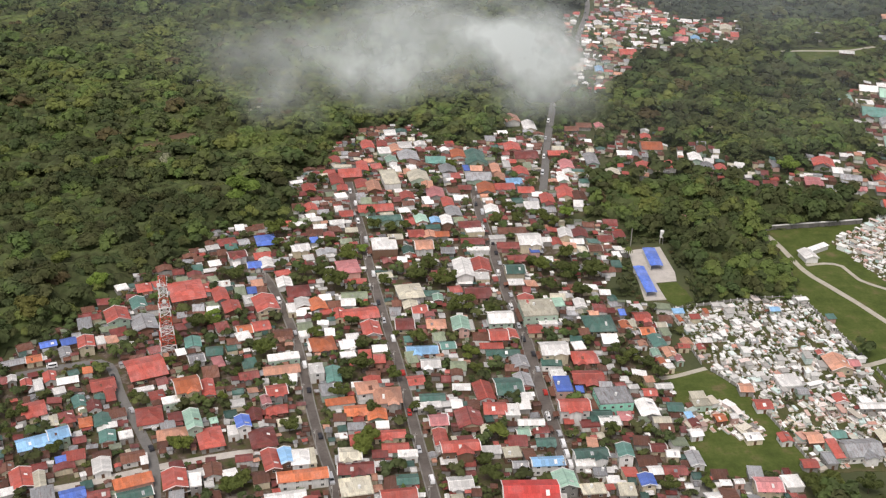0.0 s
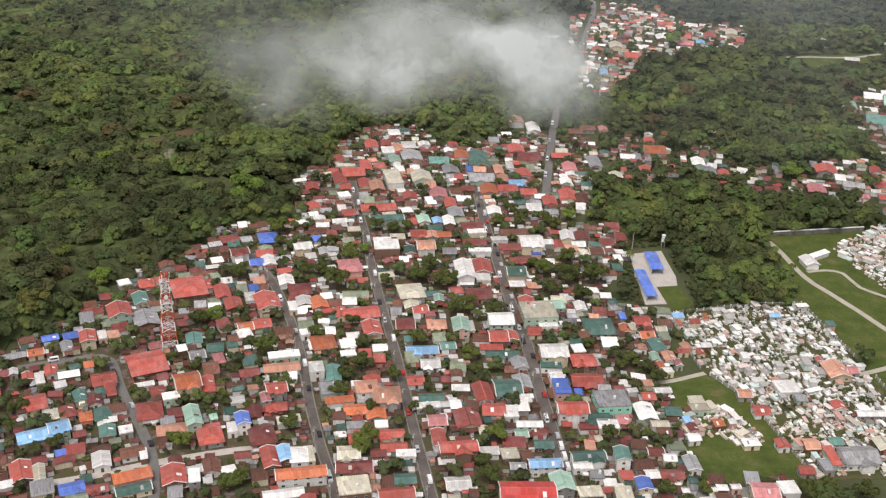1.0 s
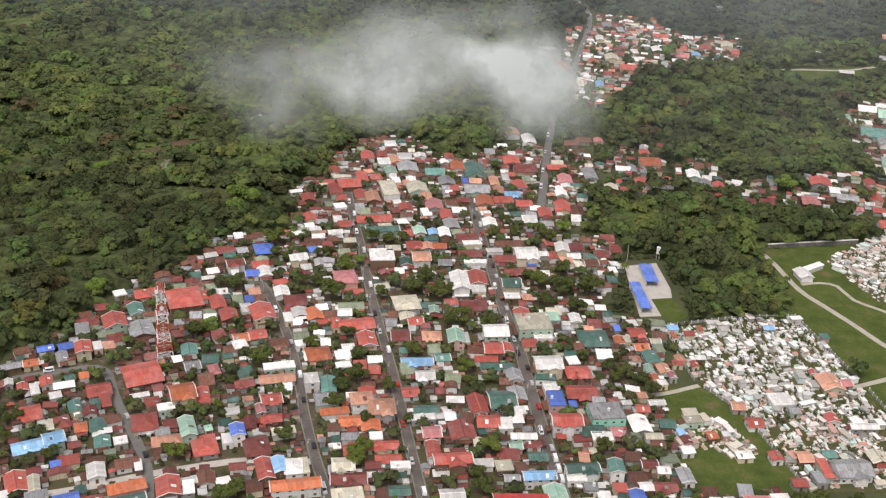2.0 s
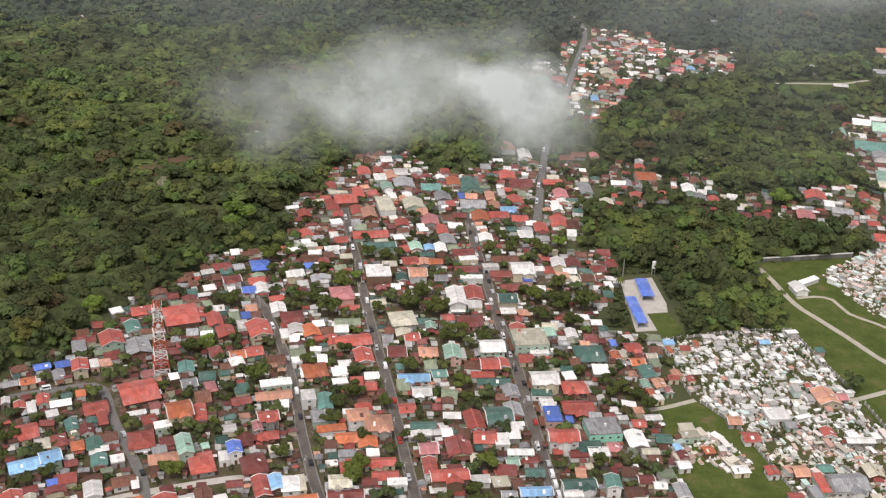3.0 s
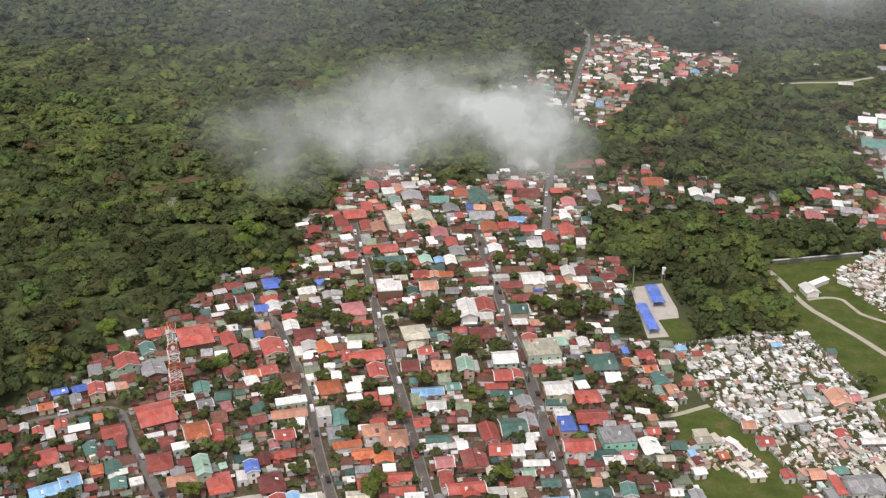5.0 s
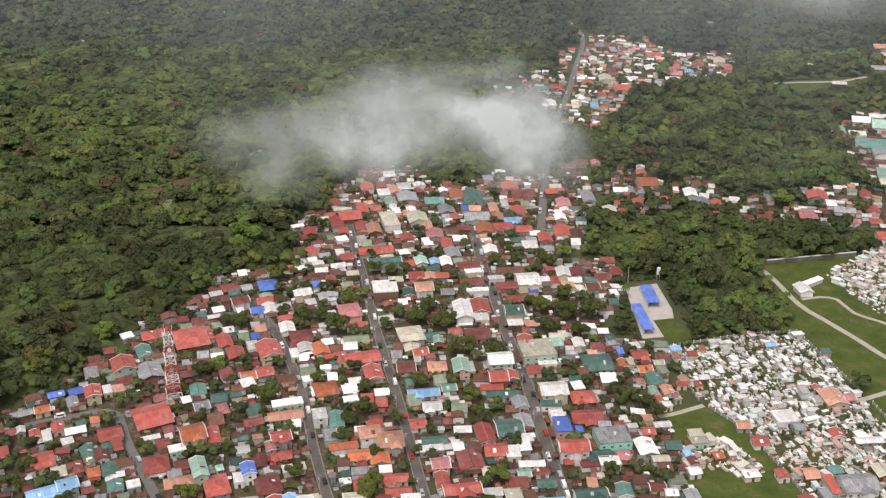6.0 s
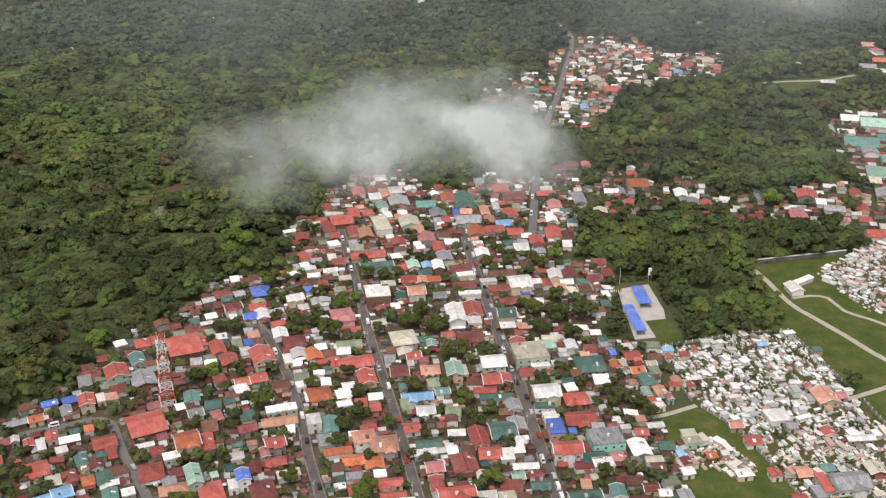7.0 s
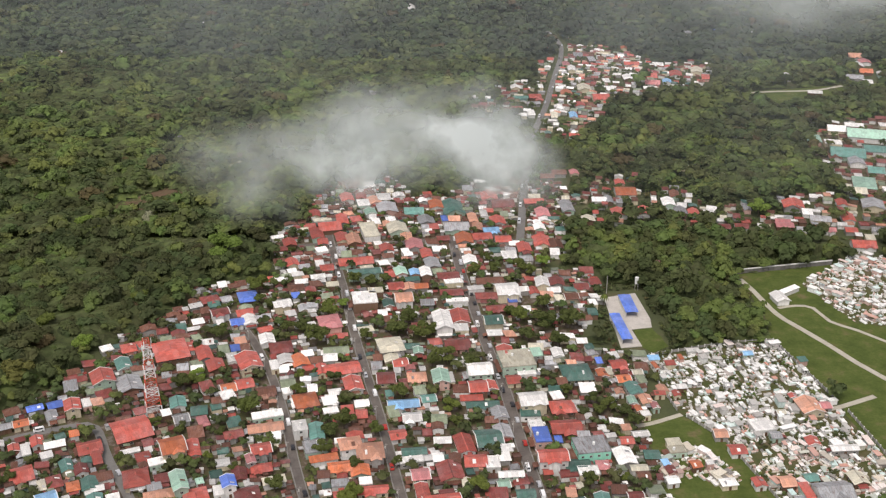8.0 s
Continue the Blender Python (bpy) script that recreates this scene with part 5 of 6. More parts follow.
tree(53, 525, 11.1, "mid")
tree(67, 541, 10.8, "dark")
tree(48, 534, 8.1, "mid")
tree(56, 504, 10.8, "dark")
tree(72, 499, 10.7, "dark")
tree(39, 606, 9.0, "dark")
tree(30, 589, 8.1, "dark")
tree(43, 590, 9.5, "dark")
tree(58, 590, 10.2, "dark")
tree(72, 598, 8.9, "bright")
tree(64, 585, 8.1, "dark")
tree(-108, 509, 10.2, "dark")
tree(-118, 456, 9.4, "dark")
tree(-81, 389, 5.8, "dark")
tree(-103, 360, 8.3, "mid")
tree(-108, 365, 5.6, "mid")
tree(-157, 377, 5.2, "dark")
tree(-153, 357, 6.8, "dark")
tree(72, 378, 8.6, "dark")
tree(-61, 466, 6.7, "mid")
tree(-31, 572, 9.9, "dark")
tree(-41, 574, 8.6, "dark")
tree(-22, 576, 8.0, "dark")
tree(90, 343, 7.5, "dark")
tree(105, 345, 6.7, "mid")
tree(-10, 394, 5.9, "dark")
tree(-37, 442, 7.0, "dark")
tree(-111, 465, 8.4, "bright")
tree(99, 424, 7.8, "dark")
tree(83, 433, 7.9, "dark")
tree(-73, 516, 7.9, "dark")
tree(-30, 505, 7.8, "dark")
tree(5, 513, 7.9, "dark")
tree(-86, 543, 7.6, "dark")
tree(-93, 550, 7.0, "mid")
tree(-17, 594, 6.1, "dark")
tree(4, 676, 7.6, "mid")
tree(-82, 619, 6.3, "dark")
tree(-78, 641, 8.0, "dark")
tree(-65, 555, 7.1, "dark")
tree(-133, 398, 4.4, "dark")
tree(-175, 381, 7.2, "dark")
tree(-179, 379, 6.2, "dark")
tree(-175, 366, 5.6, "dark")
tree(88, 382, 4.8, "mid")
tree(81, 443, 7.0, "dark")
tree(18, 356, 6.8, "dark")
tree(-45, 545, 7.0, "bright")
tree(102, 546, 3.2, "palm")
tree(158, 341, 8.9, "bright")
tree(153, 346, 8.9, "dark")
tree(147, 340, 9.7, "dark")
tree(168, 345, 8.9, "dark")
tree(146, 350, 6.8, "dark")
tree(-22, 456, 4.4, "dark")
tree(-94, 397, 4.9, "mid")
tree(-92, 417, 5.6, "dark")
tree(-123, 424, 6.8, "mid")
tree(-111, 419, 5.1, "dark")
tree(-219, 651, 12.6, "bright")
tree(-123, 604, 21.1, "bright")
tree(227, 680, 13.0, "bright")
tree(153, 646, 11.0, "bright")
tree(-180, 658, 13.0, "pale")
tree(-95, 563, 13.1, "mid")
tree(-61, 747, 12.4, "mid")
tree(226, 814, 15.2, "mid")
tree(117, 808, 11.5, "mid")
tree(-212, 648, 11.0, "mid")
tree(-202, 518, 12.2, "mid")
tree(-159, 548, 12.8, "mid")
tree(-241, 588, 15.0, "mid")
tree(-151, 617, 9.1, "yellow")
tree(-115, 652, 12.6, "mid")
tree(272, 762, 10.9, "bright")
tree(-140, 766, 10.0, "pale")


# ---- fill the blocks: low sheds and small trees past counting between the houses ----
SMALL_TREES = []
ROOF_NAMES, WALL_NAMES = list(ROOFS), list(WALLS)


def fill(name, poly, step, yaw_at, share, seed, sizes=(4.0, 8.0), label="packed low sheds and lean-tos with rusty and white roofs", apart=0, green=0.42):
    """Sheds of one quarter, wherever streets, houses and trees leave room: things of their own up to the distance apart, joined beyond it."""
    rng = random.Random(seed)
    xs, ys = [p[0] for p in poly], [p[1] for p in poly]
    v, f, ids = [], [], []
    y = min(ys)
    while y < max(ys):
        x = min(xs)
        while x < max(xs):
            px, py = x + rng.uniform(-0.45, 0.45) * step, y + rng.uniform(-0.45, 0.45) * step
            x += step
            roll = rng.random()
            w, d = rng.uniform(*sizes), rng.uniform(*sizes)
            if not inside(poly, px, py) or py < 318:
                continue
            r = min(w, d) / 2
            ring = [(px + r * 0.9 * math.cos(t), py + r * 0.9 * math.sin(t)) for t in (0, 1.57, 3.14, 4.71)] + [(px, py)]
            qx, qy = zip(*ring)
            if near_street(qx, qy, 0.8).any() or covered(qx, qy).any():
                continue
            if any(abs(px - tx) < 12 and math.hypot(px - tx, py - ty) < tr * 0.8 + r for tx, ty, tr in TREE_SPOTS):
                continue
            if roll < share:
                if px < -95 and rng.random() < 0.72:
                    colour = rng.choice(["maroon", "maroon", "rust", "rust", "rust", "dark_green", "olive", "grey"])
                else:
                    colour = rng.choice(["rust", "rust", "rust", "rust", "red", "maroon", "maroon", "maroon", "white", "white", "white", "white", "white", "grey", "red", "salmon", "cream", "dark_green", "olive", "rust"])
                kind = rng.choice(["gable", "gable", "shed", "shed", "flat"])
                h, yaw = rng.uniform(2.2, 3.4) * (1 if w > 3 else 0.75), yaw_at(px) + rng.uniform(-8, 8) + rng.choice((0, 0, 90))
                m = pose(px, py, 0, 0, 0, yaw)
                single = None
                if py < apart:
                    single = new("shed")
                    single.matrix_basis = m
                    tagged(single, f"low shed with a {ROOF_WORDS[colour]} {'flat' if kind == 'flat' else 'metal'} roof between houses", "shed", "sheds of the town")
                for verts, faces, mat in ((box_verts(-w / 2, w / 2, -d / 2, d / 2, 0, h), BOX_FACES, len(ROOFS) + WALL_NAMES.index(rng.choice(["grey", "brown", "white", "white", "cream"]))), (*roof_shape(kind, w, d, h + 0.01, rng.uniform(0.2, 0.35), 0.35), ROOF_NAMES.index(colour))):
                    if single:
                        word, paint = ("roof", ROOFS[colour]) if mat < len(ROOFS) else ("wall", WALLS[WALL_NAMES[mat - len(ROOFS)]])
                        part(word, mesh_of(word, verts, faces, paint), single)
                        continue
                    f += [tuple(i + len(v) for i in q) for q in faces]
                    ids += [mat] * len(faces)
                    v += [m @ Vector(p) for p in verts]
                claim(px, py, w / 2 + 0.2, d / 2 + 0.2, radians(yaw))
            elif roll < share + green:
                size = rng.uniform(0.45, 0.95) * sizes[0] + rng.uniform(0.4, 1.3)
                SMALL_TREES.append((px, py, size))
                TREE_SPOTS.append((px, py, size * 0.8))
        y += step
    if not v:
        return
    me = mesh_of(name, v, f, ROOFS[ROOF_NAMES[0]])
    for k in ROOF_NAMES[1:]:
        me.materials.append(ROOFS[k])
    for k in WALL_NAMES:
        me.materials.append(WALLS[k])
    me.polygons.foreach_set("material_index", ids)
    tagged(new(name, me), label, "sheds", kind="stuff")


def town_yaw(x):
    return float(np.interp(x, [-250, -140, -75, -28, 38, 110, 400], [27, 24, 16.6, 10.6, 6.4, 5, 4]))


fill("sheds_of_town", TOWN, 6.2, town_yaw, 0.5, 11, apart=400, green=0.34)
fill("lean_tos_of_town", TOWN, 3.8, town_yaw, 0.42, 12, (1.8, 4.2), green=0.26)
fill("scrap_roofs_of_town", TOWN, 2.8, town_yaw, 0.4, 17, (1.2, 2.6), green=0.2)
fill("houses_along_highway", CLUSTER, 6.4, lambda x: -10, 0.62, 13, (3.6, 7), green=0.25, label="small far houses with red and white roofs")
fill("houses_beside_highway", ROADSIDE, 7.5, lambda x: -10, 0.42, 14, (4, 7.5), "small far houses with red and white roofs")
fill("houses_of_far_row", ROW, 6.2, lambda x: -8, 0.46, 15, (3, 6.5), "small far houses with red and white roofs")
fill("sheds_of_far_estate", EAST, 7.5, lambda x: -14, 0.6, 16, (4, 9), "small far sheds with pale roofs")


# ---- forest ----
def scatter(name, x, y, size, tint, count, tuft, puffs, sides, label, seed, leaves=LEAVES, flat=0.8, lift=0.42):
    """Many trees as one mesh: crowns of tufts on short trunks."""
    rng = np.random.default_rng(seed)
    protos = []
    for _ in range(9):
        v, f, ns = clumps(rng, count, tuft, puffs, sides, flat, lift)
        v[:, 2] += 0.9
        sv, sf = [], []
        bar(sv, sf, (0, 0, -0.05), (0, 0, 0.8), (0.06, 0.04), 3)
        f = np.vstack([f, [(q[0] + len(v), q[1] + len(v), q[2] + len(v)) for q in sf if len(q) == 3] + [t for q in sf if len(q) == 4 for t in ((q[0] + len(v), q[1] + len(v), q[2] + len(v)), (q[0] + len(v), q[2] + len(v), q[3] + len(v)))]])
        v = np.vstack([v, np.array([tuple(p) for p in sv])])
        ns = np.vstack([ns, np.array([(p[0] * 16, p[1] * 16, 0.3) for p in sv])])
        protos.append((v, f, ns))
    pick = rng.integers(0, len(protos), len(x))
    turn, high = rng.uniform(0, 2 * math.pi, len(x)), rng.uniform(0.8, 1.25, len(x))
    vs, fs, ts, ks, n = [], [], [], [], 0
    for k, (v, f, ns) in enumerate(protos):
        w = np.where(pick == k)[0]
        if not len(w):
            continue
        c, s, r = np.cos(turn[w])[:, None], np.sin(turn[w])[:, None], size[w][:, None]
        q = np.stack([(v[:, 0] * c - v[:, 1] * s) * r + x[w][:, None], (v[:, 0] * s + v[:, 1] * c) * r + y[w][:, None], v[:, 2] * r * high[w][:, None]], -1)
        vs.append(q.reshape(-1, 3))
        fs.append((f[None] + (np.arange(len(w)) * len(v))[:, None, None] + n).reshape(-1, 3))
        ts.append(np.repeat(tint[w], len(v)))
        ks.append(np.stack([ns[:, 0] * c - ns[:, 1] * s, ns[:, 0] * s + ns[:, 1] * c, np.broadcast_to(ns[:, 2], (len(w), len(v)))], -1).reshape(-1, 3))
        n += len(w) * len(v)
    vs, fs, ts = np.concatenate(vs), np.concatenate(fs), np.concatenate(ts)
    me = bpy.data.meshes.new(name)
    me.vertices.add(len(vs))
    me.vertices.foreach_set("co", vs.astype(np.float32).ravel())
    me.loops.add(len(fs) * 3)
    me.loops.foreach_set("vertex_index", fs.astype(np.int32).ravel())
    me.polygons.add(len(fs))
    me.polygons.foreach_set("loop_start", np.arange(0, len(fs) * 3, 3, dtype=np.int32))
    me.update(calc_edges=True)
    me.attributes.new("tint", "FLOAT", "POINT").data.foreach_set("value", ts.astype(np.float32))
    soft_normals(me, np.concatenate(ks))
    me.materials.append(leaves)
    return tagged(new(name, me), label, "forest", kind="stuff")


def wild(x, y):
    """Which of the points lie in the woods, clear of all that is built."""
    ok = np.abs(x) < 60 + 0.43 * y
    for poly in (TOWN, CEMETERY, FIELD, LAWN, COURT, COURT_SIDE, NEW_GRAVES, MEADOW, EAST, CLEARING):
        ok &= ~inside(poly, x, y)
    ok &= ~((x > 84) & (x < 142) & (y < 352)) & ~((x > 138) & (x < 215) & (y > 337) & (y < 356))
    ok &= ~near_street(x, y, 3.5) & ~covered(x, y)
    for t in range(8):
        ok &= ~covered(x + 3.6 * math.cos(t * 0.785), y + 3.6 * math.sin(t * 0.785))
    for ahead in (5,):
        ok &= ~inside(CLEARING, x, y + ahead)
    for ahead in (4, 8, 12, 16, 20):
        ok &= ~(near_street(x, y + ahead, 0.5) & (x > 175) & (y > 470) & (y < 600))
    for ahead in (4, 8, 12, 16, 20, 24):
        ok &= ~(covered(x, y + ahead) & (ahead < 0.025 * y))
    return ok


def wood_spots(y0, y1, step, seed):
    """Jittered places for forest trees between two distances."""
    rng = np.random.default_rng(seed)
    gx, gy = np.meshgrid(np.arange(-760, 760, step), np.arange(y0, y1, step))
    x, y = (gx + rng.uniform(-0.5, 0.5, gx.shape) * step).ravel(), (gy + rng.uniform(-0.5, 0.5, gy.shape) * step).ravel()
    keep = wild(x, y)
    for poly in (CLUSTER, ROW, ROADSIDE):
        keep &= ~(inside(poly, x, y) & (rng.random(x.shape) < 0.35))
    return x[keep], y[keep], rng


def undergrowth(name, y0, y1, step, height, leaves, tints):
    """A bushy layer of saplings and creepers that closes the woods between the trunks."""
    xs, ys = np.arange(-720, 720, step), np.arange(y0, y1 + step, step)
    gx, gy = np.meshgrid(xs, ys, indexing="ij")
    rng = np.random.default_rng(5)
    px, py = gx + rng.uniform(-0.3, 0.3, gx.shape) * step, gy + rng.uniform(-0.3, 0.3, gy.shape) * step
    ok = wild(px, py)
    inner, level = ok.copy(), ok.astype(float) * 0.15
    for _ in range(4):
        inner = inner & np.roll(inner, 1, 0) & np.roll(inner, -1, 0) & np.roll(inner, 1, 1) & np.roll(inner, -1, 1)
        level += inner * 0.2125
    z = np.where(ok, height * level * rng.uniform(0.65, 1.2, gx.shape), 0.05)
    i, j = np.meshgrid(np.arange(len(xs) - 1), np.arange(len(ys) - 1), indexing="ij")
    some = ok[:-1, :-1].astype(int) + ok[1:, :-1] + ok[:-1, 1:] + ok[1:, 1:] >= 3
    i, j, m = i[some], j[some], len(ys)
    quads = np.stack([i * m + j, (i + 1) * m + j, (i + 1) * m + j + 1, i * m + j + 1], -1)
    used, back = np.unique(quads, return_inverse=True)
    me = mesh_of(name, np.stack([px, py, z], -1).reshape(-1, 3)[used].tolist(), back.reshape(-1, 4).tolist(), leaves)
    me.attributes.new("tint", "FLOAT", "POINT").data.foreach_set("value", rng.uniform(*tints, len(used)).astype(np.float32))
    up = np.stack([rng.normal(size=len(used)) * 0.35, rng.normal(size=len(used)) * 0.35, np.ones(len(used))], -1)
    soft_normals(me, up / np.linalg.norm(up, axis=1, keepdims=True))
    return tagged(new(name, me), "bushy green undergrowth between the forest trees", "undergrowth", kind="stuff")


undergrowth("undergrowth_near", 330, 640, 3.6, 6.0, LEAVES, (-0.15, 0.45))
undergrowth("undergrowth_middle", 640, 860, 3.6, 7.0, LEAVES, (0.15, 0.85))
undergrowth("undergrowth_rise", 860, 1080, 5.0, 7.2, LEAVES, (0.1, 0.75))
# beyond 1080 m the leaf colour carries the haze
undergrowth("undergrowth_far", 1080, 1480, 5.5, 6.8, HAZED_LEAVES, (0.2, 0.8))
WOODS = (
    ("forest_near", 330, 640, 6.6, 260, 0.11, 5, 6, 21, 1.05, LEAVES, 0.88, 1.05),
    ("forest_middle", 640, 860, 7.2, 110, 0.15, 4, 5, 22, 0.85, LEAVES, 0.74, 1.15),
    ("forest_rise", 860, 1080, 7.8, 56, 0.19, 3, 6, 25, 0.9, LEAVES, 0.7, 1.2),
    # farthest trees: haze is put into their leaf colour
    ("forest_far", 1080, 1480, 8.6, 18, 0.27, 3, 5, 23, 0.95, HAZED_LEAVES, 0.7, 1.3),
)
for name, y0, y1, step, count, tuft, puffs, sides, seed, deep, leaves, flat, lift in WOODS:
    fx, fy, frng = wood_spots(y0, y1, step, seed)
    grow = 1 + 0.55 * (frng.random(len(fx)) > 0.82) - 0.38 * (frng.random(len(fx)) > 0.6)
    scatter(name, fx, fy, frng.uniform(0.62, 1.0, len(fx)) * step * grow, frng.random(len(fx)) ** (1.6 if y0 < 400 else 1.2) * deep + {330: -0.14, 640: 0.27, 860: 0.1}.get(y0, 0.0) - 0.26 * (fx > 70) * (y0 > 600) + 0.3 * (fx > 60) * (y0 < 400), count, tuft, puffs, sides, "dense tropical forest of mixed green crowns", seed, leaves, flat, lift)
sx, sy, sr = (np.array(q) for q in zip(*SMALL_TREES))
scatter("small_trees_of_yards", sx, sy, sr, 0.05 + frng.random(len(sx)) * 0.75, 80, 0.16, 4, 5, "small green trees and shrubs between the houses", 24)


# ---- cemetery ----
def tomb_proto(kind):
    """One grave as named boxes: the base first, then what stands on it."""
    if kind == 0:
        return [("base", (-0.8, 0.8, -1.4, 1.4, 0, 0.5)), ("lid", (-0.6, 0.6, -1.2, 1.2, 0.5, 0.9)), ("headstone", (-0.5, 0.5, 1.0, 1.2, 0.9, 1.9))]
    if kind == 1:
        return [("base", (-1.2, 1.2, -1.4, 1.4, 0, 0.9)), ("lid", (-1.3, 1.3, -1.5, 1.5, 0.9, 1.05)), ("cross", (-0.1, 0.1, 1.0, 1.2, 1.05, 2.4)), ("cross", (-0.45, 0.45, 1.01, 1.19, 1.8, 2.0))]
    if kind == 2:
        return [("base", (-1.5, 1.5, -1.6, 1.6, 0, 2.3)), ("canopy", (-1.8, 1.8, -1.9, 1.9, 2.3, 2.5))]
    if kind == 3:
        return [("base", (-1.7, 1.7, -1.1, 1.1, 0, 0.35)), ("coffin_block", (-1.4, -0.1, -0.9, 0.9, 0.35, 0.95)), ("coffin_block", (0.1, 1.4, -0.9, 0.9, 0.35, 0.95)), ("headstone", (-1.3, 1.3, 0.92, 1.08, 0.35, 1.7))]
    posts = [("post", (sx - 0.12, sx + 0.12, sy - 0.12, sy + 0.12, 0.25, 2.4)) for sx in (-1.0, 1.0) for sy in (-1.8, 1.8)]
    return [("base", (-1.1, 1.1, -2.0, 2.0, 0, 0.25)), ("coffin_block", (-0.6, 0.6, -1.3, 1.3, 0.25, 0.95)), *posts, ("canopy", (-1.4, 1.4, -2.3, 2.3, 2.4, 2.55))]


TOMBS = []
for k in range(5):
    pieces = tomb_proto(k)
    ob = new("tomb", boxes("tomb", [pieces[0][1]], TOMB))
    tagged(ob, "whitewashed concrete tomb in the crowded cemetery", "tomb", "tombs of the cemetery")
    words = {}
    for i, (word, s) in enumerate(pieces[1:]):
        words.setdefault(word if word == "cross" else (word, i), []).append(s)
    for key, group in words.items():
        word = key if isinstance(key, str) else key[0]
        part(word, boxes(word, group, TOMB), ob)
    TOMBS.append((ob, [s for _, s in pieces]))


def grave_spots(poly, sx, sy, yaw, seed, keep):
    rng = random.Random(seed)
    cx, cy = sum(p[0] for p in poly) / len(poly), sum(p[1] for p in poly) / len(poly)
    c, s, out = math.cos(radians(yaw)), math.sin(radians(yaw)), []
    for i in range(-45, 46):
        for j in range(-45, 46):
            u, v = i * sx + rng.uniform(-0.5, 0.5), j * sy + rng.uniform(-0.6, 0.6)
            x, y = cx + u * c - v * s, cy + u * s + v * c
            if rng.random() < keep and inside(poly, x, y) and not near_street(x, y, 1.0) and not covered(x, y):
                out.append((x, y, yaw + rng.choice((0, 0, 0, 90)) + rng.uniform(-16, 16), rng.choice((0, 0, 0, 1, 1, 1, 3, 3, 2, 2, 4)), (s1 := rng.choice((0.42, 0.5, 0.6, 0.7, 0.85, 1.05)), s1 * rng.uniform(0.75, 1.7), s1 * rng.uniform(0.7, 1.5))))
    return out


def joined_graves(name, spots, label):
    """Graves past counting, as one mesh."""
    v, f = [], []
    for x, y, yaw, k, size in spots:
        m = pose(x, y, 0.1, 0, 0, yaw) @ Matrix.Diagonal((*size, 1))
        for s in TOMBS[k][1]:
            f += [tuple(i + len(v) for i in q) for q in BOX_FACES]
            v += [m @ Vector(p) for p in box_verts(*s)]
    tagged(new(name, mesh_of(name, v, f, TOMB)), label, "tombs", kind="stuff")



house(204.0, 552, 8.5, 11.5, 12, "white", "gable", 3.2, "white", "buildings of the field")
house(212.5, 562.5, 15, 4.0, 32, "white", "shed", 2.8, "white", "buildings of the field")

graves = sorted(grave_spots(CEMETERY, 2.3, 2.95, 14, 31, 0.7) + grave_spots(SIDE_GRAVES, 2.2, 2.8, 25, 32, 0.7), key=lambda g: g[1])
used = set()
for g in graves[:300]:
    x, y, yaw, k, size = g
    m = pose(x, y, 0.1, 0, 0, yaw)
    if k in used:
        made = copy_thing(TOMBS[k][0], m)
    else:
        made = TOMBS[k][0]
        made.matrix_basis = m
        used.add(k)
    made.scale = size
joined_graves("tombs_far_side", graves[300:], "crowded whitewashed tombs packed side by side")
joined_graves("tombs_second_cemetery", grave_spots(NEW_GRAVES, 2.8, 3.4, 30, 33, 0.75), "far cemetery of small white tombs")


def low_wall(points, label):
    """A boundary wall of rendered panels between posts."""
    base = tagged(new("boundary_wall"), label, "wall")
    post = boxes("post", [(-0.2, 0.2, -0.2, 0.2, 0, 1.9)], WALLS["white"])
    for (x0, y0), (x1, y1) in zip(points, points[1:]):
        run, yaw = math.hypot(x1 - x0, y1 - y0), math.degrees(math.atan2(y1 - y0, x1 - x0))
        n = max(1, round(run / 4))
        panel = boxes("panel", [(0.2, run / n - 0.2, -0.09, 0.09, 0, 1.5)], WALLS["grey"])
        for i in range(n):
            x, y = x0 + (x1 - x0) * i / n, y0 + (y1 - y0) * i / n
            part("panel", panel, base, at=pose(x, y, 0.1, 0, 0, yaw))
            part("post", post, base, at=pose(x, y, 0.1, 0, 0, yaw))


low_wall([(119, 490), (160, 502.5), (187, 505.5), (200.5, 447)], "low grey cemetery wall with white posts")
low_wall([(203, 436), (207, 406), (209, 373)], "low grey cemetery wall with white posts")
low_wall([(117.5, 489), (117.5, 461), (121.5, 437)], "low grey cemetery wall with white posts")
low_wall([(125, 432), (138, 413), (152, 360)], "low grey cemetery wall with white posts")

shrub_rng = np.random.default_rng(35)
bx, by = shrub_rng.uniform(104, 206, 1500), shrub_rng.uniform(358, 504, 1500)
ok = inside(CEMETERY, bx, by) & ~covered(bx, by) & (np.sin(bx * 0.21 + 1) + np.sin(by * 0.17) > 0.1)
bx, by = bx[ok], by[ok]
scatter("shrubs_of_cemetery", bx, by, shrub_rng.uniform(0.5, 1.5, len(bx)), shrub_rng.random(len(bx)) * 0.8, 30, 0.2, 4, 5, "green shrubs growing between the tombs", 36)


bx, by = shrub_rng.uniform(88, 136, 700), shrub_rng.uniform(484, 576, 700)
ok = (inside(COURT_SIDE, bx, by) & ~inside([(102, 564), (126, 568), (131, 500), (121, 489), (103, 494)], bx, by)) & ~covered(bx, by)
bx, by = bx[ok], by[ok]
scatter("shrubs_of_yard_edge", bx, by, shrub_rng.uniform(0.7, 1.9, len(bx)), shrub_rng.random(len(bx)) * 0.8, 30, 0.2, 4, 5, "low green shrubs round the concrete yard", 37)


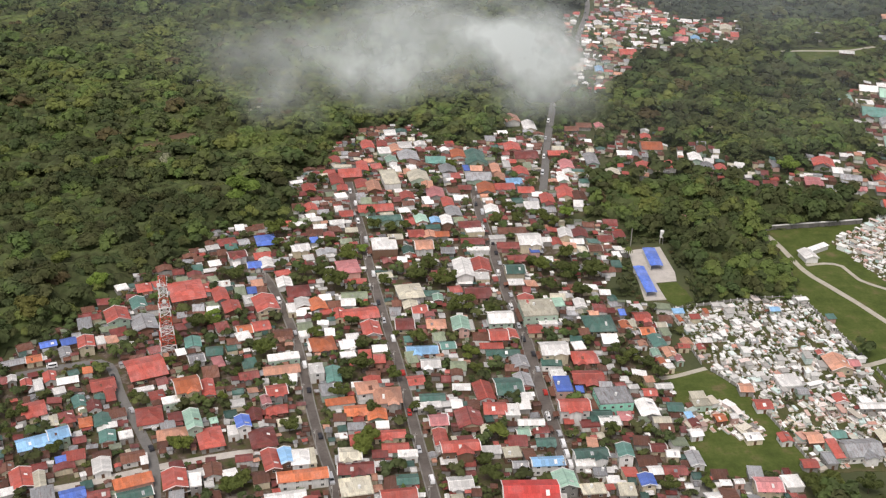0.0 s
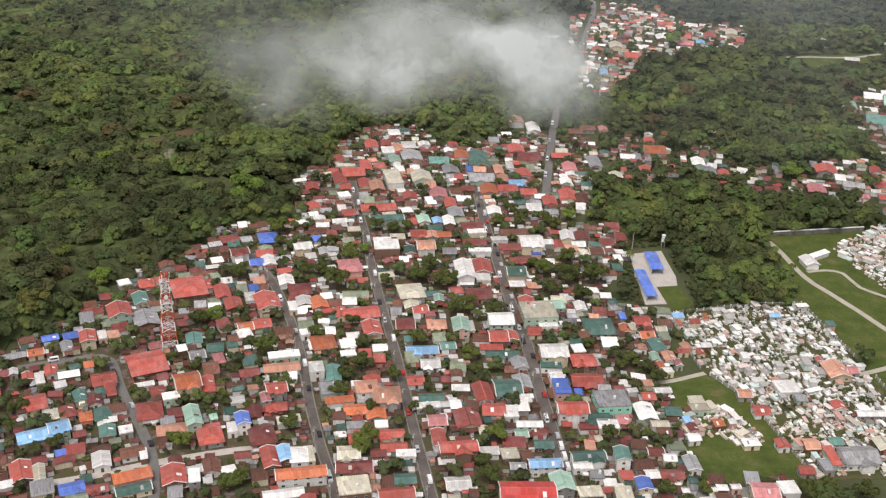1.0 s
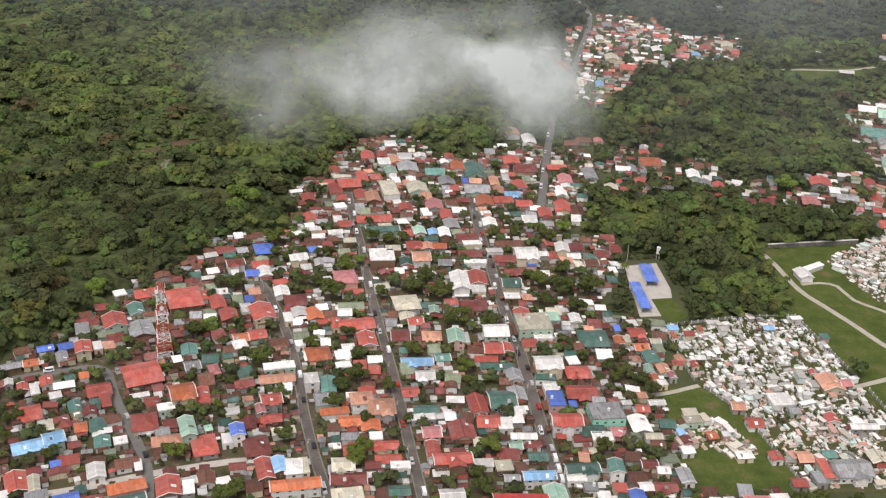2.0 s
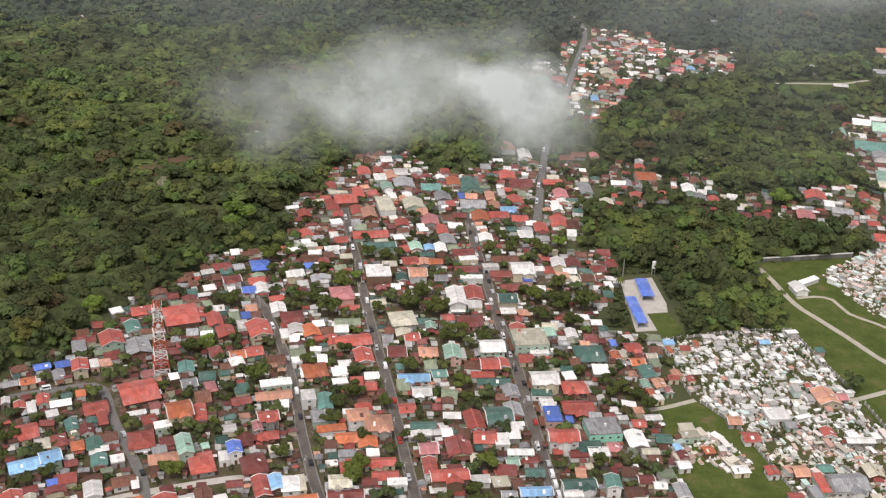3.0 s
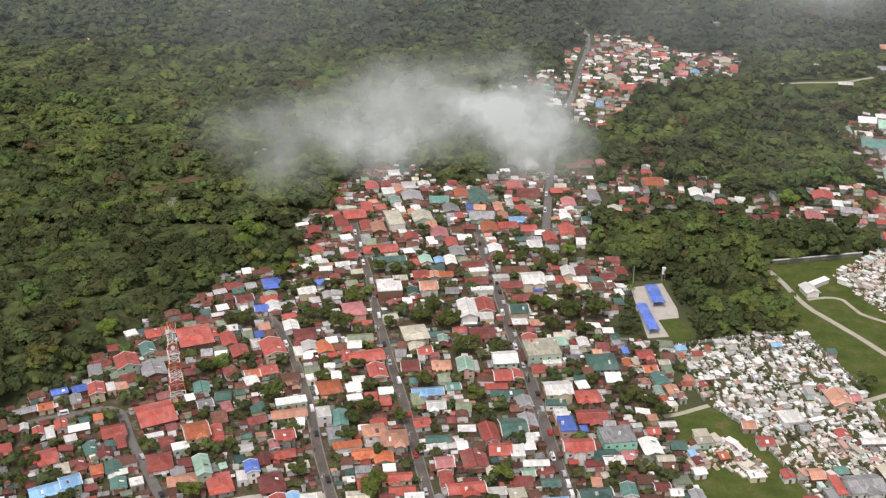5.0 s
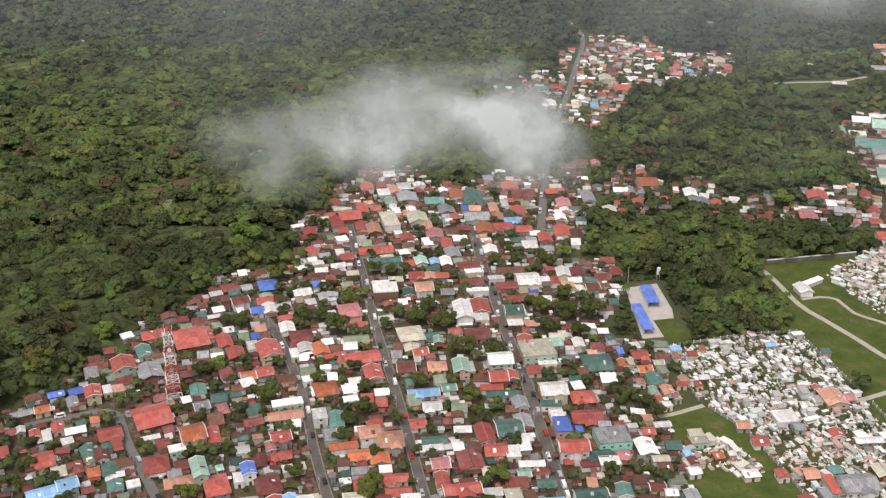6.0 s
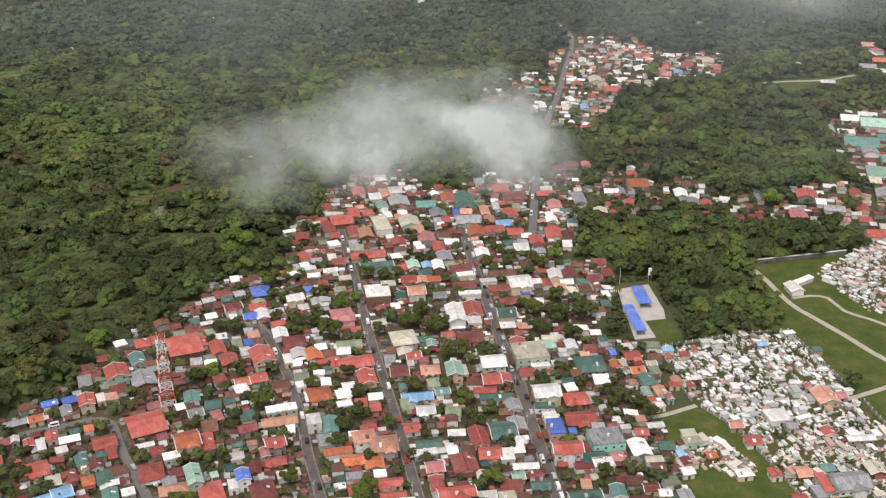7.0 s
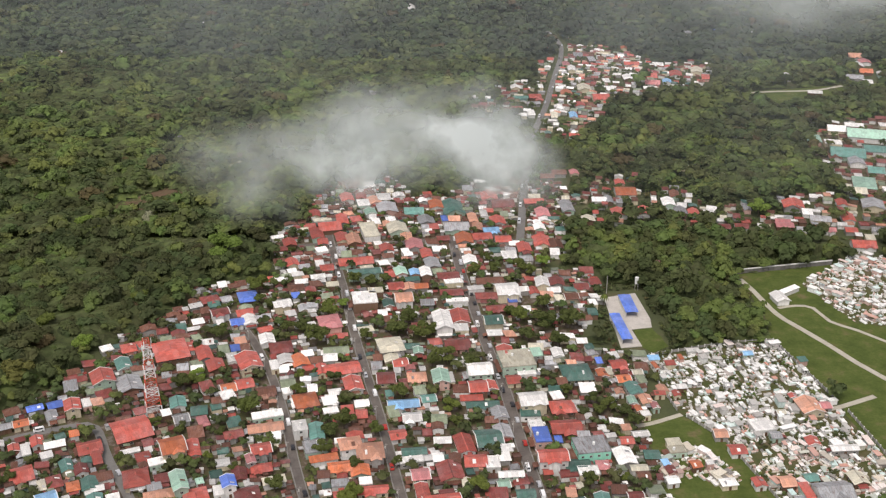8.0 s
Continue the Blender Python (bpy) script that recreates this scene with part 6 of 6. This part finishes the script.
# ---- covered court and school yard ----
def prism(poly, z0, z1):
    m = len(poly)
    return [(x, y, z0) for x, y in poly] + [(x, y, z1) for x, y in poly], [tuple(reversed(range(m))), tuple(range(m, 2 * m))] + [(i, (i + 1) % m, (i + 1) % m + m, i + m) for i in range(m)]


tagged(new("pavement_court", mesh_of("pavement_court", *prism([(104, 557), (123, 563), (126, 531), (125, 521), (113.5, 518.5), (116, 500), (104.5, 498)], 0.02, 0.3), CONCRETE)), "pale concrete yard round the blue-roofed sheds", "pavement", kind="structure")
sheet("ground_court_lawn", [(114.5, 518), (125, 521), (130, 500), (121, 493), (116, 499)], 0.16, GRASS, "small lawn beside the concrete yard", "grass", 0.8)


def long_shed(x, y, w, length, yaw, label):
    base = new("open_shed")
    base.matrix_basis = pose(x, y, 0.3, 0, 0, yaw)
    tagged(base, label, "shed", "blue sheds of the yard")
    v = [(-w / 2, -length / 2, 3.2), (0, -length / 2, 3.6), (w / 2, -length / 2, 3.2), (-w / 2, length / 2, 3.2), (0, length / 2, 3.6), (w / 2, length / 2, 3.2)]
    v += [(a, b, c - 0.12) for a, b, c in v]
    f = [(0, 1, 4, 3), (1, 2, 5, 4), (6, 9, 10, 7), (7, 10, 11, 8), (0, 3, 9, 6), (2, 8, 11, 5), (0, 6, 7, 1), (1, 7, 8, 2), (3, 4, 10, 9), (4, 5, 11, 10)]
    part("roof", mesh_of("roof", v, f, ROOFS["blue"]), base, "bright blue metal roof")
    post = boxes("post", [(-0.12, 0.12, -0.12, 0.12, 0, 3.15)], FRAME)
    for i in range(6):
        for s in (-1, 1):
            part("post", post, base, at=pose(s * (w / 2 - 0.4), (i / 5 - 0.5) * (length - 1), 0))
    part("back_wall", boxes("back_wall", [(-w / 2 + 0.3, -w / 2 + 0.5, -length / 2 + 0.5, length / 2 - 0.5, 0, 2.6)], WALLS["white"]), base)


long_shed(107.1, 516.5, 6.0, 30, 5, "long open shed with a bright blue metal roof")
long_shed(115.5, 543.5, 7.2, 22, 3, "wide open shed with a bright blue metal roof")


# ---- perimeter wall and white building of the field ----
wall = new("perimeter_wall")
tagged(wall, "long grey concrete wall with a white coping", "wall")
for i in range(18):
    a, b = Vector((189, 589, 0)).lerp(Vector((251, 602.5, 0)), i / 18), Vector((189, 589, 0)).lerp(Vector((251, 602.5, 0)), (i + 1) / 18)
    yaw = math.degrees(math.atan2(b.y - a.y, b.x - a.x))
    part("panel", boxes("panel", [(0, (b - a).length, -0.12, 0.12, 0, 2.7)], WALLS["stained"]), wall, at=pose(a.x, a.y, 0, 0, 0, yaw))
    part("coping", boxes("coping", [(0, (b - a).length - 0.02, -0.35, 0.35, 2.7, 3.2)], WALLS["white"]), wall, at=pose(a.x, a.y, 0, 0, 0, yaw))
    part("buttress", boxes("buttress", [(-0.25, 0.25, -0.5, -0.12, 0, 2.6)], WALLS["stained"]), wall, at=pose(a.x, a.y, 0, 0, 0, yaw))


# ---- telecom mast ----
def lattice_mast(x, y, height, foot, head, sections=8):
    base = new("telecom_mast")
    base.matrix_basis = pose(x, y, 0.1, 0, 0, 20)
    tagged(base, "tall red and white steel lattice telecom mast", "mast")

    def corner(i, z):
        r = foot + (head - foot) * (z / height) ** 0.8
        return ((-1, 1, 1, -1)[i % 4] * r / 2, (-1, -1, 1, 1)[i % 4] * r / 2, z)

    for s in range(sections):
        z0, z1 = height * s / sections, height * (s + 1) / sections
        mat = STEEL_RED if s % 2 else STEEL_WHITE
        for i in range(4):
            v, f = [], []
            bar(v, f, corner(i, z0), corner(i, z1), 0.27)
            part("leg", mesh_of("leg", v, f, mat), base)
            zm = (z0 + z1) / 2
            for lo, hi in ((z0, zm), (zm, z1)):
                for p, q in ((corner(i, lo), corner(i + 1, hi)), (corner(i + 1, lo), corner(i, hi)), (corner(i, hi), corner(i + 1, hi))):
                    v, f = [], []
                    bar(v, f, p, q, 0.13)
                    part("brace", mesh_of("brace", v, f, mat), base)
    v, f = [], []
    for s in (-0.3, 0.3):
        bar(v, f, (s, 0, 0.5), (s, 0, height), 0.06)
    for i in range(60):
        bar(v, f, (-0.3, 0, 1 + i * (height - 2) / 60), (0.3, 0, 1 + i * (height - 2) / 60), 0.04)
    part("ladder", mesh_of("ladder", v, f, STEEL_WHITE), base)
    for z in (height * 0.62, height * 0.9):
        r = foot + (head - foot) * (z / height) ** 0.8 + 1.2
        part("platform", boxes("platform", [(-r / 2, r / 2, -r / 2, r / 2, z, z + 0.12), (-r / 2, r / 2, -r / 2, -r / 2 + 0.08, z + 1.0, z + 1.1), (-r / 2, r / 2, r / 2 - 0.08, r / 2, z + 1.0, z + 1.1), (-r / 2, -r / 2 + 0.08, -r / 2, r / 2, z + 1.0, z + 1.1), (r / 2 - 0.08, r / 2, -r / 2, r / 2, z + 1.0, z + 1.1)], STEEL_WHITE), base)
    for i in range(9):
        t, z = 2 * math.pi * i / 9, height * (0.97, 0.86, 0.72)[i % 3]
        part("panel_antenna", boxes("panel_antenna", [(-0.22, 0.22, -0.12, 0.12, -1.2, 1.2)], STEEL_WHITE), base, at=pose(2.3 * math.cos(t), 2.3 * math.sin(t), z, 0, 0, math.degrees(t) + 90))
    for z, t in ((0.93, -2.2), (0.80, -0.6), (0.72, -1.6), (0.60, -0.3)):
        v, f = [], []
        p = Vector((2.4 * math.cos(t), 2.4 * math.sin(t), z * height))
        bar(v, f, p, p + Vector((math.cos(t), math.sin(t), 0)) * 0.7, (0.75, 1.0), 14)
        part("dish_antenna", mesh_of("dish_antenna", v, f, STEEL_WHITE), base, "white drum antenna")
    v, f = [], []
    bar(v, f, (0, 0, height), (0, 0, height + 3), 0.06)
    part("lightning_rod", mesh_of("lightning_rod", v, f, STEEL_RED), base)


lattice_mast(-127, 437.7, 39.0, 7.5, 2.6)


# ---- street poles ----
def street_pole(x, y, yaw, height=9.0):
    base = new("utility_pole")
    base.matrix_basis = pose(x, y, 0.1, 0, 0, yaw)
    tagged(base, "grey concrete utility pole beside the street", "utility pole", "utility poles")
    v, f = [], []
    bar(v, f, (0, 0, 0), (0, 0, height), (0.17, 0.11), 8)
    part("shaft", mesh_of("shaft", v, f, POLE), base)
    part("crossarm", boxes("crossarm", [(-0.9, 0.9, -0.06, 0.06, height - 0.8, height - 0.66)], POLE), base)
    v, f = [], []
    bar(v, f, (0.38, 0, height - 2.4), (0.38, 0, height - 1.5), 0.26, 10)
    part("transformer", mesh_of("transformer", v, f, FRAME), base)


for number, gap in ((1, 33), (2, 30), (3, 31)):
    line, half = STREETS[number]
    run = 0.0
    for a, b in zip(line, line[1:]):
        run += (b - a).length
        if run > gap:
            run = 0.0
            ahead = (b - a).normalized()
            street_pole(b.x + ahead.y * (half + 0.45), b.y - ahead.x * (half + 0.45), math.degrees(math.atan2(ahead.y, ahead.x)) - 90)
v, f = [], []
bar(v, f, (0, 0, 0), (0, 0, 11), (0.28, 0.16), 8)
flood = tagged(new("floodlight_pole", mesh_of("floodlight_pole", v, f, POLE)), "tall pale concrete pole beside the yard", "pole")
flood.location = (106.4, 563.5, 0)
tank = new("water_tank")
tank.location = (124.5, 568, 0)
tagged(tank, "white cylindrical water tank on a steel stand", "water tank")
v, f = [], []
bar(v, f, (0, 0, 4), (0, 0, 8), 1.1, 16)
part("vessel", mesh_of("vessel", v, f, STEEL_WHITE), tank)
for sx in (-0.8, 0.8):
    for sy in (-0.8, 0.8):
        v, f = [], []
        bar(v, f, (sx, sy, 0), (sx, sy, 4), 0.1)
        part("leg", mesh_of("leg", v, f, FRAME), tank)


# ---- vehicles ----
def paint(name, colour):
    return plain_material(name, colour, 0.3, 0.0, 0.92, 1.05)


def vehicle(name, length, width, height, bonnet, mat, label):
    """A car, van or jeepney: body, glazed cabin, four wheels."""
    base = new(name)
    tagged(base, label, name.split("_")[-1], "vehicles on the streets")
    a, b, z = length / 2, width / 2, height * 0.55
    side = [(-a, 0.35), (a, 0.35), (a, z * 0.9), (a - bonnet, z), (a - bonnet - 0.5, height), (-a + 0.35, height), (-a, z)]
    m = len(side)
    v = []
    for s in (-1, 1):
        v += [(s * (b - (0.14 if q[1] > z + 0.01 else 0)), q[0], q[1]) for q in side]
    f = [tuple(reversed(range(m))), tuple(range(m, 2 * m))] + [(i, (i + 1) % m, (i + 1) % m + m, i + m) for i in range(m)]
    body = part("body", mesh_of("body", v, f, mat), base)
    part("side_windows", boxes("side_windows", [(-b + 0.04, b - 0.04, -a + 0.6, a - bonnet - 0.6, z + 0.08, height - 0.12)], PANE), body, "dark glass")
    part("windscreen", mesh_of("windscreen", [(-b + 0.2, a - bonnet - 0.02, z + 0.08), (b - 0.2, a - bonnet - 0.02, z + 0.08), (b - 0.25, a - bonnet - 0.44, height - 0.08), (-b + 0.25, a - bonnet - 0.44, height - 0.08)], [(0, 1, 2, 3)], PANE), body, "dark glass")
    for sx in (-1, 1):
        for sy in (-1, 1):
            wv, wf = [], []
            bar(wv, wf, (sx * (b - 0.2), sy * a * 0.62, 0.33), (sx * (b + 0.02), sy * a * 0.62, 0.33), 0.33, 12)
            part("wheel", mesh_of("wheel", wv, wf, RUBBER), base)
    return base


FLEET = [
    vehicle("passenger_van", 4.9, 1.9, 2.1, 0.4, paint("white_paint", (0.78, 0.78, 0.78)), "white passenger van parked along the street"),
    vehicle("parked_car", 4.3, 1.75, 1.5, 1.1, paint("silver_paint", (0.45, 0.46, 0.48)), "silver saloon car parked along the street"),
    vehicle("parked_car", 4.2, 1.75, 1.5, 1.1, paint("dark_paint", (0.03, 0.03, 0.035)), "black saloon car parked along the street"),
    vehicle("passenger_jeepney", 6.2, 2.0, 2.3, 1.1, paint("jeepney_paint", (0.55, 0.56, 0.58)), "long silver jeepney on the street"),
    vehicle("parked_car", 4.3, 1.75, 1.55, 1.0, paint("red_paint", (0.42, 0.04, 0.03)), "red car parked along the street"),
]
spots = []
for number, gap in ((3, 10), (2, 21), (1, 27), (0, 30), (4, 40)):
    line, half = STREETS[number]
    run = dice.uniform(0, gap)
    for a, b in zip(line, line[1:]):
        run += (b - a).length
        if run > gap:
            run = dice.uniform(-0.4, 0.4) * gap
            ahead = (b - a).normalized()
            s = dice.choice((-1, 1))
            spots.append((b.x + ahead.y * s * (half - 1.15), b.y - ahead.x * s * (half - 1.15), math.degrees(math.atan2(ahead.y, ahead.x)) - 90 + (180 if s < 0 else 0)))
for i, (x, y, yaw) in enumerate(spots):
    k = i if i < len(FLEET) else dice.choice((0, 0, 0, 1, 1, 2, 2, 3, 3, 4))
    m = pose(x, y, 0.2, 0, 0, yaw)
    if i < len(FLEET):
        FLEET[k].matrix_basis = m
    else:
        copy_thing(FLEET[k], m)


# ---- low cloud drifting in front of the town ----
def cloud_material(name, lobes, strength, grain, seed, tone=(0.77, 0.82, 0.815)):
    """Vapour: thin white sheets whose cover follows soft lobes broken by noise."""
    n = Nodes(name)
    at = n.coord()
    wave = n.nodes.new("ShaderNodeTexNoise")
    wave.inputs["Scale"].default_value, wave.inputs["Detail"].default_value = grain * 0.6, 3
    n.links.new(at, wave.inputs["Vector"])
    push = n.nodes.new("ShaderNodeVectorMath")
    push.operation = "MULTIPLY_ADD"
    n.links.new(wave.outputs["Color"], push.inputs[0])
    push.inputs[1].default_value = (12, 8, 0)
    n.links.new(at, push.inputs[2])
    cover = None
    for cx, cy, rx, ry, power in lobes:
        m = n.nodes.new("ShaderNodeMapping")
        m.inputs["Location"].default_value = (-(cx + 6) / rx, -(cy + 4) / ry, 0)
        m.inputs["Scale"].default_value = (1 / rx, 1 / ry, 0)
        n.links.new(push.outputs[0], m.inputs["Vector"])
        g = n.nodes.new("ShaderNodeTexGradient")
        g.gradient_type = "SPHERICAL"
        n.links.new(m.outputs[0], g.inputs["Vector"])
        soft = n.calc("MULTIPLY", n.calc("POWER", g.outputs["Fac"], 1.35), power)
        cover = soft if cover is None else n.calc("ADD", cover, soft)
    fluff = n.noise(at, grain, 5, 0.5)
    cover = n.calc("MULTIPLY", cover, n.calc("MULTIPLY_ADD", fluff, 3.6, -0.95))
    cover = n.calc("MINIMUM", n.calc("MAXIMUM", n.calc("MULTIPLY", cover, strength), 0.0), 0.9)
    clear = n.nodes.new("ShaderNodeBsdfTransparent")
    white, glow = n.nodes.new("ShaderNodeBsdfDiffuse"), n.nodes.new("ShaderNodeBsdfTranslucent")
    both, out = n.nodes.new("ShaderNodeMixShader"), n.nodes.new("ShaderNodeMixShader")
    for s in (white, glow):
        s.inputs["Color"].default_value = (*tone, 1)
    n.links.new(white.outputs[0], both.inputs[1])
    n.links.new(glow.outputs[0], both.inputs[2])
    n.links.new(cover, out.inputs[0])
    n.links.new(clear.outputs[0], out.inputs[1])
    n.links.new(both.outputs[0], out.inputs[2])
    n.links.new(out.outputs[0], n.nodes["Material Output"].inputs["Surface"])
    return n.mat


def wisps(name, where, half_w, half_h, depths, lobes, mat, label, category):
    base = new(name)
    base.matrix_basis = where
    tagged(base, label, category)
    for k, depth in enumerate(depths):
        v, f = [], []
        for j in range(25):
            for i in range(49):
                x, y = (i / 24 - 1) * half_w, (j / 12 - 1) * half_h
                v.append((x, y, depth + 2.5 * noise.noise((x * 0.06, y * 0.06, k * 3.1)) - 4.0 * (x / half_w) ** 2))
        for j in range(24):
            for i in range(48):
                q = j * 49 + i
                x, y = v[q][0] + half_w / 48, v[q][1] + half_h / 24
                if any(math.hypot((x - c[0]) / (c[2] + 7), (y - c[1]) / (c[3] + 5)) < 1 for c in lobes):
                    f.append((q, q + 1, q + 50, q + 49))
        me = mesh_of("wisp", v, f, mat)
        me.polygons.foreach_set("use_smooth", [True] * len(me.polygons))
        part("wisp", me, base)


CLOUD_AT = look((-2.9, 190.4, 218.2), (-7.5, 383.8, 160.2), 1.6)
MIST_AT = look((135.4, 394.1, 204.1), (267.6, 795.0, 124.5), 0)
CLOUD_LOBES = [(17.5, -0.5, 11, 8, 1.2), (20, -4, 10, 7, 0.5), (6, 2, 6, 4.5, 0.7), (11, 0, 9, 5, 0.6), (-9.5, -5.5, 12, 7.5, 0.8), (-7, 1, 15, 10, 0.45), (2, -3.5, 14, 8, 0.34), (-21, -3, 14, 9, 0.32), (-34, -2, 14, 9, 0.15), (-28, -10, 10, 7, 0.18), (12, 8, 12, 4, 0.2), (-1, 6, 11, 6, 0.2), (26, -8, 8, 8, 0.34), (19, -9, 10, 6, 0.36)]
wisps("cloud", CLOUD_AT, 58, 26, (-7, -2, 3), CLOUD_LOBES, cloud_material("cloud_vapour", CLOUD_LOBES, 0.92, 0.13, 1), "ragged white cloud hanging low over the woods", "cloud")
MIST_LOBES = [(0, 0, 34, 9, 0.9), (24, 3, 26, 9, 0.8), (-26, -2, 22, 8, 0.4), (8, -7, 40, 8, 0.3)]
wisps("mist", MIST_AT, 70, 24, (0, 6), MIST_LOBES, cloud_material("mist_vapour", MIST_LOBES, 0.5, 0.05, 2), "thin grey mist drifting over the far woods", "mist")
# added see-through bluish sheets that imitate aerial haze over the far woods
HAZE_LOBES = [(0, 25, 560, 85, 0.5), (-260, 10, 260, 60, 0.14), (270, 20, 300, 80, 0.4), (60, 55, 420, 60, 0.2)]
wisps("mist", look((20, 900, 80), (30, 1500, -40)), 600, 110, (0, 250), HAZE_LOBES, cloud_material("distance_haze", HAZE_LOBES, 0.24, 0.006, 3, (0.76, 0.82, 0.85)), "thin bluish sheets standing in for haze over the far woods", "mist")
# one more added haze sheet, paling the woods behind the town
NEAR_HAZE_LOBES = [(130, 25, 330, 75, 0.5), (-160, 40, 260, 60, 0.25)]
wisps("mist", look((60, 640, 60), (70, 1240, -60)), 480, 105, (0,), NEAR_HAZE_LOBES, cloud_material("nearer_haze", NEAR_HAZE_LOBES, 0.22, 0.005, 4, (0.76, 0.82, 0.85)), "faint bluish sheet standing in for haze behind the town", "mist")
